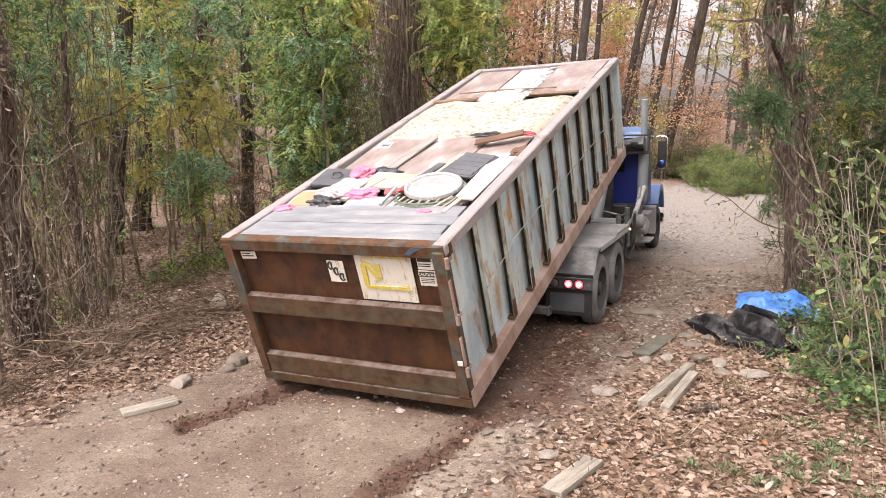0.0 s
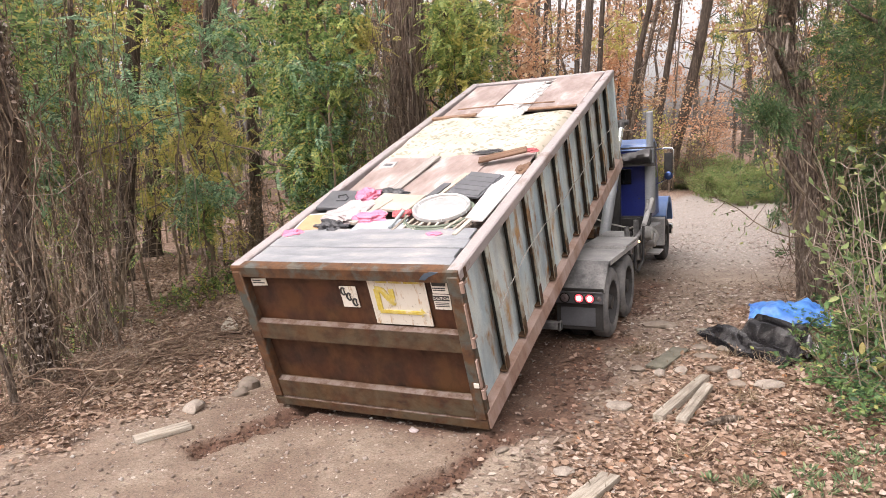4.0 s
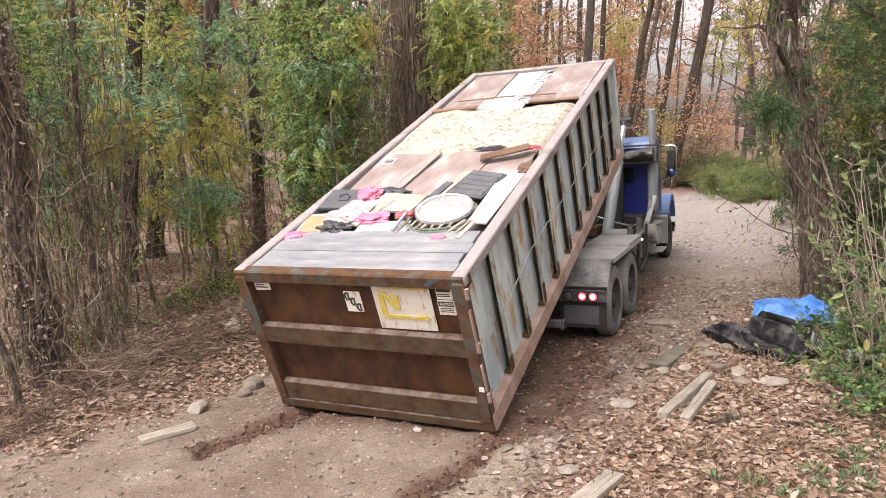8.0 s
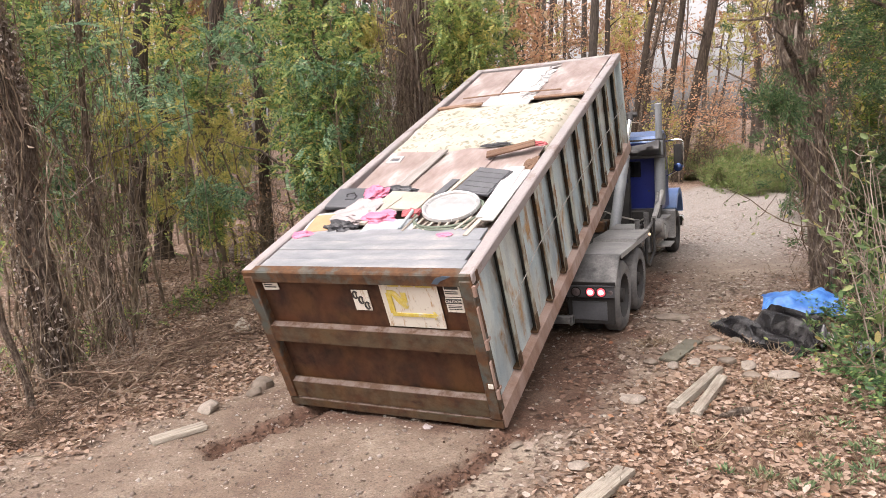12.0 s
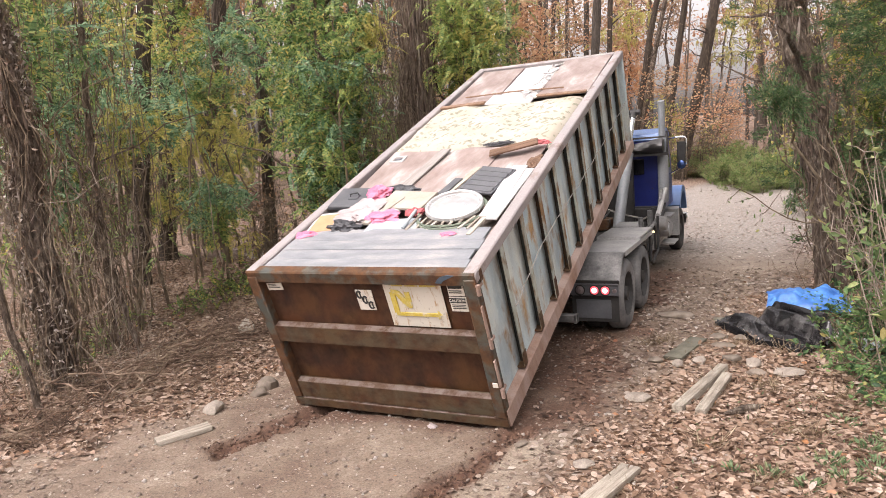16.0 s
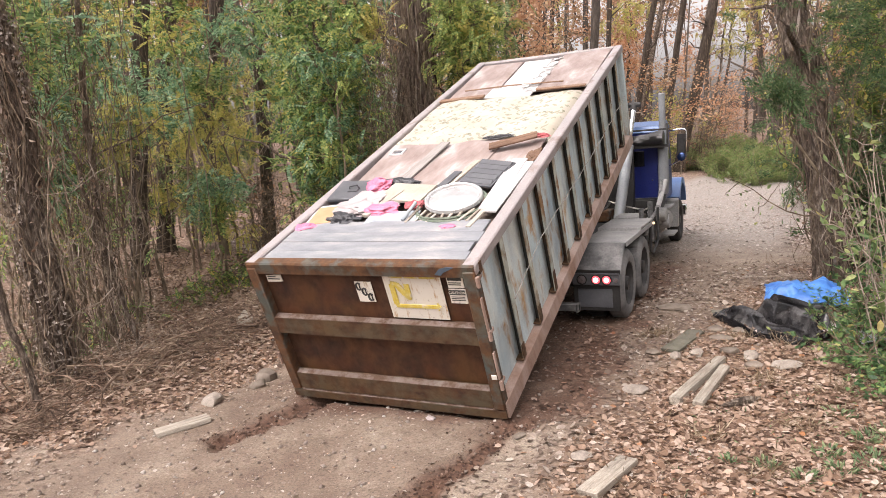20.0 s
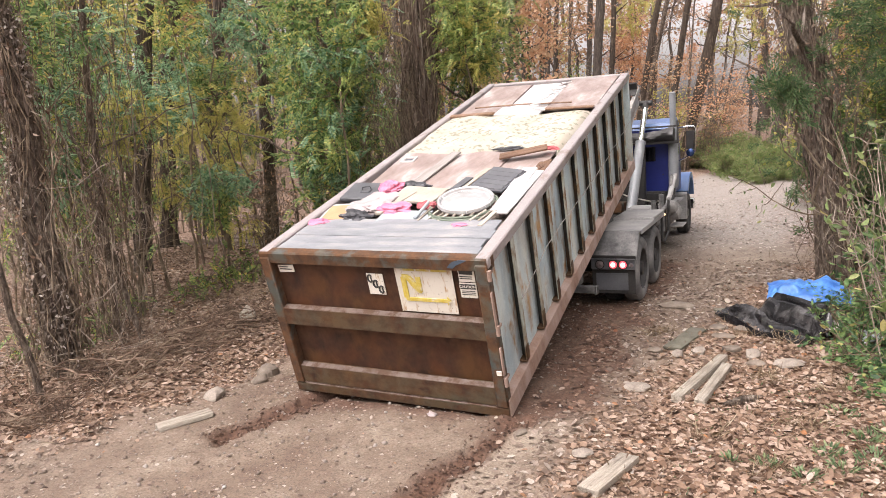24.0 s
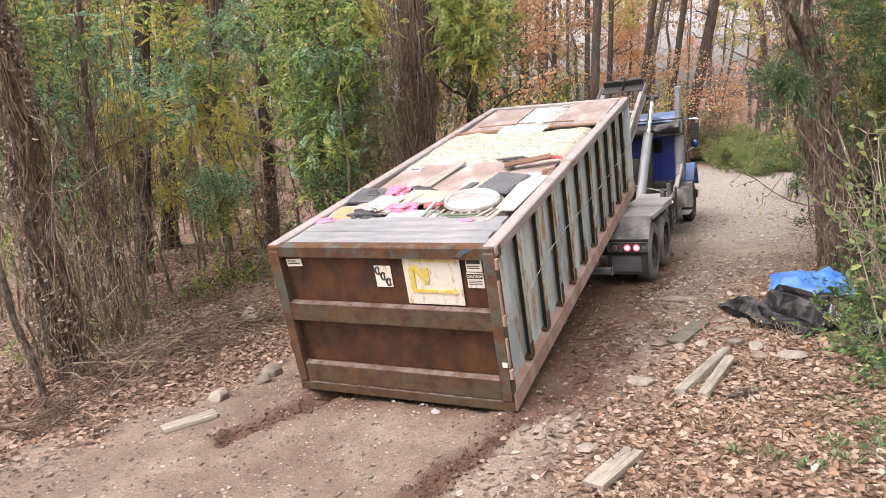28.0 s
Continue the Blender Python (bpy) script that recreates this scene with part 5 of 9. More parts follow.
    u.box((0.18, 7.95, 2.215), (2.2, 0.10, 0.06), ch=0.006)
    u.box((1.26, 8.0, 2.44), (0.03, 0.05, 0.40), ch=0.006)
    part("tarp_gantry", u, M["truck_dark"], t)
    for x in (-0.55, 0.60):
        u = MB()
        u.box((x, 7.98, 1.7), (0.055, 0.055, 1.75), ch=0.01)
        part("gantry_post", u, M["truck_black"], t)
    # mirror on its arms
    u = MB()
    u.tube([(1.08, 9.35, 2.47), (1.30, 9.30, 2.50), (1.42, 9.28, 2.49), (1.445, 9.28, 2.45), (1.445, 9.28, 1.95), (1.40, 9.28, 1.90), (1.1, 9.35, 1.75)], 0.016, 8)
    part("mirror_arm", u, M["chrome"], t)
    u = MB()
    u.box((1.345, 9.28, 2.20), (0.16, 0.05, 0.40), ch=0.02)
    part("mirror_head", u, M["truck_black"], t)
    u = MB()
    u.lathe([(-0.04, 0.0), (-0.035, 0.06), (-0.02, 0.085), (0.03, 0.06), (0.03, 0.0)], (1.35, 9.27, 1.93), "y", 18)
    part("round_mirror", u, M["mirror"], t, "small round blue-tinted mirror")
    # tanks, steps, boxes and hoses along the right side
    u = MB()
    u.tube([(0.98, 7.75, 0.70), (0.98, 7.80, 0.70), (0.98, 9.05, 0.70), (0.98, 9.10, 0.70)], [0.16, 0.20, 0.20, 0.16], 20)
    part("fuel_tank", u, M["deck_grey"], t)
    for y in (8.05, 8.75):
        u = MB()
        u.lathe([(-0.03, 0.206), (0.03, 0.206)], (0.98, y, 0.70), "y", 20)
        part("tank_strap", u, M["truck_dark"], t)
    for z, x in ((0.98, 1.10), (0.44, 1.16)):
        u = MB()
        u.box((x, 8.65, z), (0.26, 0.62, 0.035), ch=0.006)
        part("step", u, M["deck_grey"], t)
    u = MB()
    u.box((0.80, 6.45, 0.98), (0.42, 0.62, 0.22), ch=0.015)
    part("tool_box", u, M["deck_grey"], t)
    u = MB()
    u.tube([(0.92, 6.0, 0.72), (0.92, 6.05, 0.72), (0.92, 6.65, 0.72), (0.92, 6.7, 0.72)], [0.08, 0.12, 0.12, 0.08], 16)
    part("air_tank", u, M["truck_dark"], t)
    for pts, r in ((((1.20, 5.15, 1.0), (1.22, 5.5, 0.98), (1.22, 6.9, 1.12), (1.2, 7.4, 1.42), (1.16, 7.8, 1.55)), 0.032),
                   (((1.14, 5.75, 1.28), (1.15, 5.75, 0.55)), 0.04),
                   (((1.14, 6.6, 1.30), (1.15, 6.62, 0.6)), 0.045)):
        u = MB()
        u.tube(pts, r, 8)
        part("side_bracket", u, M["truck_grey"], t)
    for pts, rr in ((((1.30, 5.62, 1.10), (1.30, 5.62, 0.60), (1.28, 5.95, 0.50), (1.27, 6.55, 0.62), (1.27, 6.6, 1.20)), 0.022),
                    (((1.27, 6.6, 1.20), (1.25, 7.0, 1.28), (1.22, 7.5, 1.40), (1.20, 8.05, 1.54)), 0.045)):
        u = MB()
        u.tube(pts, rr, 8)
        part("guard_rail", u, M["truck_dark"] if rr < 0.03 else M["deck_grey"], t)
    for yy, zz in ((7.35, 0.98), (7.75, 0.80)):
        u = MB()
        u.tube([(1.02, yy - 0.02, zz), (1.04, yy, zz), (1.30, yy, zz), (1.32, yy, zz)], [0.09, 0.13, 0.13, 0.09], 16)
        part("air_bottle", u, M["deck_grey"], t, "round dusty grey air tank")
    # black sheet added in place of the shade behind the cab
    u = MB()
    u.box((0.20, 7.72, 1.35), (0.9, 0.04, 0.80), ch=0.01)
    part("dark_gap_sheet", u, M["truck_black"], t, "black sheet standing in for the dark gap behind the cab")
    u = MB()
    u.box((1.18, 5.62, 0.90), (0.10, 0.12, 0.09), ch=0.01)
    part("square_socket", u, M["truck_grey"], t)
    for k, (z0, sag) in enumerate(((0.95, 0.35), (0.92, 0.24), (0.85, 0.30))):
        u = MB()
        s = np.linspace(0, 1, 12)
        u.tube(np.stack([1.16 + 0.03 * np.sin(s * 5 + k), 5.6 + s * 1.15, z0 - sag * np.sin(s * np.pi)], 1), 0.014, 6)
        part("hose", u, M["truck_dark"], t)
    u = MB()
    u.lathe([(0.0, 0.024), (-0.016, 0.02), (-0.02, 0.0)], (1.20, 6.55, 0.93), "y", 14)
    part("side_lamp", u, M["clear_lamp"], t, "small bright side lamp")
    u = MB()
    u.tube([(0.2, 7.6, 1.22), (0.6, 7.2, 1.16), (0.98, 6.9, 1.12), (1.1, 6.8, 1.18)], 0.016, 6)
    part("air_hose", u, M["cable"], t)
    for k in range(3):
        u = MB()
        s = np.linspace(0, 1, 10)
        u.tube(np.stack([-0.3 + 0.22 * k + 0.1 * np.sin(4 * s), 7.3 + 0.5 * s, 1.05 + 0.16 * np.sin(s * np.pi)], 1), 0.02, 6)
        part("hydraulic_hose", u, M["truck_dark"], t)
    # black slab that paints in the shade below the cab
    u = MB()
    u.box((0.05, 8.10, 0.95), (1.9, 0.10, 0.46), ch=0.02)
    part("under_cab_shade", u, M["truck_black"], t)
    u = MB()
    u.box((0.70, 7.55, 0.78), (0.34, 0.5, 0.36), ch=0.02)
    part("battery_box", u, M["truck_dark"], t)
    u = MB()
    u.tube([(1.12, 7.0, 1.30), (1.13, 7.02, 0.9), (1.12, 7.04, 0.55)], 0.035, 8)
    u.box((1.10, 7.05, 0.92), (0.05, 0.22, 0.66), (8, 0, 0), 0.01)
    part("stand_bracket", u, M["truck_dark"], t)
    for yy, zz, ln in ((7.62, 1.02, 0.46), (8.2, 0.92, 0.40)):
        u = MB()
        u.box((1.08, yy, zz), (0.26, ln, 0.03), ch=0.006)
        part("tread_plate", u, M["deck_grey"], t)
    u = MB()
    u.tube([(1.14, 7.3, 0.86), (1.14, 7.35, 0.86), (1.14, 7.75, 0.86), (1.14, 7.8, 0.86)], [0.05, 0.09, 0.09, 0.05], 14)
    part("air_dryer", u, M["truck_grey"], t)
    u = MB()
    u.box((0.0, 7.4, 0.98), (0.6, 0.5, 0.2), ch=0.02)
    part("valve_block", u, M["rust_frame"], t)


build_truck()


# ---- plants: tools ----
def big_mesh(name, V, F, material):
    """A mesh from arrays; F: faces of one size."""
    me = bpy.data.meshes.new(name)
    V, F = np.asarray(V, np.float32), np.asarray(F, np.int32)
    k = F.shape[1]
    me.vertices.add(len(V))
    me.vertices.foreach_set("co", V.ravel())
    me.loops.add(F.size)
    me.loops.foreach_set("vertex_index", F.ravel())
    me.polygons.add(len(F))
    me.polygons.foreach_set("loop_start", np.arange(0, F.size, k, dtype=np.int32))
    me.polygons.foreach_set("loop_total", np.full(len(F), k, np.int32))
    me.update(calc_edges=True)
    me.validate()
    me.materials.append(material)
    return me


def unit(a):
    return a / (np.linalg.norm(a, axis=-1, keepdims=True) + 1e-9)


def rand_unit(r, n):
    return unit(r.normal(size=(n, 3)))


def leaf_cards(r, P, A, L, wide=0.45, fold=0.25, up=None):
    """Folded leaves: base points, directions, lengths. Gives points and four-sided faces, two to a leaf."""
    n = len(P)
    A = unit(A)
    up = rand_unit(r, n) if up is None else up
    S = unit(np.cross(A, up))
    N = np.cross(S, A)
    L = np.asarray(L)[:, None]
    w = L * wide * 0.5
    lift = N * L * fold * 0.4
    curl = N * L * r.uniform(-0.18, 0.05, (n, 1))
    pts = np.stack([P, P + A * L * 0.3 + S * w * 0.85 + lift, P + A * L * 0.68 + S * w * 0.8 + lift + curl * 0.5, P + A * L + curl,
                    P + A * L * 0.68 - S * w * 0.8 + lift + curl * 0.5, P + A * L * 0.3 - S * w * 0.85 + lift], 1)
    b = (np.arange(n) * 6)[:, None]
    F = np.concatenate([b + np.array([[0, 1, 2, 3]]), b + np.array([[0, 3, 4, 5]])], 0)
    return pts.reshape(-1, 3), F


def frond_template(r, pairs=11, leaf=0.215, droop=0.25):
    """One compound leaf a metre long: leaflets in pairs along a drooping rib."""
    s = np.repeat(np.linspace(0.16, 0.95, pairs), 2)
    side = np.tile([1, -1], pairs)
    P = np.stack([s, np.zeros_like(s), -droop * s ** 2], 1)
    A = np.stack([0.55 + 0 * s, side * 1.0, -0.35 + 0.1 * r.normal(size=len(s))], 1)
    P = np.vstack([P, [[0.97, 0, -droop]]])
    A = np.vstack([A, [[1, 0, -0.4]]])
    L = np.append(leaf * (1 - 0.45 * np.abs(s - 0.45)), leaf)
    return leaf_cards(r, P, A, L, 0.42, 0.2, np.tile([[0, 0, 1.0]], (len(P), 1)))


def turn_matrices(r, n, tilt=35):
    yaw, pit, rol = r.uniform(0, 2 * np.pi, n), np.radians(r.normal(-5, tilt, n)), np.radians(r.normal(0, 25, n))
    cy, sy, cp, sp, cr, sr = np.cos(yaw), np.sin(yaw), np.cos(pit), np.sin(pit), np.cos(rol), np.sin(rol)
    z, o = np.zeros(n), np.ones(n)
    Z = np.stack([np.stack([cy, -sy, z], 1), np.stack([sy, cy, z], 1), np.stack([z, z, o], 1)], 1)
    Y = np.stack([np.stack([cp, z, -sp], 1), np.stack([z, o, z], 1), np.stack([sp, z, cp], 1)], 1)
    X = np.stack([np.stack([o, z, z], 1), np.stack([z, cr, -sr], 1), np.stack([z, sr, cr], 1)], 1)
    return Z @ Y @ X


def stamp(r, tv, tf, P, size, tilt=35):
    """Copies of a small pattern at many places, each turned and sized by chance."""
    n = len(P)
    R = turn_matrices(r, n, tilt) * np.asarray(size)[:, None, None]
    V = np.einsum("nij,kj->nki", R, tv) + P[:, None]
    F = (np.arange(n) * len(tv))[:, None, None] + tf[None]
    return V.reshape(-1, 3), F.reshape(-1, tf.shape[1])


def spray_template(r, n=60):
    """A short evergreen spray: thin needles-scales along a few twigs."""
    t = r.random(n)
    a = r.uniform(-0.7, 0.7, n)
    P = np.stack([t * 0.8, a * 0.5 * t + r.normal(0, 0.05, n), -0.1 * t ** 2 + r.normal(0, 0.12, n)], 1)
    A = np.stack([np.ones(n), a * 1.2, r.normal(-0.1, 0.5, n)], 1)
    return leaf_cards(r, P, A, r.uniform(0.12, 0.26, n), 0.24, 0.3)


def bend(r, a, b, n=7, sway=0.12):
    """A slightly crooked line from a to b."""
    a, b = np.asarray(a, float), np.asarray(b, float)
    s = np.linspace(0, 1, n)[:, None]
    ln = np.linalg.norm(b - a)
    off = r.normal(size=(n, 3)) * sway * ln * 0.25
    off[0] = off[-1] = 0
    return a + (b - a) * s + off * np.sin(s * np.pi)


def trunk_tube(r, mb, pts, r0, r1, n=12, wob=0.18, flare=1.5):
    k = len(pts)
    s = np.linspace(0, 1, k)
    rad = r0 + (r1 - r0) * s
    rad[0] *= flare
    if k > 2:
        rad[1] *= 1 + (flare - 1) * 0.25
    mb.tube(pts, rad, n, True, wob)


def sapling_proto(seed, h, spread, kind, n_stem=3, n_branch=16, n_leaf=170, size=0.5, low=0.15, bare=0):
    """An understorey tree: thin stems, side twigs and leaves at their ends. Returns the wood and the crown mesh."""
    r = np.random.default_rng(seed)
    w = MB()
    tips = []
    for i in range(n_stem):
        a = r.uniform(0, 2 * np.pi)
        b0 = np.array([np.cos(a), np.sin(a), 0]) * 0.08 * n_stem
        top = np.array([np.cos(a) * spread * r.uniform(0.15, 0.6), np.sin(a) * spread * r.uniform(0.15, 0.6), h * r.uniform(0.75, 1.0)])
        line = bend(r, b0, top, 8, 0.10)
        w.tube(line, np.linspace(0.010 + 0.0045 * h, 0.004, 8), 6)
        for j in range(n_branch):
            s = r.uniform(low, 1.0)
            p = line[0] + (line[-1] - line[0]) * s
            k = min(int(s * 7), 6)
            p = line[k] + (line[k + 1] - line[k]) * (s * 7 - k)
            az = r.uniform(0, 2 * np.pi)
            ln = spread * r.uniform(0.35, 1.0) * (1.1 - 0.5 * s)
            q = p + np.array([np.cos(az) * ln, np.sin(az) * ln, ln * r.uniform(-0.1, 0.5)])
            br = bend(r, p, q, 5, 0.2)
            w.tube(br, np.linspace(0.010, 0.003, 5), 4, False)
            for m_ in range(bare):
                e0 = br[r.integers(1, 5)]
                e1 = e0 + r.normal(size=3) * ln * 0.35
                w.tube([e0, (e0 + e1) / 2 + r.normal(size=3) * 0.04, e1], [0.005, 0.004, 0.002], 3, False)
            tips.append(br)
    wood = w.mesh("wood", True, False)
    wood.materials.append(M["twig"])
    tips = np.array(tips)
    pick = r.integers(0, len(tips), n_leaf)
    where = r.integers(1, 5, n_leaf)
    P = tips[pick, where] + r.normal(size=(n_leaf, 3)) * 0.09 * spread
    if kind in ("leaf_green", "leaf_bluegreen"):
        tv, tf = frond_template(r)
        V, F = stamp(r, tv, tf, P, r.uniform(0.6, 1.2, n_leaf) * size, 46)
    elif kind in ("cedar", "fern"):
        tv, tf = spray_template(r)
        V, F = stamp(r, tv, tf, P, r.uniform(0.6, 1.2, n_leaf) * size, 40)
    else:
        A = rand_unit(r, n_leaf) + np.array([0, 0, -0.5])
        V, F = leaf_cards(r, P, A, r.uniform(0.6, 1.2, n_leaf) * size, 0.6, 0.25)
    return wood, big_mesh("crown", V, F, M[kind])


def tree_proto(seed, h, r0, kind, n_leaf, limbs=9, size=0.22, low=0.25, lean=0.04, spread=2.6):
    """A forest tree: tapered trunk, limbs, and leaves in loose clumps."""
    r = np.random.default_rng(seed)
    w = MB()
    top = np.array([r.normal() * lean * h, r.normal() * lean * h, h])
    line = bend(r, (0, 0, -0.15), top, 10, 0.05)
    trunk_tube(r, w, line, r0, r0 * 0.25, 10, 0.12, 1.45)
    cl = []
    for i in range(limbs):
        s = r.uniform(low, 0.97)
        k = min(int(s * 9), 8)
        p = line[k] + (line[k + 1] - line[k]) * (s * 9 - k)
        az = r.uniform(0, 2 * np.pi)
        ln = spread * r.uniform(0.5, 1.0) * (1.15 - 0.6 * s)
        q = p + np.array([np.cos(az) * ln, np.sin(az) * ln, ln * r.uniform(0.15, 0.7)])
        br = bend(r, p, q, 6, 0.2)
        w.tube(br, np.linspace(r0 * 0.28, 0.012, 6), 5, False)
        cl += [br[3], br[4], br[5]]
        for j in range(3):
            e = br[r.integers(2, 6)]
            e1 = e + r.normal(size=3) * ln * 0.3
            w.tube(bend(r, e, e1, 4, 0.2), [0.014, 0.011, 0.008, 0.004], 4, False)
            cl.append(e1)
    wood = w.mesh("wood", True, False)
    wood.materials.append(M["bark_grey"])
    cl = np.array(cl)
    if n_leaf == 0:
        return wood, None
    P = cl[r.integers(0, len(cl), n_leaf)] + r.normal(size=(n_leaf, 3)) * np.array([0.55, 0.55, 0.32]) * spread * 0.25
    V, F = leaf_cards(r, P, rand_unit(r, n_leaf) + np.array([0, 0, -0.4]), r.uniform(0.6, 1.3, n_leaf) * size, 0.6, 0.3)
    return wood, big_mesh("crown", V, F, M[kind])


PROTO = {}


def plant_thing(proto, name, label, category, group, m, scale=1.0):
    wood, crown = PROTO[proto]
    t = empty(name, label, category, group, m)
    t.scale = (scale,) * 3
    part("trunk" if category == "tree" else "branchwork", wood, None, t)
    if crown is not None:
        part("crown" if category == "tree" else "foliage", crown, None, t)
    return t


def on_ground(x, y, sink=0.0):
    return float(height(np.array(x), np.array(y))) - sink


VIEW_SPOT = (3.5, -5.7)


def polar(az, d):
    """A place fitted to the view: degrees from north and distance from the camera."""
    return VIEW_SPOT[0] + d * math.sin(radians(az)), VIEW_SPOT[1] + d * math.cos(radians(az))


for k in range(3):
    PROTO["frond%d" % k] = sapling_proto(100 + k, 6.0, 1.5, "leaf_green", 3, 14, 180, 0.50, 0.42)
for k in range(2):
    PROTO["blue%d" % k] = sapling_proto(110 + k, 4.6, 1.3, "leaf_bluegreen", 2, 13, 120, 0.55, 0.5)
    PROTO["yellow%d" % k] = sapling_proto(120 + k, 3.4, 1.1, "leaf_yellow", 3, 14, 420, 0.11, 0.1, 2)
    PROTO["brush%d" % k] = sapling_proto(130 + k, 2.2, 1.0, "leaf_russet", 6, 12, 160, 0.09, 0.1, 4)
    PROTO["cedar%d" % k] = sapling_proto(140 + k, 2.0, 1.3, "cedar", 5, 18, 620, 0.34, 0.05)
    PROTO["bend%d" % k] = sapling_proto(160 + k, 1.25, 1.5, "fern", 6, 16, 230, 0.5, 0.1, 2)
    PROTO["orange_bush%d" % k] = sapling_proto(150 + k, 4.5, 1.9, "leaf_orange", 3, 18, 1500, 0.115, 0.3, 2)
for k in range(3):
    PROTO["thin%d" % k] = sapling_proto(170 + k, 3.4, 1.0, "leaf_green", 4, 6, 22, 0.26, 0.3, 1)
for k in range(2):
    PROTO["low%d" % k] = sapling_proto(180 + k, 0.45, 0.5, "leaf_green", 6, 4, 36, 0.26, 0.2)
for k in range(3):
    PROTO["orange%d" % k] = tree_proto(200 + k, 15, 0.17, "leaf_orange", 1500, 14, 0.26, 0.2, 0.03, 3.0)
    PROTO["russet%d" % k] = tree_proto(210 + k, 17, 0.22, "leaf_russet", 1100, 13, 0.26, 0.25, 0.04, 3.0)
    PROTO["olive%d" % k] = tree_proto(220 + k, 14, 0.15, "leaf_yellow", 1300, 14, 0.24, 0.18, 0.04, 2.8)
    PROTO["bare%d" % k] = tree_proto(230 + k, 18, 0.24, "leaf_russet", 120, 9, 0.24, 0.35, 0.05, 3.2)


def clear_of_drive(x, y, gap=0.5):
    return x < float(drive_left(y)) - gap or x > float(drive_right(y)) + gap


def scatter(r, kinds, n, az, dist, name, label, category, group, scale=(0.8, 1.2), gap=0.6, box_gap=True):
    made = 0
    tries = 0
    while made < n and tries < n * 20:
        tries += 1
        a, d = r.uniform(*az), math.sqrt(r.uniform(dist[0] ** 2, dist[1] ** 2))
        x, y = polar(a, d)
        if not clear_of_drive(x, y, gap) or (-43.5 < a < -38.0 and d < 46) or (category == "tree" and -24 < a < -2 and r.random() < 0.55):
            continue
        k = kinds[int(r.integers(0, len(kinds)))]
        plant_thing(k, name, label, category, group, pose(x, y, on_ground(x, y, 0.03), float(r.normal(0, 2)), 0, 0) @ pose(0, 0, 0, 0, float(r.normal(3, 2)), 0) @ pose(0, 0, 0, 0, 0, float(r.uniform(0, 360))), float(r.uniform(*scale)))
        made += 1


def far_woods():
    r = np.random.default_rng(31)
    for kinds, n, lab in ((["orange0", "orange1", "orange2"], 26, "tall woodland tree with orange autumn leaves"),
                          (["russet0", "russet1", "russet2"], 26, "tall woodland tree with sparse russet leaves"),
                          (["olive0", "olive1", "olive2"], 22, "slender woodland tree with yellow-green leaves"),
                          (["bare0", "bare1", "bare2"], 44, "tall grey woodland tree, nearly bare")):
        scatter(r, kinds, n, (-64, 14), (27, 85), "woodland_tree", lab, "tree", "woods behind the drive", (0.75, 1.25), 2.0)
    scatter(r, ["olive0", "russet1", "olive2", "russet2", "bare0", "bare1", "bare2"], 26, (-64, -27), (30, 52), "woodland_tree", "tall woodland tree with yellow-brown leaves", "tree", "woods behind the drive", (0.8, 1.2), 2.0)
    scatter(r, ["russet0", "bare1", "russet2", "bare2", "olive1"], 40, (-66, 16), (55, 110), "woodland_tree", "tall far woodland tree with sparse leaves", "tree", "woods behind the drive", (1.1, 1.6), 2.0)
    scatter(r, ["bare0", "bare1", "bare2", "russet1", "orange1"], 16, (-15, 5), (45, 90), "woodland_tree", "tall grey far tree with few leaves", "tree", "woods behind the drive", (0.6, 0.95), 2.0)
    # unseen trees all round, added to hold back low sky light
    scatter(r, ["bare0", "bare2", "russet2", "bare1"], 80, (20, 290), (20, 50), "woodland_tree", "tall nearly bare tree, unseen, added to shape the light", "tree", "woods behind the drive", (0.8, 1.2), 2.5)


far_woods()


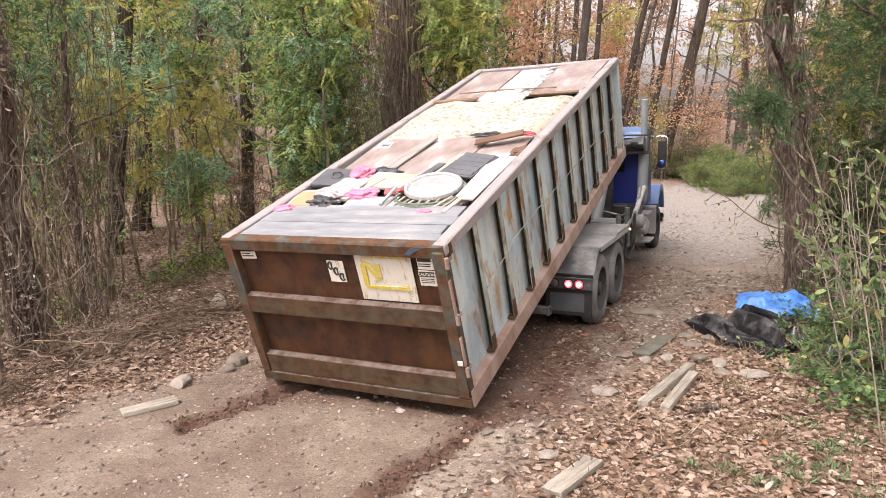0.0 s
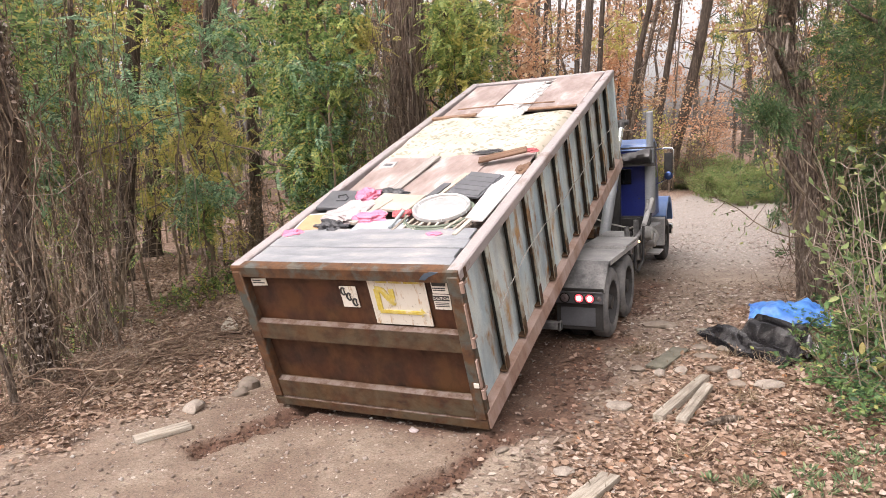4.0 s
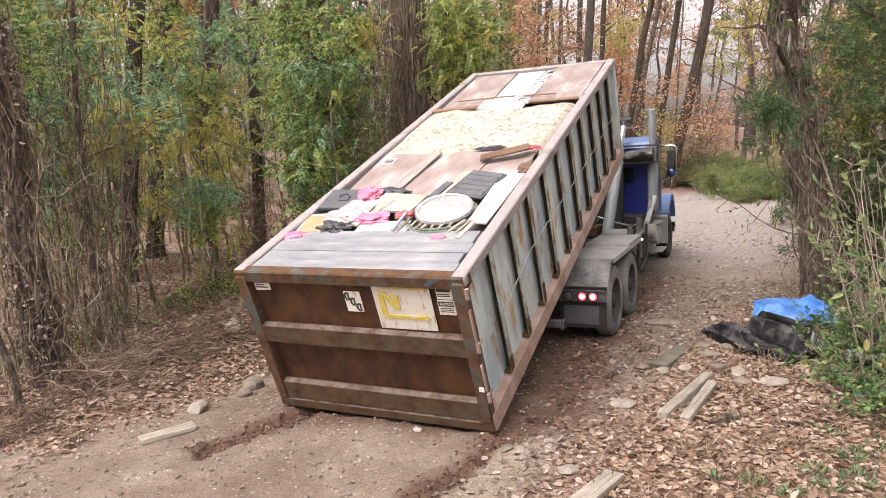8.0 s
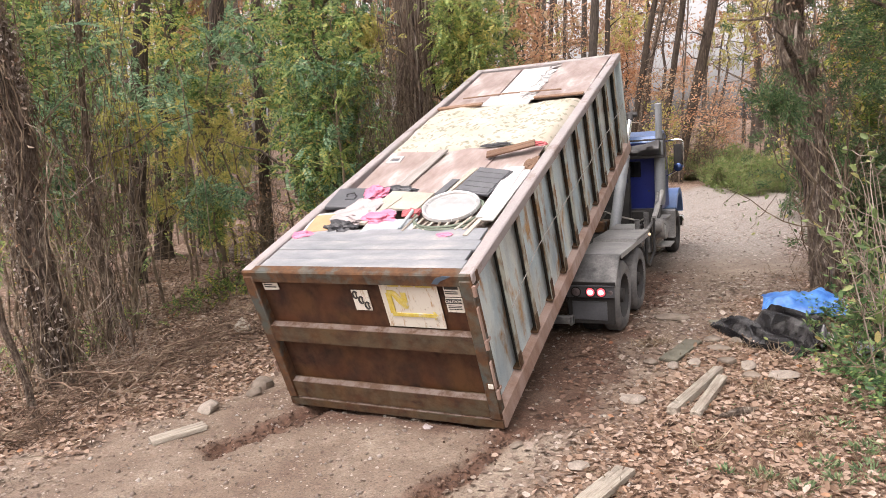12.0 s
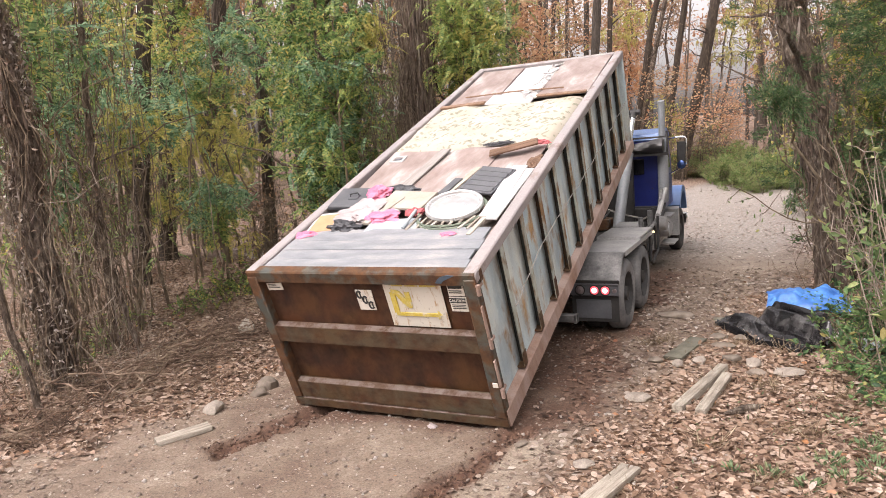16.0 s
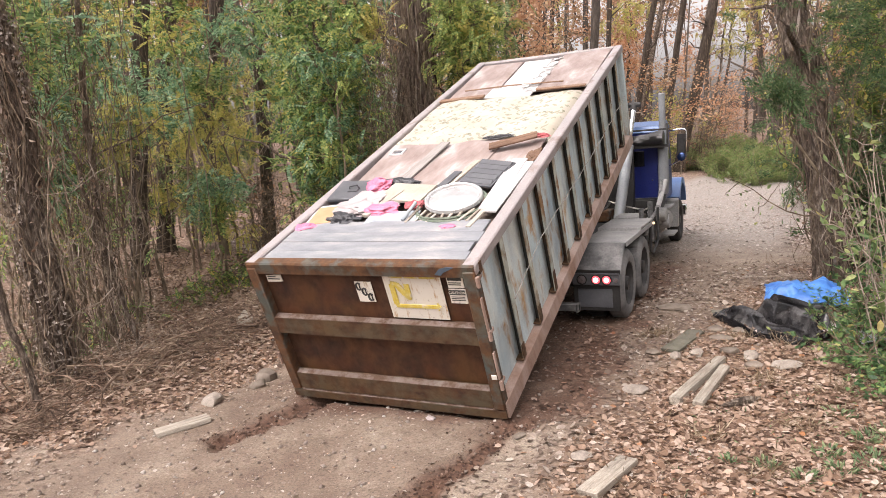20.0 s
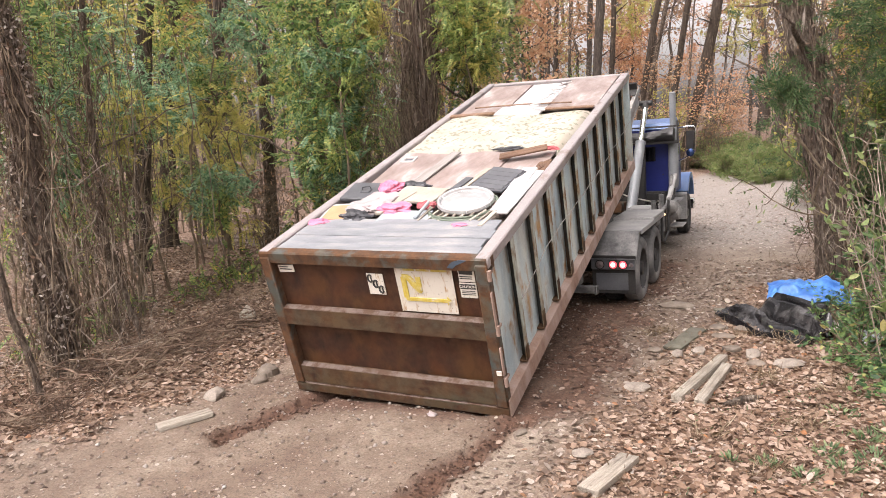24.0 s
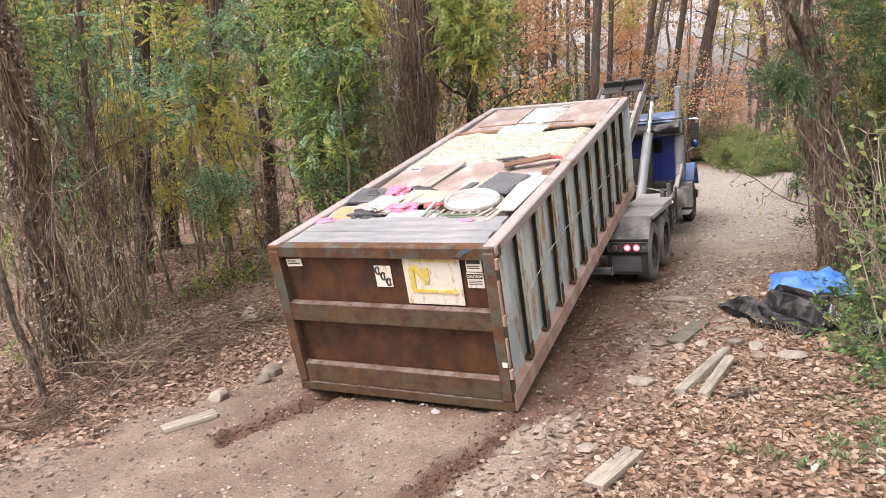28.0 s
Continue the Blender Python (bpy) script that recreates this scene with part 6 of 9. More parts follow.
def understorey():
    r = np.random.default_rng(57)
    left = "woods beside the drive"
    def stand(kind, spots, name, label, sc):
        for i, (a, d) in enumerate(spots):
            x, y = polar(a, d)
            plant_thing("%s%d" % (kind, i % (3 if kind == "frond" else 2)), name, label, "sapling", left, pose(x, y, on_ground(x, y, 0.03), 0, 0, 77.0 * i), sc * float(r.uniform(0.85, 1.15)))
    stand("frond", ((-46, 26), (-58, 19), (-34.5, 21), (-30, 25)), "green_sapling", "green sapling with long compound leaves", 1.1)
    stand("blue", ((-57, 13), (-54, 19)), "green_sapling", "blue-green sapling with feathery leaves", 1.1)
    stand("yellow", ((-47, 26), (-55, 25), (-45, 21), (-36, 27), (-60, 26)), "yellow_sapling", "thin sapling with small yellow-green leaves", 1.1)
    scatter(r, ["brush0", "brush1"], 4, (-60, -50), (16, 24), "bare_shrub", "tangled brown shrub with few leaves", "shrub", left, (0.6, 1.1), 0.9)
    scatter(r, ["yellow0", "yellow1", "frond2", "orange_bush1"], 22, (-62, -30), (30, 48), "yellow_sapling", "thin sapling with yellow-green leaves", "sapling", left, (1.0, 1.7), 1.0)
    scatter(r, ["orange_bush0", "brush1", "yellow0"], 6, (-9, 0), (36, 46), "orange_sapling", "understorey tree with orange leaves", "sapling", "woods behind the drive", (0.9, 1.4), 1.0)
    scatter(r, ["orange_bush0", "orange_bush1"], 5, (-26, -12), (34, 48), "orange_sapling", "understorey tree with orange leaves", "sapling", "woods behind the drive", (0.8, 1.3), 1.0)
    scatter(r, ["yellow0", "yellow1", "frond1"], 8, (-26, -15), (28, 45), "yellow_sapling", "thin sapling with yellow-green leaves", "sapling", "woods behind the drive", (0.9, 1.5), 1.0)
    scatter(r, ["brush0", "brush1"], 14, (-26, 8), (30, 45), "bare_shrub", "tangled brown shrub with few leaves", "shrub", "woods behind the drive", (0.9, 1.6), 1.0)
    spots = ((-1.9, 35.0, 0.7), (-0.9, 33.6, 0.95), (-0.2, 32.6, 0.8), (0.3, 34.4, 1.1), (0.9, 30.6, 0.9), (1.3, 28.2, 0.75), (1.9, 27.6, 1.0), (2.3, 25.6, 0.8), (2.6, 24.0, 0.55),
             (3.2, 26.4, 0.95), (3.9, 25.4, 0.8), (4.6, 26.2, 1.0), (2.6, 30.5, 0.9), (5.2, 24.8, 0.9), (1.2, 36.0, 1.2))
    for i, (x, y, sc) in enumerate(spots):
        plant_thing("bend%d" % (i % 2), "green_shrub", "low feathery green shrub beyond the bend", "shrub", "shrubs at the bend", pose(x, y, on_ground(x, y, 0.03), 0, 0, 53.0 * i), sc)
    scatter(r, ["brush0", "yellow1", "frond2", "cedar1"], 20, (4, 16), (13, 34), "mixed_shrub", "tangled shrub beside the drive", "shrub", "woods beyond the tarps", (0.8, 1.4), 0.8)


understorey()


def layered_sapling(base, pads, seed, label):
    """A young tree whose twigs end in flat layers of compound leaves; pads: place, spread, kind of leaf."""
    r = np.random.default_rng(seed)
    bz = on_ground(*base)
    t = empty("green_sapling", label, "sapling", "woods beside the drive", pose(base[0], base[1], bz))
    w = MB()
    o = np.array([base[0], base[1], bz])
    kinds = {}
    top = np.mean([p[:3] for p in pads], 0) - o
    top[2] = max(p[2] for p in pads) - bz
    line = bend(r, (0, 0, -0.05), top, 9, 0.08)
    w.tube(line, np.linspace(0.032, 0.012, 9), 7)
    tv, tf = frond_template(r, 8, 0.27, 0.3)
    sv, sf = spray_template(r, 40)
    for x, y, z, rad, kind in pads:
        c = np.array([x, y, z]) - o
        k = int(np.clip(np.argmin(np.abs(line[:, 2] - (c[2] - 0.5))), 1, 8))
        br = bend(r, line[k], c, 6, 0.12)
        w.tube(br, np.linspace(0.014, 0.006, 6), 5, False)
        broad = kind == "leaf_orange"
        n = int(150 * rad) if broad else int(24 + 32 * rad)
        P = c + r.normal(size=(n, 3)) * np.array([0.85, 0.85, 0.13] if broad else [0.5, 0.5, 0.30]) * rad
        for q in range(0, n, 24 if broad else 3):
            w.tube([br[4], (br[4] + P[q]) / 2 + r.normal(size=3) * 0.03, P[q]], [0.006, 0.004, 0.002], 3, False)
        if broad:
            kinds.setdefault(kind, []).append(leaf_cards(r, P, rand_unit(r, n) * np.array([1, 1, 0.4]), r.uniform(0.07, 0.14, n), 0.7, 0.2))
            continue
        kinds.setdefault(kind, []).append(stamp(r, sv if kind == "cedar" else tv, sf if kind == "cedar" else tf, P, r.uniform(0.5, 1.0, n) * (0.25 + 0.26 * rad), 48))
    part("branchwork", w, M["twig"], t, "", True, False)
    for kind, sets in kinds.items():
        V, F, m0 = [], [], 0
        for v_, f_ in sets:
            V.append(v_)
            F.append(f_ + m0)
            m0 += len(v_)
        part("foliage", big_mesh("foliage", np.vstack(V), np.vstack(F), M[kind]), None, t)


def layered_saplings():
    B, G, Y = "leaf_bluegreen", "leaf_green", "leaf_yellow"
    lab = "green sapling with layered compound leaves, some yellow"
    layered_sapling((-6.5, 2.4), [(-6.3, 2.8, 3.7, 0.75, B), (-6.1, 3.0, 3.35, 0.6, B), (-6.27, 2.5, 3.6, 0.3, Y), (-6.39, 2.3, 2.99, 0.36, Y), (-5.8, 2.6, 3.28, 0.28, Y)], 601, lab)
    layered_sapling((-7.6, 2.2), [(-7.1, 1.8, 3.7, 0.8, G), (-7.77, 2.6, 5.0, 0.8, G), (-7.3, 1.5, 2.5, 0.5, G), (-7.8, 2.6, 3.0, 0.6, G), (-7.5, 2.2, 4.3, 0.6, B)], 602, lab)
    layered_sapling((-9.0, 3.4), [(-8.94, 2.66, 4.6, 0.9, G), (-8.95, 4.3, 5.4, 0.9, B), (-9.1, 4.2, 4.5, 0.8, G), (-9.0, 3.5, 6.0, 0.9, G), (-8.7, 4.2, 3.2, 0.5, G)], 603, lab)
    layered_sapling((-8.4, 6.4), [(-8.3, 6.5, 4.2, 0.75, G), (-8.2, 8.0, 5.6, 1.1, B), (-7.6, 5.8, 1.9, 0.6, B), (-8.0, 6.2, 1.5, 0.5, G), (-8.5, 6.3, 3.4, 0.5, Y), (-7.9, 6.6, 3.6, 0.5, Y)], 604, lab)
    layered_sapling((-9.2, 6.6), [(-9.3, 7.0, 4.9, 0.8, B), (-9.2, 6.4, 5.8, 0.9, G)], 605, lab)
    layered_sapling((-4.6, 5.7), [(-4.24, 6.2, 3.8, 0.8, B), (-4.4, 5.8, 2.75, 0.8, G), (-4.6, 6.3, 4.4, 0.8, G), (-4.0, 5.9, 2.25, 0.6, G), (-3.95, 6.7, 4.95, 0.6, Y), (-4.5, 5.6, 1.9, 0.6, B), (-4.7, 5.9, 3.4, 0.7, B)], 606, lab)
    layered_sapling((-5.6, 6.6), [(-6.0, 7.2, 4.8, 0.8, B), (-5.3, 6.4, 3.5, 0.7, G), (-5.5, 6.6, 5.4, 0.9, G), (-5.6, 6.4, 2.4, 0.6, G)], 607, lab)
    layered_sapling((-3.2, 10.2), [(-3.1, 9.75, 4.9, 1.0, "leaf_bright"), (-3.3, 9.7, 5.6, 1.0, "leaf_bright"), (-2.9, 9.8, 4.2, 0.8, "leaf_bright"), (-2.8, 10.0, 5.4, 0.8, Y), (-3.3, 9.6, 3.6, 0.7, G), (-2.6, 9.8, 4.8, 0.8, "leaf_bright"), (-2.5, 10.0, 5.8, 0.9, "leaf_bright")], 608, lab)
    layered_sapling((-9.2, 10.4), [(-8.8, 10.1, 6.2, 1.1, G), (-9.6, 10.8, 5.2, 0.9, Y), (-9.0, 10.0, 4.2, 0.7, Y)], 609, lab)
    layered_sapling((-12.6, 5.6), [(-12.4, 5.5, 6.6, 1.3, G), (-12.9, 5.9, 5.6, 1.1, B), (-12.2, 6.2, 7.4, 1.2, G), (-12.4, 5.2, 4.2, 0.7, G)], 610, lab)
    layered_sapling((-12.2, 9.4), [(-12.0, 9.2, 7.0, 1.3, G), (-12.5, 9.8, 6.0, 1.1, G), (-11.6, 9.6, 5.0, 0.8, Y), (-12.2, 8.6, 7.8, 1.2, B)], 611, lab)
    layered_sapling((-11.4, 3.0), [(-11.2, 2.8, 5.6, 1.2, B), (-11.5, 3.3, 6.6, 1.2, G), (-11.0, 2.3, 4.4, 0.9, G)], 612, lab)
    layered_sapling((-7.4, 3.9), [(-7.6, 3.6, 3.2, 0.5, G)], 613, lab)
    layered_sapling((-8.6, 3.0), [(-8.4, 2.8, 2.4, 0.7, G), (-8.7, 3.2, 1.5, 0.6, G), (-8.3, 3.3, 3.3, 0.6, B)], 614, lab)
    O = "leaf_orange"
    far = "understorey tree with flat layers of orange leaves"
    layered_sapling((-1.5, 29.9), [(-2.1, 29.9, 5.37, 1.00, O), (-1.5, 29.9, 4.90, 1.00, O), (-1.1, 30.0, 5.32, 1.00, O), (-1.8, 29.9, 4.47, 1.00, O)], 621, far)
    layered_sapling((0.7, 30.2), [(-0.2, 30.1, 3.44, 1.20, O), (0.7, 30.2, 4.03, 1.20, O), (1.0, 30.2, 4.65, 1.20, O), (0.2, 30.1, 2.87, 1.20, O), (1.3, 30.2, 3.58, 1.20, O), (-0.6, 30.1, 3.21, 1.20, O)], 622, far)
    layered_sapling((-6.5, 30.9), [(-6.9, 30.9, 9.13, 1.30, O), (-5.9, 31.1, 8.46, 1.30, O), (-6.5, 30.9, 7.66, 1.30, O), (-7.0, 30.8, 7.42, 1.30, O), (-6.2, 31.0, 9.48, 1.30, O)], 623, far)
    layered_sapling((-8.9, 28.1), [(-9.5, 27.9, 7.73, 1.30, O), (-8.9, 28.1, 8.50, 1.30, O), (-9.2, 28.0, 6.60, 1.30, O), (-8.7, 28.2, 7.11, 1.30, O), (-9.2, 28.0, 9.36, 1.30, O)], 624, far)
    layered_sapling((-4.5, 37.6), [(-5.2, 37.4, 8.80, 1.50, Y), (-4.5, 37.6, 9.70, 1.50, Y), (1.3, 38.2, 8.32, 1.50, Y), (1.0, 38.2, 6.79, 1.50, Y), (1.9, 38.3, 9.47, 1.50, Y)], 625, "slender far tree with olive yellow leaves")
    layered_sapling((-5.5, 0.6), [(-4.9, 0.2, 4.12, 0.60, G), (-5.3, 0.9, 4.44, 0.60, B), (-6.0, 1.1, 3.92, 0.50, G), (-5.2, 0.3, 4.60, 0.60, G), (-4.9, 0.2, 3.45, 0.40, B), (-5.6, 0.4, 3.10, 0.35, G)], 651, lab)
    layered_sapling((-7.3, 3.2), [(-7.4, 3.1, 4.74, 0.60, B), (-7.7, 3.8, 5.21, 0.35, Y), (-6.8, 3.2, 4.00, 0.60, B), (-7.0, 4.0, 3.90, 0.55, B), (-6.7, 2.8, 3.55, 0.40, Y), (-7.3, 3.1, 3.00, 0.30, Y), (-8.2, 3.2, 2.58, 0.40, G)], 652, lab)
    layered_sapling((-8.8, 6.0), [(-8.0, 5.8, 4.88, 0.55, G), (-8.7, 6.1, 5.30, 0.45, Y), (-9.0, 6.8, 4.23, 0.60, G), (-8.5, 5.8, 3.96, 0.50, Y), (-8.6, 6.8, 4.38, 0.50, "leaf_bright")], 653, lab)
    layered_sapling((-9.1, 7.8), [(-8.7, 7.3, 5.47, 0.60, B), (-8.7, 8.2, 5.84, 0.70, B), (-8.9, 8.9, 5.45, 0.60, B), (-9.2, 8.2, 4.72, 0.50, B), (-9.0, 6.9, 3.70, 0.50, "leaf_bright")], 654, lab)
    layered_sapling((-6.9, 5.1), [(-6.5, 4.5, 2.13, 0.45, B), (-6.9, 5.1, 1.74, 0.45, G), (-7.7, 5.3, 1.62, 0.40, B), (-6.5, 5.0, 2.14, 0.35, B), (-7.2, 5.2, 1.32, 0.40, G)], 655, lab)
    layered_sapling((-10.0, 8.4), [(-8.9, 8.4, 4.13, 0.60, Y), (-10.1, 9.2, 2.87, 0.60, "leaf_bright"), (-9.3, 8.5, 2.26, 0.50, Y), (-11.0, 7.9, 3.13, 0.60, Y), (-10.2, 7.2, 2.39, 0.50, "leaf_bright"), (-10.9, 7.4, 1.68, 0.50, Y), (-9.3, 9.9, 4.51, 0.60, "leaf_bright"), (-10.2, 7.7, 3.23, 0.60, Y)], 656, lab)
    layered_sapling((-4.4, 5.8), [(-4.3, 5.0, 4.44, 0.60, G), (-4.4, 5.8, 3.97, 0.50, B), (-4.6, 6.6, 4.70, 0.50, B), (-4.5, 5.4, 3.00, 0.60, G), (-4.3, 6.3, 3.53, 0.50, G), (-4.0, 5.3, 2.44, 0.50, B), (-4.8, 5.6, 3.67, 0.50, G), (-4.3, 6.7, 5.47, 0.70, B), (-4.3, 5.5, 5.40, 0.70, G), (-4.0, 6.5, 4.74, 0.40, Y), (-3.8, 5.4, 3.89, 0.35, "leaf_bright"), (-3.7, 6.3, 5.11, 0.40, Y)], 657, lab)
    layered_sapling((-3.2, 9.3), [(-2.9, 8.7, 5.66, 0.70, "leaf_bright"), (-2.9, 9.5, 5.26, 0.70, "leaf_bright"), (-3.4, 10.0, 4.87, 0.60, "leaf_bright"), (-3.2, 9.0, 5.12, 0.50, Y), (-2.9, 9.9, 4.65, 0.60, G), (-2.7, 8.8, 4.18, 0.60, G), (-3.4, 9.3, 4.29, 0.50, G), (-2.9, 10.2, 5.09, 0.50, "leaf_bright"), (-2.9, 9.1, 5.95, 0.60, Y)], 658, lab)
    layered_sapling((-13.2, 8.3), [(-13.2, 8.3, 3.03, 0.65, Y), (-12.8, 8.3, 1.45, 0.65, G), (-12.6, 9.7, 1.24, 0.49, G), (-12.3, 8.6, 1.42, 0.53, "leaf_bright")], 671, "olive yellow undergrowth sapling in the woods")
    layered_sapling((-12.2, 8.5), [(-12.2, 8.5, 1.71, 0.55, Y), (-11.9, 9.2, 1.82, 0.78, G), (-11.9, 9.5, 1.95, 0.59, "leaf_bright"), (-11.8, 7.0, 2.45, 0.51, "leaf_bright")], 675, "olive yellow undergrowth sapling in the woods")
    layered_sapling((-11.7, 7.2), [(-11.7, 7.2, 2.81, 0.75, Y), (-11.5, 6.3, 1.75, 0.48, G), (-11.4, 10.8, 2.62, 0.55, "leaf_bright"), (-11.3, 5.9, 1.09, 0.56, "leaf_bright")], 679, "olive yellow undergrowth sapling in the woods")
    layered_sapling((-11.1, 9.4), [(-11.1, 9.4, 1.51, 0.63, G), (-10.8, 9.2, 2.35, 0.52, Y), (-10.5, 10.0, 3.36, 0.58, Y)], 683, "olive yellow undergrowth sapling in the woods")
    layered_sapling((-10.3, 8.7), [(-10.3, 8.7, 2.95, 0.49, Y)], 687, "olive yellow undergrowth sapling in the woods")
    layered_sapling((-9.3, 8.8), [(-9.3, 8.8, 3.11, 0.63, Y), (-9.0, 7.6, 0.92, 0.67, Y)], 691, "olive yellow undergrowth sapling in the woods")
    layered_sapling((-2.8, 8.1), [(-2.8, 8.1, 5.21, 0.50, "leaf_lime"), (-2.6, 8.2, 5.53, 0.50, "leaf_lime"), (-2.3, 8.3, 4.99, 0.50, Y), (-2.6, 8.2, 4.66, 0.50, "leaf_lime"), (-2.2, 8.4, 4.57, 0.50, "leaf_lime"), (-2.8, 8.1, 4.26, 0.50, "leaf_lime"), (-2.4, 8.3, 4.12, 0.50, Y), (-2.8, 8.1, 4.79, 0.50, "leaf_lime"), (-2.2, 8.4, 5.33, 0.50, "leaf_lime"), (-2.8, 8.1, 5.61, 0.50, "leaf_lime")], 691, "sapling with lime green and yellow compound leaves")
    layered_sapling((-3.7, 5.0), [(-3.7, 5.0, 4.26, 0.40, B), (-3.5, 5.1, 3.85, 0.40, "leaf_lime"), (-3.9, 4.9, 3.57, 0.40, G), (-3.7, 5.0, 3.05, 0.40, B), (-3.9, 4.8, 2.56, 0.40, "leaf_lime"), (-3.4, 5.2, 4.34, 0.40, G), (-4.0, 4.8, 4.18, 0.40, B), (-3.5, 5.1, 4.84, 0.40, "leaf_lime")], 692, "sapling with bright green compound leaves")
    layered_sapling((4.3, 5.6), [(3.47, 4.29, 2.98, 0.26, "cedar"), (3.65, 4.29, 2.82, 0.32, "cedar"), (3.56, 4.29, 2.87, 0.20, "cedar")], 695, "evergreen sprig beside the vine-hung tree")
    layered_sapling((-6.9, 1.0), [(-6.8, 0.9, 1.6, 0.5, G), (-7.1, 1.2, 2.6, 0.5, B), (-6.6, 1.2, 1.1, 0.4, G)], 616, lab)


layered_saplings()


def low_growth():
    """Thin leaning stems, brush and low green between the drive's edge and the trees."""
    r = np.random.default_rng(58)
    left = "woods beside the drive"
    scatter(r, ["thin0", "thin1", "thin2"], 2, (-53, -46.5), (11, 14), "bare_shrub", "tall bare shrub of thin leaning stems", "shrub", left, (0.7, 1.1), 1.2)
    scatter(r, ["thin0", "thin1", "thin2"], 3, (-60, -54), (13, 16), "bare_shrub", "tall bare shrub of thin leaning stems", "shrub", left, (0.8, 1.15), 1.2)
    for a, d, s in ((-38.5, 12.2, 0.55), (-37.0, 12.8, 0.6), (-39.6, 12.6, 0.5), (-36.2, 13.2, 0.6), (-39.4, 17.5, 0.9), (-41.2, 19.5, 1.0)):
        x, y = polar(a, d)
        plant_thing("brush%d" % (int(d * 10) % 2), "bare_shrub", "tangled brown shrub with few leaves", "shrub", left, pose(x, y, on_ground(x, y, 0.03), 0, 0, 70 * d), s)
    for a, d, s in ((-41.0, 14.5, 0.5), (-42.5, 15.2, 0.55), (-39.5, 15.0, 0.45), (-45.5, 13.6, 0.5), (-44.2, 14.4, 0.5), (-55, 11.5, 0.5), (-58, 10.8, 0.5), (-47.5, 13.0, 0.4), (-51, 12.5, 0.45)):
        x, y = polar(a, d)
        plant_thing("low%d" % (int(d * 10) % 2), "low_green_plant", "low green woodland plant with feathery leaves", "plant", left, pose(x, y, on_ground(x, y, 0.03), 0, 0, 50 * d), s * 2.0)


low_growth()


def vines(r, mb, line, rad, n, out=0.12, hang=1.0):
    """Climbing stems that wind up a trunk and hang off it."""
    line = np.asarray(line)
    k = len(line)
    for i in range(n):
        a = r.uniform(0, 2 * np.pi)
        s = np.linspace(0, r.uniform(0.4, 1.0), 26)
        idx = s * (k - 1)
        i0 = np.minimum(idx.astype(int), k - 2)
        c = line[i0] + (line[i0 + 1] - line[i0]) * (idx - i0)[:, None]
        w = a + r.normal(0, 0.5, 26).cumsum() * 0.55 + r.uniform(-2.4, 2.4) * s
        ro = rad * (1.08 - 0.45 * s) + out * r.random(26) ** 2 + out * r.random() ** 3
        p = c + np.stack([np.cos(w) * ro, np.sin(w) * ro, r.normal(0, 0.03, 26)], 1)
        mb.tube(p, np.linspace(1, 0.5, 26) * (0.0018 + 0.012 * r.random() ** 4), 4, False)
    for i in range(int(n * hang)):
        t = line[r.integers(k // 3, k)]
        a = r.uniform(0, 2 * np.pi)
        p0 = t + np.array([np.cos(a), np.sin(a), 0]) * rad
        ln = r.uniform(0.6, 2.4)
        s = np.linspace(0, 1, 8)[:, None]
        d = np.array([np.cos(a), np.sin(a), 0]) * r.uniform(0.1, 0.6)
        p = p0 + d * np.sin(s * 2.2) + np.array([0, 0, -ln]) * s + r.normal(size=(8, 3)) * 0.05
        mb.tube(p, r.uniform(0.002, 0.006), 4, False)


def bark_trunk(r, mb, line, r0, r1, n=132, k=220, flare=0.35):
    """A trunk with furrowed bark: rings round a line, drawn in and out along its length."""
    line = np.asarray(line)
    t = np.linspace(0, 1, k)
    idx = t * (len(line) - 1)
    i0 = np.minimum(idx.astype(int), len(line) - 2)
    c = line[i0] + (line[i0 + 1] - line[i0]) * (idx - i0)[:, None]
    a = np.arange(n) / n * 2 * np.pi
    A, Tt = np.meshgrid(a, c[:, 2])
    sd = float(r.uniform(0, 50))
    fur = np.abs(vn(np.cos(A) * 5 + np.sin(A) * 3 + sd, Tt * 1.3 + np.sin(A) * 4, 1.6, 4) - 0.5) * 2
    lump = vn(np.cos(A) * 1.5 + sd, Tt * 0.9 + np.sin(A) * 1.5, 1.0, 6) - 0.5
    flake = vn(np.cos(A) * 9 + sd, Tt * 5 + np.sin(A) * 9, 1.7, 8) - 0.5
    rad = (r0 + (r1 - r0) * t + r0 * flare * np.exp(-(c[:, 2] - c[0, 2]) / 0.22))[:, None] * (0.84 + 0.14 * fur + 0.20 * lump + 0.14 * flake + 0.13 * np.abs(np.sin(A * 9 + 7 * vn(np.cos(A) * 2 + sd, Tt * 0.8 + np.sin(A) * 2, 1.2, 9))) ** 0.6)
    P = np.stack([c[:, :1] + np.cos(A) * rad, c[:, 1:2] + np.sin(A) * rad, Tt], 2).reshape(-1, 3)
    mb.add(P, [(i * n + j, i * n + (j + 1) % n, (i + 1) * n + (j + 1) % n, (i + 1) * n + j) for i in range(k - 1) for j in range(n)])


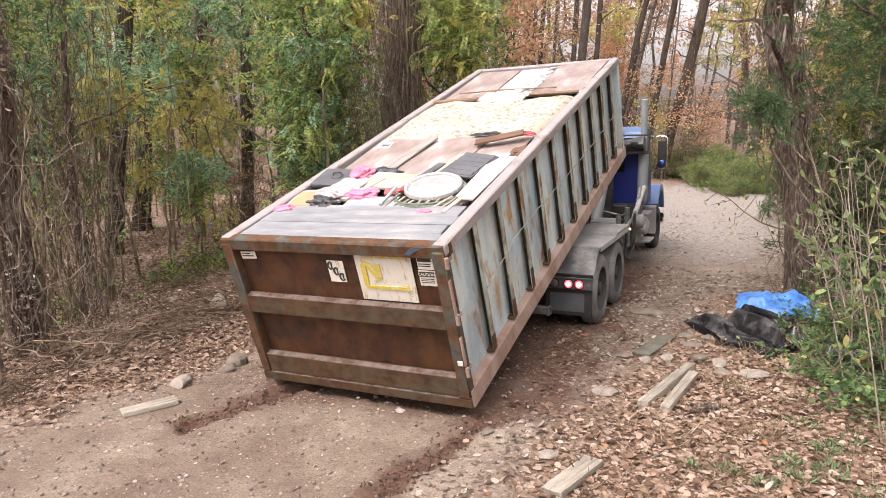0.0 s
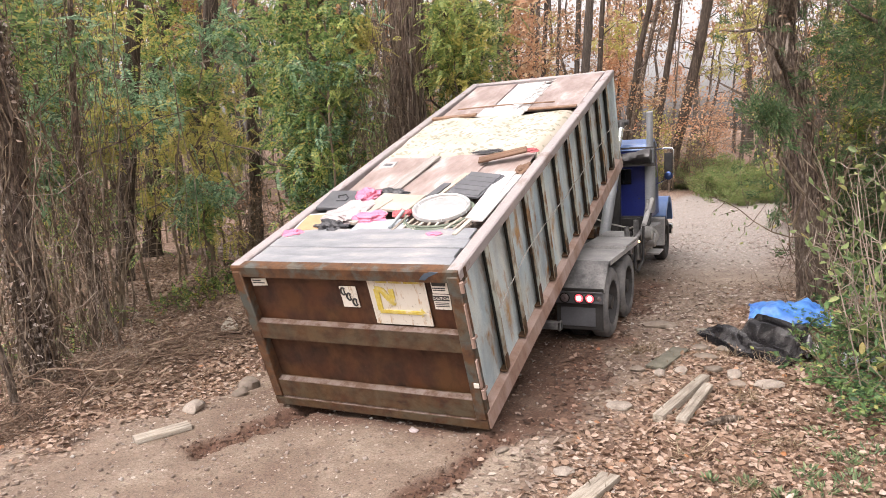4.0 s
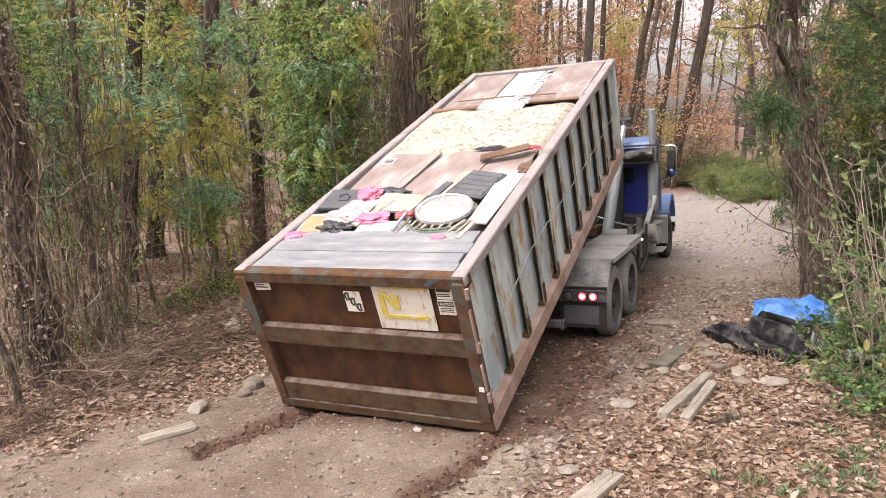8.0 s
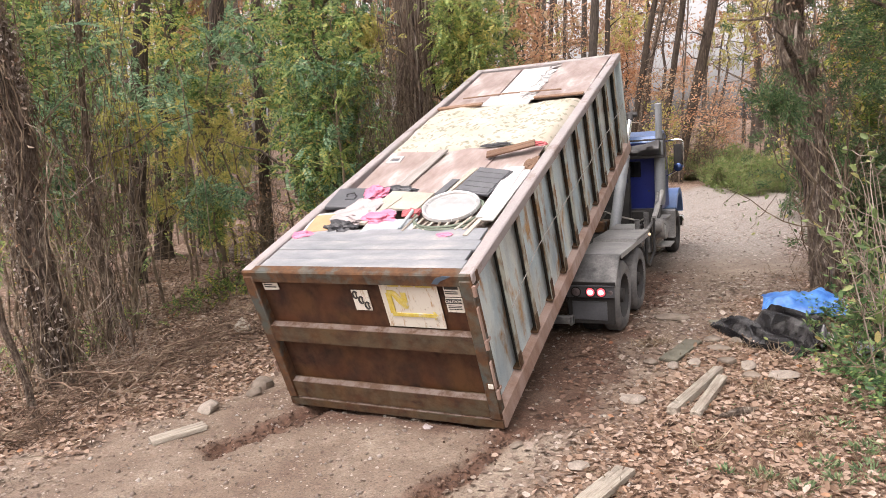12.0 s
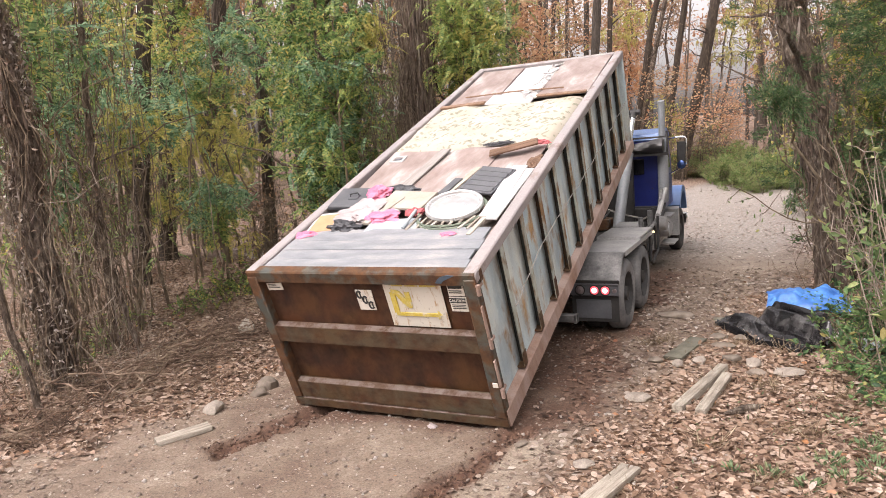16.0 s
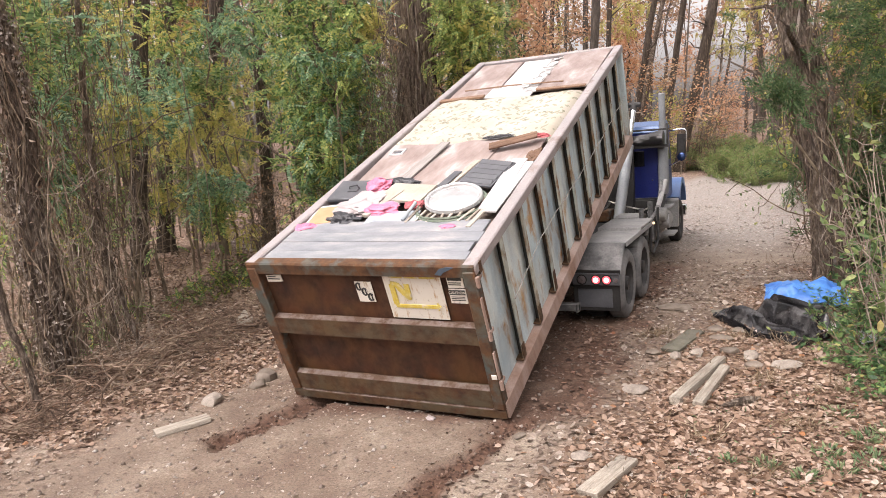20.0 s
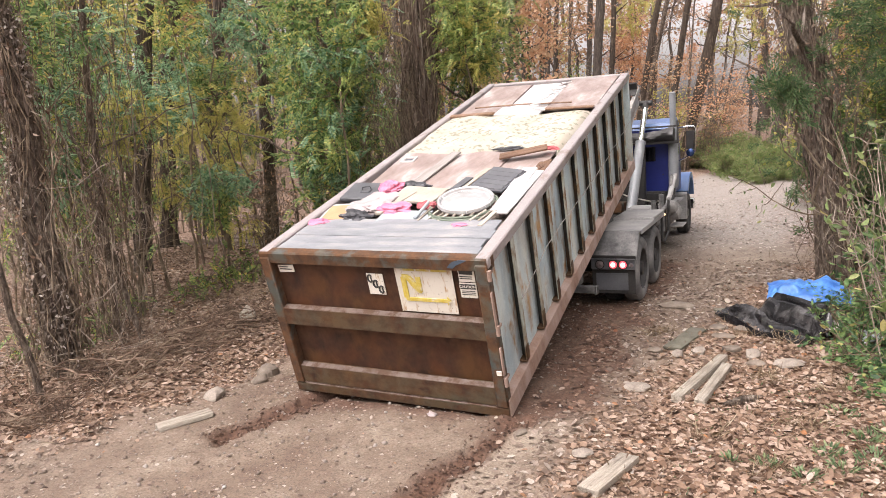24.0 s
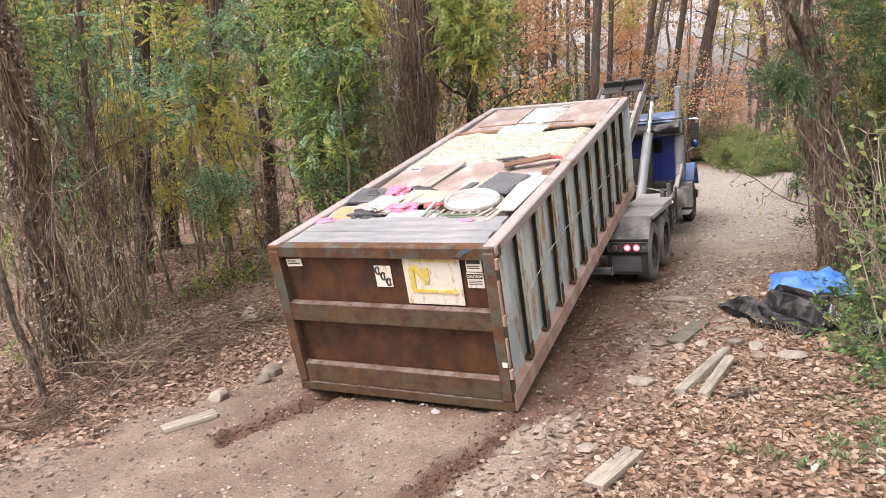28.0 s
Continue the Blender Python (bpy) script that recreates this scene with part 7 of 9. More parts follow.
def near_tree(name, base, top, r0, r1, label, seed, n_vine=0, out=0.12, limbs=0, n_side=14, group="large trees by the drive", leaves=None, skin="bark", strips=0.16, husks=0):
    """A single tree; base: its foot; top: its tip, or the points through which its stem runs."""
    r = np.random.default_rng(seed)
    t = empty(name, label, "tree", group, pose(base[0], base[1], on_ground(*base)))
    if isinstance(top, list):
        way = np.array([(0, 0, -0.2)] + [(x - base[0], y - base[1], z) for x, y, z in top])
        at_ = np.concatenate([[0], np.cumsum(np.linalg.norm(np.diff(way, axis=0), axis=1))])
        line = np.stack([np.interp(np.linspace(0, at_[-1], 16), at_, way[:, i]) for i in range(3)], 1) + r.normal(0, 0.02, (16, 3)) * r0 * 4
        line[0] = way[0]
        top = way[-1]
    else:
        top = np.array(top, float) - np.array([base[0], base[1], 0])
        line = bend(r, (0, 0, -0.2), top, 16, 0.03)
    w = MB()
    if r0 > 0.1:
        far = math.hypot(base[0] - VIEW_SPOT[0], base[1] - VIEW_SPOT[1]) > 19
        bark_trunk(r, w, line, r0, r1, 44 if far else 110, 70 if far else 180)
    else:
        trunk_tube(r, w, line, r0, r1, n_side, 0.16, 1.3)
    for i in range(limbs):
        s = r.uniform(0.3, 0.95)
        p = line[int(s * 15)]
        az = r.uniform(0, 2 * np.pi)
        ln = r.uniform(0.8, 2.4)
        w.tube(bend(r, p, p + np.array([np.cos(az) * ln, np.sin(az) * ln, r.uniform(0.1, 1.0)]), 6, 0.12), np.linspace(min(0.05, r0 * 0.4), 0.005, 6), 6, False)
    part("trunk", w, M[skin], t, "", True, False)
    if n_vine:
        v = MB()
        vines(r, v, line, r0, n_vine, out)
        part("vine_tangle", v, M["vine"], t, "tangle of bare climbing vines", True, False)
    if r0 > 0.15 and n_vine > 20:
        n = int(1700 * r0)
        s = r.uniform(0.0, 0.62, n)
        c = line[(s * 15).astype(int)] + (line[(s * 15).astype(int) + 1] - line[(s * 15).astype(int)]) * (s * 15 % 1)[:, None]
        a = r.uniform(0, 2 * np.pi, n)
        out_ = np.stack([np.cos(a), np.sin(a), np.zeros(n)], 1)
        ro = (r0 + (r1 - r0) * s) * r.uniform(0.98, 1.07, n)
        A = np.stack([r.normal(0, 0.07, n), r.normal(0, 0.07, n), np.where(r.random(n) < 0.5, 1.0, -1.0)], 1) + 0.07 * out_
        V, F = leaf_cards(r, c + out_ * ro[:, None], A, r.uniform(0.6, 1.6, n) * strips, min(0.3, 0.03 / strips), -0.1, out_)
        tagged(part("shaggy_bark", big_mesh("shaggy_bark", V, F, M["flake"]), None, t), "shaggy flakes of loose bark", kind="stuff")
    if n_vine > 20:
        n = n_vine * 9
        s = r.uniform(0.2, 1.0, n)
        c = line[(s * 15).astype(int)]
        a = r.uniform(0, 2 * np.pi, n)
        ro = r0 * (1.1 - 0.4 * s) + out * r.random(n)
        P = c + np.stack([np.cos(a) * ro, np.sin(a) * ro, r.normal(0, 0.3, n)], 1)
        V, F = leaf_cards(r, P[P[:, 2] > 0.1], rand_unit(r, int((P[:, 2] > 0.1).sum())), r.uniform(0.03, 0.08, int((P[:, 2] > 0.1).sum())), 0.6, 0.4)
        tagged(part("dead_leaves", big_mesh("dead_leaves", V, F, M["litter"]), None, t), "dead leaves caught in the vines", kind="stuff")
    if husks:
        s = r.uniform(0.05, 0.6, husks)
        i0 = (s * 15).astype(int)
        c = line[i0] + (line[i0 + 1] - line[i0]) * (s * 15 % 1)[:, None]
        a = r.uniform(0, 2 * np.pi, husks)
        drift = vn(np.cos(a) * 1.2 + seed, c[:, 2] * 1.3 + np.sin(a), 2.0, 14)
        ok = r.random(husks) < step01(0.38, 0.62, drift)
        ro = r0 * r.uniform(0.95, 1.35, husks)
        P = (c + np.stack([np.cos(a) * ro, np.sin(a) * ro, r.normal(0, 0.1, husks)], 1))[ok]
        k = len(P)
        V, F = leaf_cards(r, P, rand_unit(r, k) + np.array([0, 0, -0.8]), r.uniform(0.03, 0.075, k), 0.6, 0.5)
        tagged(part("dry_husk", big_mesh("dry_husk", V, F, M["husk"]), None, t), "pale dry leaves and bark husks on the vines", kind="stuff")
    if leaves:
        kind, n, size, zlo, zhi, rad = leaves
        s = r.uniform(zlo, zhi, n)
        c = line[np.clip((s / top[2] * 15).astype(int), 0, 15)]
        a = r.uniform(0, 2 * np.pi, n)
        ro = r0 + rad * r.random(n) ** 0.7
        P = np.stack([c[:, 0] + np.cos(a) * ro, c[:, 1] + np.sin(a) * ro, s], 1)
        tv, tf = (spray_template(r) if kind == "cedar" else frond_template(r))
        V, F = stamp(r, tv, tf, P, r.uniform(0.6, 1.2, n) * size, 35)
        part("crown", big_mesh("crown", V, F, M[kind]), None, t)
    return t


def near_trees():
    near_tree("vine_covered_tree", (-4.48, -0.38), (-4.65, -0.60, 9.0), 0.185, 0.115, "large tree wrapped in bare vines at the drive's edge", 301, 60, 0.16, skin="bark", husks=5600)
    near_tree("leaning_sapling", (-3.95, -1.05), (-4.75, -1.4, 5.0), 0.045, 0.02, "thin mossy sapling at the drive edge", 302, 4, 0.05, 3, 8)
    near_tree("leaning_sapling", (-4.72, 1.02), (-6.6, 1.2, 5.2), 0.04, 0.015, "thin leaning sapling at the drive edge", 303, 5, 0.05, 4, 8)
    near_tree("leaning_sapling", (-5.2, 0.5), (-6.7, 0.2, 5.0), 0.035, 0.015, "thin leaning sapling at the drive edge", 304, 4, 0.05, 4, 8)
    near_tree("grey_trunk_tree", (-9.5, 1.2), (-10.4, 0.9, 11), 0.16, 0.1, "slim dark-trunked tree wrapped in vines", 308, 30, 0.15)
    near_tree("broad_vine_tree", (-4.03, 8.40), [(-3.93, 8.46, 3.79), (-3.86, 8.49, 6.13), (-3.68, 8.57, 12.00)], 0.40, 0.33, "broad shaggy brown tree hung with vines", 309, 60, 0.24, 0, 18, skin="bark_pale", strips=0.42)
    near_tree("leafy_vine_tree", (-4.69, 6.13), [(-4.72, 6.11, 5.01), (-4.70, 6.12, 5.88), (-4.63, 6.16, 9.00)], 0.15, 0.10, "tree smothered in green climbing leaves", 310, 30, 0.25, 4, 10, leaves=("leaf_green", 560, 0.46, 0.6, 8.0, 0.85))
    near_tree("leafy_vine_tree", (-3.3, 9.8), (-3.2, 9.9, 9), 0.14, 0.08, "tree smothered in green climbing leaves", 311, 20, 0.2, 4, 10, leaves=("leaf_bright", 240, 0.44, 2.0, 8.5, 1.1))
    near_tree("leafy_vine_tree", (-6.3, 7.6), (-6.5, 7.5, 9), 0.12, 0.08, "tree smothered in green climbing leaves", 312, 20, 0.2, 4, 10, leaves=("leaf_green", 480, 0.42, 2.2, 8.5, 1.1))
    near_tree("roadside_vine_tree", (4.22, 6.15), (3.05, 6.4, 9), 0.22, 0.17, "thick vine-hung tree beside the drive", 313, 46, 0.22, 5, 16, leaves=("cedar", 170, 0.24, 1.9, 7.0, 0.80), skin="bark", strips=0.30)
    near_tree("cedar_tree", (5.25, 5.5), (5.05, 5.6, 8), 0.09, 0.07, "evergreen cedar with soft dark sprays", 314, 0, 0, 8, 10, leaves=("cedar", 900, 0.26, 2.9, 6.8, 1.25))
    near_tree("cedar_tree", (6.3, 9.4), (6.3, 9.4, 8), 0.12, 0.07, "evergreen cedar with soft dark sprays", 315, 0, 0, 8, 10, leaves=("cedar", 1300, 0.30, 1.6, 7.5, 1.15))
    near_tree("grey_trunk_tree", (-10.36, 5.77), [(-10.32, 5.81, 0.47), (-10.13, 6.03, 2.87), (-9.76, 6.45, 6.74), (-9.26, 7.02, 12.00)], 0.185, 0.15, "straight slim grey-barked tree in the woods", 320, 3, 0.05, skin="bark_dark")
    near_tree("crooked_tree", (-12.90, 8.94), [(-12.88, 8.96, 0.32), (-12.53, 9.35, 5.45), (-12.21, 9.68, 6.87), (-11.98, 9.91, 7.66), (-10.72, 11.17, 12.00)], 0.24, 0.15, "crooked dark-trunked tree in the woods", 321, 8, 0.1, skin="bark_dark")
    near_tree("crooked_tree", (-13.14, 10.87), [(-12.88, 11.13, 3.51), (-12.53, 11.47, 5.77), (-12.33, 11.65, 7.15), (-12.28, 11.69, 8.00), (-12.04, 11.88, 12.00)], 0.24, 0.19, "crooked dark-trunked tree in the woods", 322, 24, 0.3, skin="bark_dark")
    near_tree("grey_trunk_tree", (-9.48, 9.50), [(-9.43, 9.54, 1.09), (-9.19, 9.74, 6.89), (-9.02, 9.88, 11.00)], 0.16, 0.12, "dark-trunked tree among brown vines", 323, 30, 0.3, skin="bark_dark")
    near_tree("vine_column", (-5.23, 0.95), [(-5.22, 0.97, 1.37), (-5.21, 1.00, 3.21), (-5.15, 1.07, 4.60), (-5.13, 1.09, 5.12), (-5.06, 1.16, 7.00)], 0.05, 0.03, "thin dead stem wrapped in grey hanging vines", 324, 46, 0.22, 3, 8)
    near_tree("back_tree", (-4.86, 27.25), [(-4.34, 27.37, 6.50), (-4.12, 27.42, 9.27), (-3.51, 27.56, 17.00)], 0.20, 0.17, "tall straight dark tree behind the drive", 316, 0, 0, 4, 12, skin="bark_grey")
    near_tree("back_tree", (-5.04, 31.31), [(-4.57, 31.42, 6.88), (-4.36, 31.47, 9.97), (-3.88, 31.58, 17.00)], 0.14, 0.11, "tall slim dark tree behind the drive", 325, 0, 0, 4, 12, skin="bark_dark")
    near_tree("back_tree", (-4.02, 32.58), [(-3.04, 32.74, 5.61), (-2.73, 32.79, 7.38), (-2.24, 32.87, 9.44), (-0.20, 33.20, 18.00)], 0.17, 0.13, "tall dark tree leaning over the bend", 317, 8, 0.1, 6, 12, skin="bark_dark")
    near_tree("back_tree", (-4.47, 35.58), [(-2.83, 35.81, 7.27), (-2.27, 35.89, 9.75), (-0.41, 36.16, 18.00)], 0.14, 0.11, "tall grey tree leaning over the bend", 326, 0, 0, 6, 12)
    near_tree("back_tree", (-2.45, 32.85), [(-1.36, 32.99, 6.62), (-1.12, 33.02, 8.08), (-0.86, 33.05, 9.67), (0.50, 33.21, 18.00)], 0.17, 0.13, "tall slim dark tree leaning over the bend", 327, 0, 0, 6, 12, skin="bark_dark")
    near_tree("back_tree", (-1.45, 32.00), [(-0.53, 32.08, 3.78), (-0.17, 32.11, 5.26), (0.21, 32.15, 7.01), (0.63, 32.18, 9.15), (2.37, 32.30, 18.00)], 0.27, 0.20, "tall dark tree leaning over the bend", 318, 8, 0.1, 8, 12, skin="bark_dark")
    near_tree("young_pole_tree", (-1.01, 30.02), [(-0.78, 30.04, 3.28), (-0.50, 30.07, 7.34), (-0.32, 30.09, 10.00)], 0.05, 0.035, "thin pale young tree beyond the bend", 328, 0, 0, 5, 8)
    near_tree("back_tree", (-11.72, 36.64), [(-11.22, 36.81, 7.83), (-10.96, 36.90, 11.91), (-10.44, 37.08, 20.00)], 0.15, 0.12, "slim straight dark tree in the far woods", 330, 0, 0, 3, 10, skin="bark_grey")
    near_tree("back_tree", (-12.39, 39.59), [(-11.88, 39.76, 8.15), (-11.61, 39.85, 12.50), (-11.14, 40.01, 20.00)], 0.12, 0.10, "slim straight dark tree in the far woods", 331, 0, 0, 3, 10, skin="bark_grey")
    near_tree("back_tree", (-12.45, 42.75), [(-11.94, 42.90, 8.41), (-11.66, 42.98, 13.02), (-11.24, 43.10, 20.00)], 0.17, 0.14, "slim straight dark tree in the far woods", 332, 0, 0, 3, 10, skin="bark_grey")
    near_tree("back_tree", (-10.26, 37.13), [(-9.79, 37.28, 7.70), (-9.54, 37.36, 11.76), (-9.03, 37.52, 20.00)], 0.14, 0.11, "slim straight dark tree in the far woods", 333, 0, 0, 3, 10, skin="bark_grey")
    near_tree("back_tree", (-10.66, 40.17), [(-10.18, 40.30, 7.99), (-9.92, 40.37, 12.32), (-9.46, 40.49, 20.00)], 0.16, 0.13, "slim straight dark tree in the far woods", 334, 0, 0, 3, 10, skin="bark_grey")
    near_tree("back_tree", (-10.60, 43.29), [(-10.13, 43.43, 8.24), (-9.87, 43.51, 12.82), (-9.46, 43.64, 20.00)], 0.12, 0.10, "slim straight dark tree in the far woods", 335, 0, 0, 3, 10, skin="bark_grey")
    near_tree("back_tree", (-7.81, 37.86), [(-7.40, 37.95, 7.46), (-7.18, 38.00, 11.49), (-6.72, 38.11, 20.00)], 0.17, 0.14, "slim straight dark tree in the far woods", 336, 0, 0, 3, 10, skin="bark_grey")


near_trees()

# ---- litter, gravel, sticks, weeds ----
def fallen_leaves():
    r = np.random.default_rng(71)
    n = 460000
    x, y = r.uniform(-12, 6.8, n), r.uniform(-3.6, 15, n)
    off = off_drive(x, y)
    d = np.hypot(x - VIEW_SPOT[0], y - VIEW_SPOT[1])
    patch = vn(x, y, 0.8, 51) * 0.6 + vn(x, y, 2.2, 52) * 0.4
    side = step01(1.15, 1.75, x) * step01(9, 6, y)
    dens = np.maximum(off * 0.85, np.maximum(0.23 + 0.36 * step01(0.45, 0.75, patch), side * 0.62)) * (0.45 + 0.8 * patch)
    dens = np.maximum(dens, 0.5 * step01(0.2, -0.3, np.abs(x) - 1.2) * step01(0.2, 1.2, y) * step01(9, 7, y))
    dens *= np.where(rut(x, y) > 0.3, 0.1, 1) * np.where(d > 13, 0.5, 1)
    keep = r.random(n) < dens
    xf, yf = r.uniform(-2.5, 9, 26000), r.uniform(9, 27, 26000)
    far = r.random(26000) < 0.3 + 0.7 * step01(0.45, 0.7, vn(xf, yf, 0.6, 53))
    x, y = np.append(x[keep], xf[far]), np.append(y[keep], yf[far])
    k = len(x)
    P = np.stack([x, y, height(x, y) + r.uniform(0.003, 0.018, k)], 1)
    A = rand_unit(r, k) * np.array([1, 1, 0.16])
    tip = np.where(off_drive(x, y) > 0.4, 0.5, 0.28)
    up = unit(np.stack([r.normal(0, 1, k) * tip, r.normal(0, 1, k) * tip, np.ones(k)], 1))
    size = 0.016 + 0.066 * r.random(k) ** 1.5
    size = np.where(x < -2.4, size * 1.1, size) * np.where(y > 9, 1.6, 1.0) * np.where((x > 1.25) & (y < 8), 1.12, np.where(off_drive(x, y) < 0.3, 0.62, 1.0))
    wet = churned_shaded(x, y) * (0.3 + 0.7 * (y > 0.3))
    bank = np.maximum(np.maximum(off_drive(x, y), 0), step01(2.2, 3.6, x) * step01(8, 4, y)) > r.uniform(0.25, 0.75, k)
    dark = wet > r.uniform(0.3, 0.8, k)
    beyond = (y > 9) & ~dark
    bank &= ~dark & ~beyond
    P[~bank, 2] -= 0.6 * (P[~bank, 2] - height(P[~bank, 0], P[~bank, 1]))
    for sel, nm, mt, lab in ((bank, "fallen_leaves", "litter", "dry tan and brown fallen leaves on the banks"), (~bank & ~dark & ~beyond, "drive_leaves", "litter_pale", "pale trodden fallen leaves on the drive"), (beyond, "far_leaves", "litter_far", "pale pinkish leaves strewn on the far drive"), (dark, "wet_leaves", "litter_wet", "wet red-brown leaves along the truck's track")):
        V, F = leaf_cards(r, P[sel], A[sel], size[sel], r.uniform(0.4, 1.0, (int(sel.sum()), 1)), 0.22 if sel is bank else 0.12, up[sel])
        tagged(new(nm, big_mesh(nm, V, F, M[mt])), lab, "leaves", kind="stuff")


fallen_leaves()


def loose_gravel():
    r = np.random.default_rng(72)
    n = 11000
    x, y = r.uniform(-3.5, 4.2, n), r.uniform(-3.4, 9, n)
    keep = r.random(n) < (1 - 0.7 * off_drive(x, y)) * (0.3 + 0.9 * vn(x, y, 1.1, 61))
    x, y = x[keep], y[keep]
    k = len(x)
    s = 0.005 + 0.025 * r.random(k) ** 4
    o = np.array([[1, 0, 0], [0.2, 1, 0.1], [-1, 0.1, 0], [0, -1, 0.1], [0.1, 0.1, 0.7], [0, 0, -0.4]])
    R = turn_matrices(r, k, 15) * s[:, None, None]
    V = np.einsum("nij,kj->nki", R, o) * r.uniform(0.8, 1.2, (k, 6, 1)) + np.stack([x, y, height(x, y) + s * 0.25], 1)[:, None]
    tri = np.array([[0, 1, 4], [1, 2, 4], [2, 3, 4], [3, 0, 4], [1, 0, 5], [2, 1, 5], [3, 2, 5], [0, 3, 5]])
    F = (np.arange(k) * 6)[:, None, None] + tri[None]
    tagged(new("loose_gravel", big_mesh("loose_gravel", V.reshape(-1, 3), F.reshape(-1, 3), M["gravel"])), "loose grey pebbles on the drive", "gravel", kind="stuff")


loose_gravel()


def dead_sticks():
    r = np.random.default_rng(73)
    mb = MB()
    for i in range(1150):
        x = r.uniform(-5.6, -2.55)
        y = r.uniform(-1.8, 5.5)
        if r.random() > 0.35 + 0.65 * float(off_drive(np.array(x), np.array(y))):
            continue
        z = on_ground(x, y) + 0.01 + 0.16 * r.random() ** 2
        a = r.normal(0.9, 1.3)
        ln = 0.08 + 0.5 * r.random() ** 2
        e = np.array([math.cos(a) * ln, math.sin(a) * ln, r.normal(0, 0.12) * ln])
        p = np.array([x, y, z])
        mb.tube(bend(r, p - e / 2, p + e / 2, 5, 0.15), np.linspace(1, 0.5, 5) * (0.0018 + 0.008 * r.random() ** 3), 4, False)
    for i in range(460):
        u = r.random()
        x, y = -3.85 + 0.45 * u + r.normal(0, 0.34), -1.7 + 5.2 * u + r.normal(0, 0.15)
        z = on_ground(x, y) + 0.02 + 0.34 * r.random() ** 1.5
        a = r.normal(1.0, 1.1)
        ln = r.uniform(0.15, 0.75)
        e = np.array([math.cos(a) * ln, math.sin(a) * ln, r.normal(0, 0.28) * ln])
        p = np.array([x, y, z])
        mb.tube(bend(r, p - e / 2, p + e / 2, 7, 0.14), np.linspace(1, 0.45, 7) * (0.004 + 0.012 * r.random() ** 3), 5, False)
    tagged(part("dead_sticks", mb, M["stick_brown"], None, "heap of dead sticks and roots along the drive's edge", True, False), "", "sticks", kind="stuff")
    n = 500
    x, y = r.uniform(-6.5, -2.6, n), r.uniform(-2, 7, n)
    x2, y2 = r.uniform(2.2, 6.5, 5200), r.uniform(-1.8, 9, 5200)
    x, y = np.append(x, x2), np.append(y, y2)
    keep = r.random(len(x)) < off_drive(x, y) * (0.3 + 0.7 * vn(x, y, 1.3, 77))
    tufts = [(2.02, 2.95, 90), (2.15, 3.15, 60), (3.35, 1.6, 110), (3.65, 0.55, 120), (3.05, 3.15, 80), (3.5, 3.0, 90), (2.9, 0.3, 70), (4.0, 1.4, 110), (3.4, -0.3, 90)]
    x = np.concatenate([x[keep]] + [r.normal(a, 0.10, n_) for a, b_, n_ in tufts])
    y = np.concatenate([y[keep]] + [r.normal(b_, 0.10, n_) for a, b_, n_ in tufts])
    k = len(x)
    P = np.stack([x, y, height(x, y)], 1)
    A = np.stack([r.normal(0, 0.7, k), r.normal(0, 0.7, k), r.uniform(0.1, 0.9, k)], 1)
    V, F = leaf_cards(r, P, A, r.uniform(0.05, 0.20, k), 0.03, 0.015)
    tagged(new("dry_grass", big_mesh("dry_grass", V, F, M["grass"])), "dry straw-coloured grass blades and stalks", "grass", kind="stuff")


dead_sticks()


def stone_mesh(seed, s=(0.1, 0.08, 0.04)):
    b_ = crumple(1, 1, 1, seed, 18, 0.22, 0.10)
    v = b_.v[0]
    r = np.random.default_rng(seed)
    for q in range(7):
        d = unit(r.normal(size=3) + np.array([0, 0, 0.6]))
        c = r.uniform(0.62, 0.85)
        over = np.maximum(v @ d - c, 0)
        v = v - over[:, None] * d * 0.9
    b_.v[0] = v * np.array(s)
    return b_


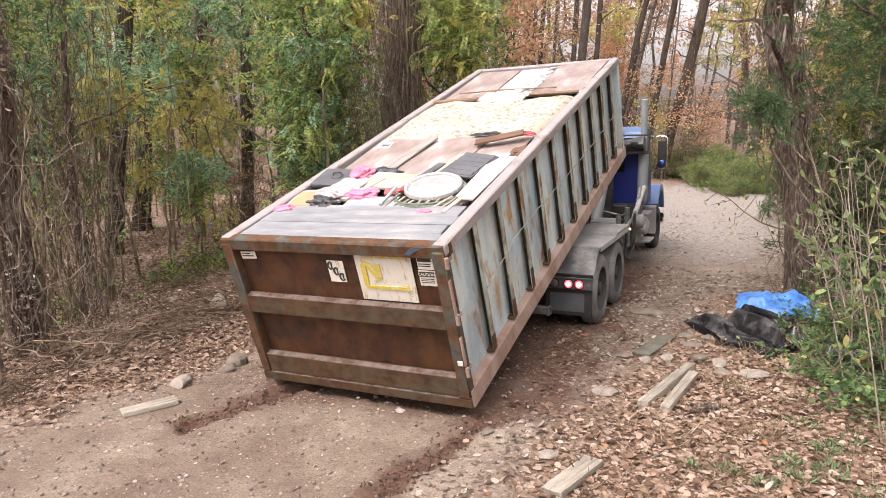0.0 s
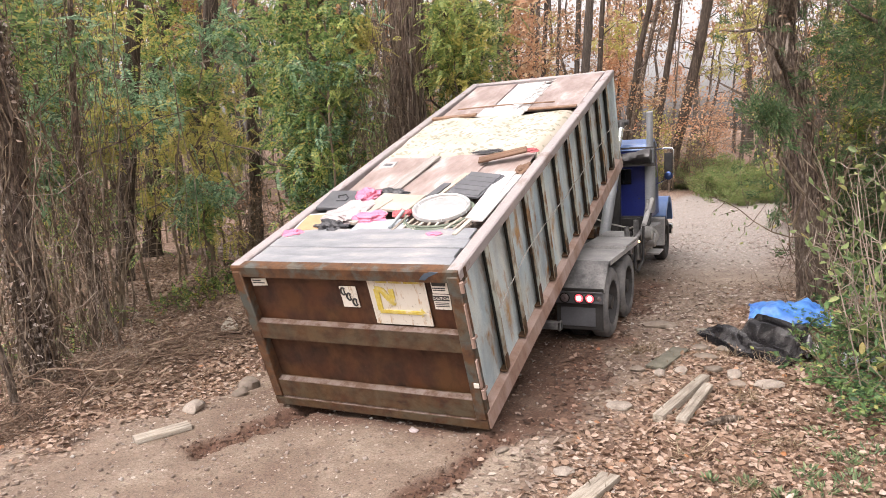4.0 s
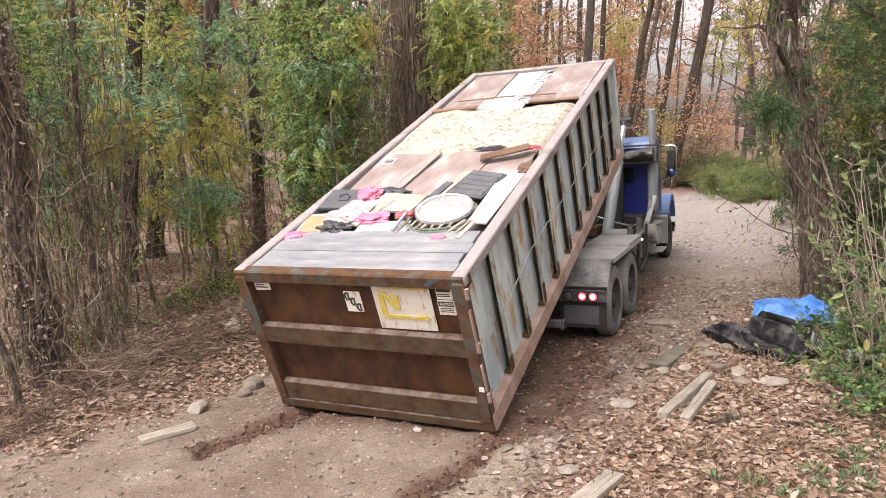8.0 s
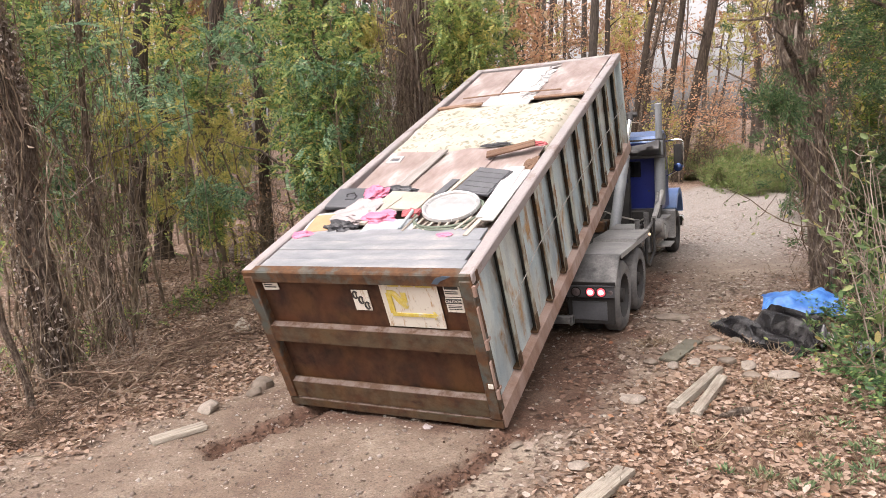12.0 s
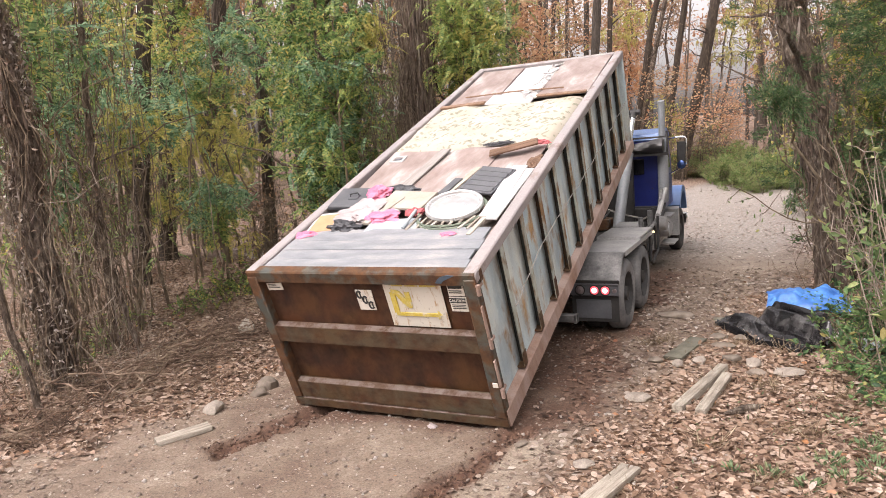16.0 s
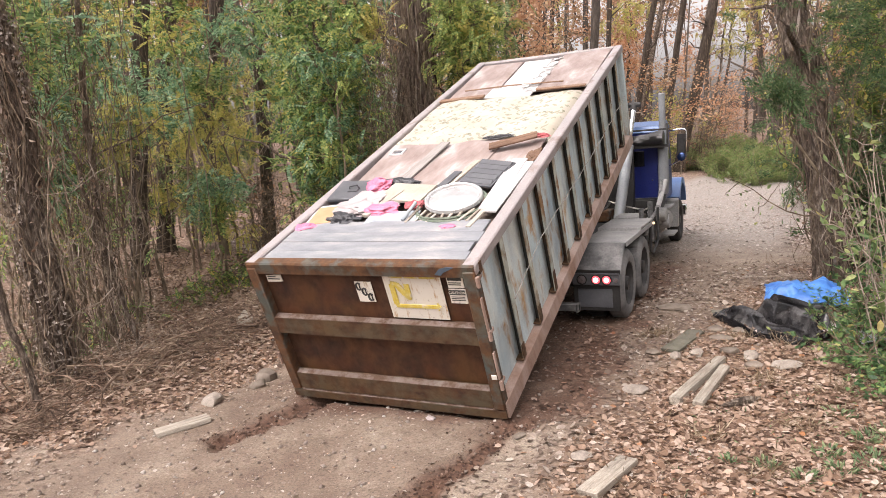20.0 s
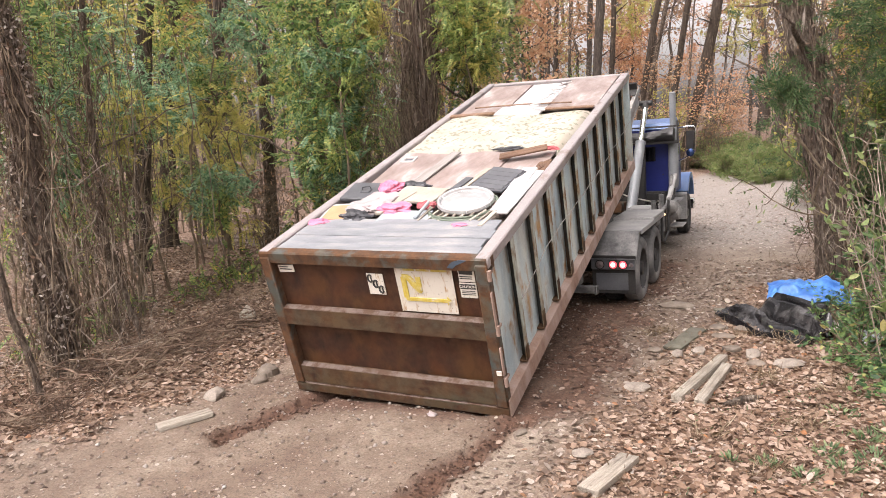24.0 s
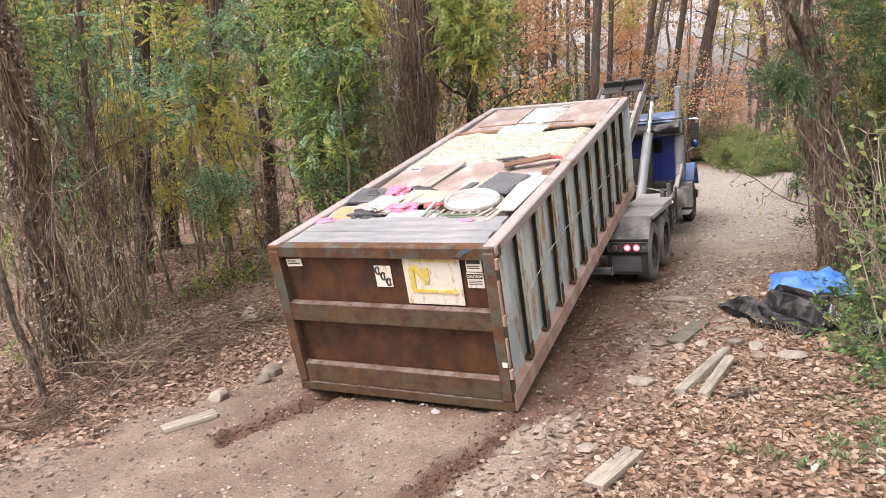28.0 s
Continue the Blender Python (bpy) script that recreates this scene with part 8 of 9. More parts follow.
def stones():
    r = np.random.default_rng(74)
    spots = [(-2.09, -0.37, 0.17, 0.11, 0.09, 1), (-1.98, 0.40, 0.14, 0.12, 0.12, 0), (-1.88, 0.13, 0.11, 0.08, 0.06, 0), (2.17, 1.09, 0.13, 0.12, 0.05, 1),
             (2.03, -0.48, 0.10, 0.08, 0.03, 1), (2.11, 4.40, 0.24, 0.14, 0.06, 0), (2.96, 2.55, 0.12, 0.07, 0.05, 0), (3.18, 2.42, 0.15, 0.09, 0.06, 1)]
    spots += [(2.15, 2.30, 0.09, 0.07, 0.05, 0), (2.42, 2.20, 0.09, 0.07, 0.05, 1), (2.85, 2.95, 0.14, 0.10, 0.05, 0), (2.75, 3.5, 0.13, 0.12, 0.035, 0),
              (3.55, 2.2, 0.20, 0.12, 0.05, 1), (3.25, 2.05, 0.12, 0.07, 0.04, 0), (2.62, 2.42, 0.12, 0.08, 0.05, 1), (3.05, 3.5, 0.14, 0.10, 0.04, 0), (1.42, -0.28, 0.07, 0.05, 0.02, 0)]
    for i, (x, y, a, b_, h, pale) in enumerate(spots):
        ob = part("stone", stone_mesh(400 + i, (a, b_, h * 1.1)), M["pale_stone"] if pale else M["stone"], None, "flat pale stone lying in leaves" if pale else "rough grey-brown stone lying in leaves")
        tagged(ob, "", "stone", "stones beside the drive")
        ob.matrix_basis = pose(x, y, on_ground(x, y) + h * 0.08 + 0.015, 0, 0, float(r.uniform(0, 360)))
    st = part("tree_stump", stone_mesh(460, (0.14, 0.11, 0.17)), M["old_plank"], None, "pale broken stump among dead sticks")
    tagged(st, "", "stump")
    st.matrix_basis = pose(-3.75, 2.05, on_ground(-3.75, 2.05) + 0.13)
    wp = part("paper_scrap", crumple(0.05, 0.03, 0.025, 91), M["white_sheet"], None, "small scrap of white paper on the drive")
    tagged(wp, "", "paper")
    wp.matrix_basis = pose(0.47, -0.13, on_ground(0.47, -0.13) + 0.01)


stones()


def mud_clods():
    r = np.random.default_rng(79)
    n = 20000
    x, y = r.uniform(-1.8, 1.8, n), r.uniform(-2.0, 0.9, n)
    d = rut(x, y) + 0.35 * rut(x + 0.08, y) + 0.35 * rut(x - 0.08, y)
    keep = r.random(n) < d * 0.65
    x, y = x[keep], y[keep]
    k = len(x)
    s = 0.004 + 0.018 * r.random(k) ** 3
    o = np.array([[1, 0, 0], [0.2, 1, 0.1], [-1, 0.1, 0], [0, -1, 0.1], [0.1, 0.1, 0.7], [0, 0, -0.4]])
    R = turn_matrices(r, k, 20) * s[:, None, None]
    V = np.einsum("nij,kj->nki", R, o) * r.uniform(0.7, 1.3, (k, 6, 1)) + np.stack([x, y, height(x, y) + s * 0.3], 1)[:, None]
    tri = np.array([[0, 1, 4], [1, 2, 4], [2, 3, 4], [3, 0, 4], [1, 0, 5], [2, 1, 5], [3, 2, 5], [0, 3, 5]])
    F = (np.arange(k) * 6)[:, None, None] + tri[None]
    tagged(new("mud_clods", big_mesh("mud_clods", V.reshape(-1, 3), F.reshape(-1, 3), M["mud"])), "torn clods of wet brown mud", "mud", kind="stuff")


mud_clods()


def timber(name, a, b, w, h, material, label, lift=0.0, roll=0.0):
    """A piece of timber from a to b on the ground, with worn ends."""
    (x0, y0), (x1, y1) = a, b
    ln = math.hypot(x1 - x0, y1 - y0)
    m_ = MB()
    m_.box((0, 0, 0), (w, ln, h), ch=0.008)
    r = np.random.default_rng(int(abs(x0 * 991 + y0 * 77)))
    m_.v[0] = m_.v[0] + r.normal(0, 0.004, m_.v[0].shape)
    ob = part(name, m_, material, None, label)
    tagged(ob, "", "plank", "planks beside the drive")
    mx, my = (x0 + x1) / 2, (y0 + y1) / 2
    ob.matrix_basis = pose(mx, my, on_ground(mx, my) + h / 2 + lift, 0, roll, -math.degrees(math.atan2(x1 - x0, y1 - y0)))


timber("loose_plank", (-1.99, -1.24), (-1.76, -0.76), 0.15, 0.055, M["old_plank"], "short weathered pale plank on the drive", 0.0, 2)
timber("squared_timber", (2.59, 0.80), (2.90, 2.16), 0.10, 0.08, M["old_plank"], "pale weathered square timber in the leaves")
timber("squared_timber", (2.80, 0.76), (2.96, 1.86), 0.10, 0.07, M["old_plank"], "pale weathered timber with knots in the leaves", 0, 8)
timber("loose_plank", (2.22, -1.06), (2.40, -0.42), 0.17, 0.06, M["old_plank"], "short weathered plank in the leaves", 0.0, -4)
timber("mossy_board", (2.33, 2.38), (2.53, 3.24), 0.21, 0.04, M["mossy_board"], "dark mossy board lying flat")
rl = part("rotten_log", stone_mesh(470, (0.24, 0.055, 0.045)), M["bark"], None, "short piece of dark rotten bark in leaves")
tagged(rl, "", "log")
rl.matrix_basis = pose(3.18, 1.01, on_ground(3.18, 1.01) + 0.02, 0, 0, 42)
timber("dark_board", (2.62, 4.25), (2.95, 4.35), 0.08, 0.03, M["mossy_board"], "dark narrow board lying in leaves")


def cloth(name, x0, x1, y0, y1, fz, material, label, nx_=56, ny_=36, skew=0.0):
    """A folded plastic sheet on the ground, with thickness."""
    X, Y = np.meshgrid(np.linspace(x0, x1, nx_), np.linspace(y0, y1, ny_))
    Xs = X + skew * (Y - y0)
    wob = 0.12 * (vn(X, Y, 2.2, 81) - 0.5)
    Xs, Yy = Xs + wob, Y + 0.14 * (vn(X, Y, 2.6, 82) - 0.5)
    Z = height(Xs, Yy) + 0.015 + fz(X, Y)
    top = np.stack([Xs, Yy, Z], 2).reshape(-1, 3)
    low = top - np.array([0, 0, 0.008])
    b0 = np.arange(nx_ * (ny_ - 1)).reshape(ny_ - 1, nx_)[:, :-1].ravel()
    k = nx_ * ny_
    fs = [(a, a + 1, a + nx_ + 1, a + nx_) for a in b0] + [(k + a, k + a + nx_, k + a + nx_ + 1, k + a + 1) for a in b0]
    ring = list(range(nx_)) + [i * nx_ + nx_ - 1 for i in range(1, ny_)] + [(ny_ - 1) * nx_ + j for j in range(nx_ - 2, -1, -1)] + [i * nx_ for i in range(ny_ - 2, 0, -1)]
    fs += [(a, b_, b_ + k, a + k) for a, b_ in zip(ring, ring[1:] + ring[:1])]
    m_ = MB().add(np.vstack([top, low]), fs)
    ob = part(name, m_, material, None, label)
    return tagged(ob, "", "tarp", "tarps beside the drive")


def fold(x, c, w):
    return np.clip(1 - np.abs(x - c) / w, 0, 1)


cloth("blue_tarp", 3.26, 4.30, 4.60, 5.36, lambda X, Y: 0.13 * step01(4.5, 4.9, Y) * (0.75 + 0.5 * vn(X, Y, 3.5, 85)) * step01(4.35, 4.1, X) + 0.12 * np.abs(vn(X, Y, 5, 86) - 0.5) + 0.08 * np.abs(vn(X, Y, 9, 83) - 0.5), M["tarp_blue"], "crumpled bright blue plastic tarp", 110, 80)
def folded_sheet():
    """A black plastic sheet folded over itself: three flaps that overlap, each with a raised, curled lip."""
    folds = ((((2.63, 4.0), (2.98, 3.55), (3.22, 3.18), (3.72, 2.87)), ((2.80, 4.34), (3.12, 4.08), (3.42, 3.62), (3.82, 3.10)), 0.01, 0.06),
             (((3.02, 3.98), (3.34, 3.54), (3.68, 3.18), (3.78, 2.95)), ((3.16, 4.25), (3.48, 3.96), (3.82, 3.58), (3.93, 3.18)), 0.07, 0.21),
             (((3.18, 4.14), (3.48, 3.86), (3.84, 3.50), (3.91, 3.22)), ((3.24, 4.26), (3.56, 4.02), (3.92, 3.68), (4.03, 3.40)), 0.15, 0.27))
    mb = MB()
    n, m_ = 44, 26
    s_, w = np.meshgrid(np.linspace(0, 1, n), np.linspace(0, 1, m_))
    for q, (fr, ba, z0, z1) in enumerate(folds):
        f, b_ = np.array(fr), np.array(ba)
        k = np.linspace(0, 1, 4)
        X = (1 - w) * np.interp(s_, k, f[:, 0]) + w * np.interp(s_, k, b_[:, 0]) + 0.05 * (vn(s_ + q, w, 5, 81) - 0.5)
        Y = (1 - w) * np.interp(s_, k, f[:, 1]) + w * np.interp(s_, k, b_[:, 1]) + 0.06 * (vn(s_, w + q, 5, 82) - 0.5)
        lip = np.clip(w / 0.07, 0, 1) * 0.085
        dish = fold(w, 0.42, 0.34) * (0.06 + 0.05 * vn(s_ * 3, w * 0 + q, 2.0, 84))
        rise = z0 - 0.03 + lip - dish + (z1 - z0) * np.clip((w - 0.45) / 0.5, 0, 1) - 0.05 * step01(0.95, 1.0, w)
        crease = 0.06 * np.abs(vn(s_ * 1.3 + q * 3, w * 0.5, 6, 87) - 0.5) + 0.018 * vn(s_, w, 9, 89)
        ends = step01(0.0, 0.18, s_) * (0.45 + 0.55 * step01(1.0, 0.8, s_))
        Z = height(X, Y) + 0.012 + (rise * ends + crease)
        top = np.stack([X, Y, Z], 2).reshape(-1, 3)
        c = n * m_
        a = np.arange(n * (m_ - 1)).reshape(m_ - 1, n)[:, :-1].ravel()
        fs = [(i, i + 1, i + n + 1, i + n) for i in a] + [(c + i, c + i + n, c + i + n + 1, c + i + 1) for i in a]
        ring = list(range(n)) + [i * n + n - 1 for i in range(1, m_)] + [(m_ - 1) * n + j for j in range(n - 2, -1, -1)] + [i * n for i in range(m_ - 2, 0, -1)]
        fs += [(i, j, j + c, i + c) for i, j in zip(ring, ring[1:] + ring[:1])]
        mb.add(np.vstack([top, top - np.array([0, 0, 0.010])]), fs)
    ob = part("black_tarp", mb, M["tarp_sheet"], None, "folded glossy black plastic sheet in the leaves")
    tagged(ob, "", "tarp", "tarps beside the drive")


folded_sheet()
cloth("white_sheet_scrap", 3.93, 4.10, 3.15, 3.85, lambda X, Y: 0.12 * vn(X, Y, 5, 88) + 0.05, M["white_sheet"], "edge of white plastic sheeting", 20, 24)
cloth("pale_sheet", 4.25, 4.75, 2.9, 3.45, lambda X, Y: 0.20 * vn(X, Y, 4, 89) + 0.03, M["blue_grey_board"], "pale blue-grey plastic sheet under the bush", 26, 26)


def leafy_bush(name, x, y, n_stem, h, lean, size, n_leaf, seed, label, kind, stem="twig_pale"):
    """An arching bush: long thin stems with oval leaves along them."""
    r = np.random.default_rng(seed)
    t = empty(name, label, "bush", "bushes beside the drive", pose(x, y, on_ground(x, y)))
    w = MB()
    P, A = [], []
    for i in range(n_stem):
        a = r.uniform(0, 2 * np.pi)
        b0 = np.array([r.normal(0, 0.25), r.normal(0, 0.25), 0])
        reach = r.uniform(0.2, 0.9) * min(1.0, h + 0.1)
        tip = b0 + np.array([math.cos(a) * reach + lean[0], math.sin(a) * reach + lean[1], h * r.uniform(0.5, 1.0)])
        midp = (b0 + tip) / 2 + np.array([0, 0, 0.18 * h]) + r.normal(0, 0.08, 3)
        s = np.linspace(0, 1, 10)[:, None]
        line = (1 - s) ** 2 * b0 + 2 * s * (1 - s) * midp + s ** 2 * tip
        w.tube(line, np.linspace(0.008, 0.0025, 10), 5, False)
        for j in range(5):
            q = line[r.integers(3, 10)]
            e = q + r.normal(size=3) * 0.22 + np.array([0, 0, 0.05])
            w.tube([q, (q + e) / 2 + r.normal(size=3) * 0.02, e], [0.005, 0.004, 0.002], 4, False)
            for m_ in range(max(1, n_leaf // (n_stem * 5))):
                P.append(q + (e - q) * r.uniform(0.2, 1.0))
                A.append(unit(e - q) + r.normal(size=3) * 0.6)
    part("branchwork", w, M[stem], t, "", True, False)
    P, A = np.array(P), np.array(A)
    V, F = leaf_cards(r, P, A, r.uniform(0.6, 1.2, len(P)) * size, 0.5, 0.3)
    part("foliage", big_mesh("foliage", V, F, M[kind]), None, t)


leafy_bush("arching_bush", 4.66, 3.1, 8, 2.6, (-0.2, -0.1), 0.11, 110, 508, "arching bush with pale green oval leaves", "leaf_bright")
leafy_bush("arching_bush", 4.68, 2.5, 9, 2.4, (-0.15, -0.1), 0.115, 130, 501, "arching bush with pale green oval leaves", "leaf_bright")
leafy_bush("arching_bush", 4.98, 1.8, 10, 2.1, (-0.1, 0.0), 0.12, 170, 502, "arching bush with pale green oval leaves", "leaf_bright")
leafy_bush("low_bush", 4.62, 2.85, 14, 0.6, (0.1, 0.0), 0.067, 972, 506, "low green bush beside the tarps", "leaf_lush", "twig")
leafy_bush("low_bush", 4.85, 2.0, 14, 0.6, (0.0, 0.0), 0.067, 972, 507, "low green bush beside the tarps", "leaf_lush", "twig")
leafy_bush("low_bush", 4.48, 3.25, 12, 0.35, (0.1, 0.0), 0.084, 756, 509, "low green plants beside the tarps", "leaf_lush", "twig")
leafy_bush("low_bush", 4.90, 4.2, 12, 0.45, (0.1, 0.0), 0.084, 756, 510, "low green plants beside the tarps", "leaf_lush", "twig")
leafy_bush("low_bush", 4.90, 3.6, 12, 0.7, (0.05, 0.0), 0.078, 864, 503, "low green bush over the tarps", "leaf_lush", "twig")
leafy_bush("low_bush", 5.25, 4.6, 11, 0.9, (0.0, 0.0), 0.101, 453, 504, "low green bush over the tarps", "leaf_lush", "twig")
leafy_bush("low_bush", 5.2, 3.0, 11, 1.0, (0.0, 0.0), 0.101, 453, 505, "low green bush over the tarps", "leaf_lush", "twig")


leafy_bush("broad_leaved_bush", 4.75, 0.9, 7, 2.5, (-0.05, -0.1), 0.13, 70, 511, "tall bush with large pale green leaves", "leaf_bright")


def ground_weeds():
    """Rosettes of narrow leaves in clumps, with a few strays among the dead leaves."""
    r = np.random.default_rng(75)
    P, A, L = [], [], []
    clumps = [(3.82, 0.13, 60, 0.10), (4.13, 0.11, 80, 0.13), (3.39, -0.16, 45, 0.09), (3.91, -0.11, 60, 0.10), (4.12, 0.51, 60, 0.12), (3.65, -0.29, 45, 0.09), (3.14, -0.21, 25, 0.07), (4.3, 0.7, 60, 0.14), (3.95, 0.95, 40, 0.12), (4.4, -0.2, 60, 0.15)]
    for cx, cy, n, sp in clumps:
        a = r.uniform(0, 2 * np.pi, n)
        q = sp * np.sqrt(r.random(n))
        x, y = cx + q * np.cos(a), cy + q * np.sin(a)
        P.append(np.stack([x, y, height(x, y) + 0.01], 1))
        A.append(np.stack([np.cos(a) * 0.8, np.sin(a) * 0.8, r.uniform(0.3, 1.2, n)], 1) + r.normal(0, 0.25, (n, 3)))
        L.append(r.uniform(0.025, 0.075, n))
    n = 420
    x, y = r.uniform(2.7, 5.2, n), r.uniform(-1.8, 1.4, n)
    P.append(np.stack([x, y, height(x, y) + 0.01], 1))
    A.append(np.stack([r.normal(0, 0.9, n), r.normal(0, 0.9, n), np.full(n, 0.6)], 1))
    L.append(r.uniform(0.02, 0.05, n))
    V, F = leaf_cards(r, np.concatenate(P), np.concatenate(A), np.concatenate(L), 0.30, 0.3)
    tagged(new("ground_weeds", big_mesh("ground_weeds", V, F, M["weed"])), "low clumps of green weeds among fallen leaves", "weeds", kind="stuff")


ground_weeds()


def ground_cover():
    """Lush low leaves on short stems round the tarps and under the bushes."""
    r = np.random.default_rng(83)
    n = 11000
    x, y = r.uniform(3.75, 5.6, n), r.uniform(0.9, 4.9, n)
    keep = r.random(n) < step01(0.0, 0.5, x - 3.82 - 0.10 * (3.3 - y) + 0.5 * (vn(x, y, 2.2, 92) - 0.5)) * (0.25 + 0.75 * step01(0.35, 0.6, vn(x, y, 1.9, 93)))
    x, y = x[keep], y[keep]
    k = len(x)
    P = np.stack([x, y, height(x, y) + r.uniform(0.03, 0.30, k) * (0.4 + 0.8 * vn(x, y, 1.4, 94))], 1)
    A = np.stack([r.normal(0, 1, k), r.normal(0, 1, k) - 0.5, r.uniform(-0.3, 0.5, k)], 1)
    up = unit(np.stack([r.normal(0, 0.5, k), r.normal(-0.3, 0.5, k), np.ones(k)], 1))
    V, F = leaf_cards(r, P, A, r.uniform(0.025, 0.075, k), 0.62, 0.25, up)
    tagged(new("ground_cover", big_mesh("ground_cover", V, F, M["leaf_lush"])), "lush low green leaves beside the tarps", "plants", kind="stuff")


ground_cover()


def hanging_vines():
    """Thin bare vines that hang and loop between the trees left of the drive."""
    r = np.random.default_rng(76)
    mb = MB()
    for i in range(90):
        a, d = r.uniform(-60, -47), r.uniform(8.3, 12)
        if i > 46:
            a, d = r.uniform(-33, -26), r.uniform(13.5, 16)
        x, y = polar(a, d)
        z0, z1 = r.uniform(2.2, 6.0), r.uniform(0.0, 2.2)
        s = np.linspace(0, 1, 12)[:, None]
        dx = r.normal(0, 0.5, 2)
        p = np.concatenate([np.array([x, y]) + dx * s + np.cumsum(r.normal(0, 0.035, (12, 2)), 0), z0 + (z1 - z0) * s], 1)
        if r.random() < 0.4:
            p[:, 2] += np.sin(s[:, 0] * np.pi) * r.uniform(-0.6, 0.3)
            p[:, :2] += np.sin(s * np.pi) * r.normal(0, 0.4, 2)
        mb.tube(p, 0.002 + 0.007 * r.random() ** 3, 4, False)
    tagged(part("hanging_vines", mb, M["vine"], None, "thin bare vines hanging among the trees", True, False), "", "vines", kind="stuff")


hanging_vines()


def thicket(name, label, n, az, dist, high, length, thick, seed, material, steep=0.5):
    """A tangle of crooked bare twigs and vines over a stretch of the woods."""
    r = np.random.default_rng(seed)
    mb = MB()
    for i in range(n):
        a, d = r.uniform(*az), r.uniform(*dist)
        x, y = polar(a, d)
        z = on_ground(x, y) + high[0] + (high[1] - high[0]) * r.random() ** 1.2
        ln = r.uniform(*length)
        e = unit(r.normal(size=3) * np.array([1, 1, steep])) * ln
        s_ = np.linspace(-0.5, 0.5, 7)[:, None]
        p = np.array([x, y, z]) + e * s_ + np.cumsum(r.normal(0, 0.045, (7, 3)), 0) * ln
        p[:, 2] = np.maximum(p[:, 2], on_ground(x, y))
        rad = thick * (0.35 + 0.65 * r.random() ** 2)
        mb.tube(p, np.linspace(1, 0.4, 7) * rad, 4, False)
        for q in range(2):
            k = int(r.integers(1, 6))
            f = p[k] + r.normal(size=3) * ln * 0.22
            mb.tube([p[k], (p[k] + f) / 2 + r.normal(size=3) * ln * 0.03, f], [rad * 0.5, rad * 0.4, rad * 0.2], 3, False)
    tagged(part(name, mb, M[material], None, label, True, False), "", "brush", kind="stuff")


thicket("vine_thicket", "tangled brown vines and bare brush under the trees", 240, (-62, -27), (15, 24), (0.0, 5.5), (0.8, 2.4), 0.011, 640, "twig_pale", 1.2)
thicket("vine_thicket", "far tangle of grey-brown bare branches", 420, (-64, -26), (26, 42), (1.5, 11), (1.5, 4.0), 0.026, 641, "twig_pale", 1.0)
thicket("vine_thicket", "fine bare twigs in the woods beyond the bend", 620, (-24, 9), (36, 60), (0.5, 14), (1.5, 4.5), 0.026, 642, "twig_pale", 1.2)
thicket("vine_thicket", "grey bare twigs tangled round the roadside trees", 420, (3, 14), (10.2, 13.5), (0.6, 5.5), (0.4, 1.3), 0.008, 643, "twig", 0.8)
thicket("vine_thicket", "brown stems hanging beside the broad tree", 260, (-33, -28.5), (13.4, 15.5), (0.5, 5.0), (0.8, 2.6), 0.011, 644, "vine", 14.0)
def bank_brush():
    """Dry brush and roots heaped on the bank at the drive's left edge."""
    r = np.random.default_rng(647)
    mb = MB()
    for i in range(430):
        u = r.random()
        x, y = -3.25 - 0.95 * u + r.normal(0, 0.20), -1.75 + 4.2 * u + r.normal(0, 0.22)
        z = on_ground(x, y) + 0.02 + 0.30 * r.random() ** 1.4
        ln = r.uniform(0.12, 0.55)
        e = unit(r.normal(size=3) * np.array([1, 1, 0.55])) * ln
        p = np.array([x, y, z]) + e * np.linspace(-0.5, 0.5, 5)[:, None] + np.cumsum(r.normal(0, 0.05, (5, 3)), 0) * ln
        p[:, 2] = np.maximum(p[:, 2], on_ground(x, y) - 0.01)
        mb.tube(p, np.linspace(1, 0.4, 5) * (0.003 + 0.010 * r.random() ** 3), 4, False)
    tagged(part("bank_brush", mb, M["stick_brown"], None, "dry brown brush heaped on the bank", True, False), "", "brush", kind="stuff")


bank_brush()
thicket("vine_thicket", "grey bare vines tangled at the drive's edge", 190, (-62, -49), (8.6, 12), (0.1, 3.0), (0.4, 1.8), 0.006, 645, "twig_pale", 1.6)


def reaching_twig():
    r = np.random.default_rng(78)
    t = empty("reaching_twig", "bare twig with a few green leaves over the drive", "branch", "", pose(4.05, 5.75, 1.15))
    w = MB()
    line = np.array([(0, 0, 0), (-0.25, 0.0, -0.02), (-0.5, 0, 0.06), (-0.75, 0, 0.22), (-0.95, 0, 0.40), (-1.15, 0, 0.52), (-1.4, 0, 0.62)])
    w.tube(line, np.linspace(0.014, 0.004, 7), 5)
    for i, (k, e) in enumerate(((2, (0.1, -0.1, 0.4)), (2, (-0.1, 0, 0.35)), (3, (0.2, 0, 0.3)), (4, (-0.3, 0.1, -0.1)), (1, (-0.1, 0, -0.35)), (5, (-0.2, 0, -0.2)), (3, (-0.2, 0, -0.25)))):
        q = line[k]
        w.tube(bend(r, q, q + np.array(e), 5, 0.2), np.linspace(0.006, 0.002, 5), 4, False)
    part("twig", w, M["twig"], t, "", True, False)
    P = line[r.integers(2, 7, 26)] + r.normal(size=(26, 3)) * np.array([0.16, 0.1, 0.16])
    V, F = leaf_cards(r, P, rand_unit(r, 26), r.uniform(0.05, 0.10, 26), 0.5, 0.3)
    part("foliage", big_mesh("foliage", V, F, M["leaf_bright"]), None, t)


reaching_twig()


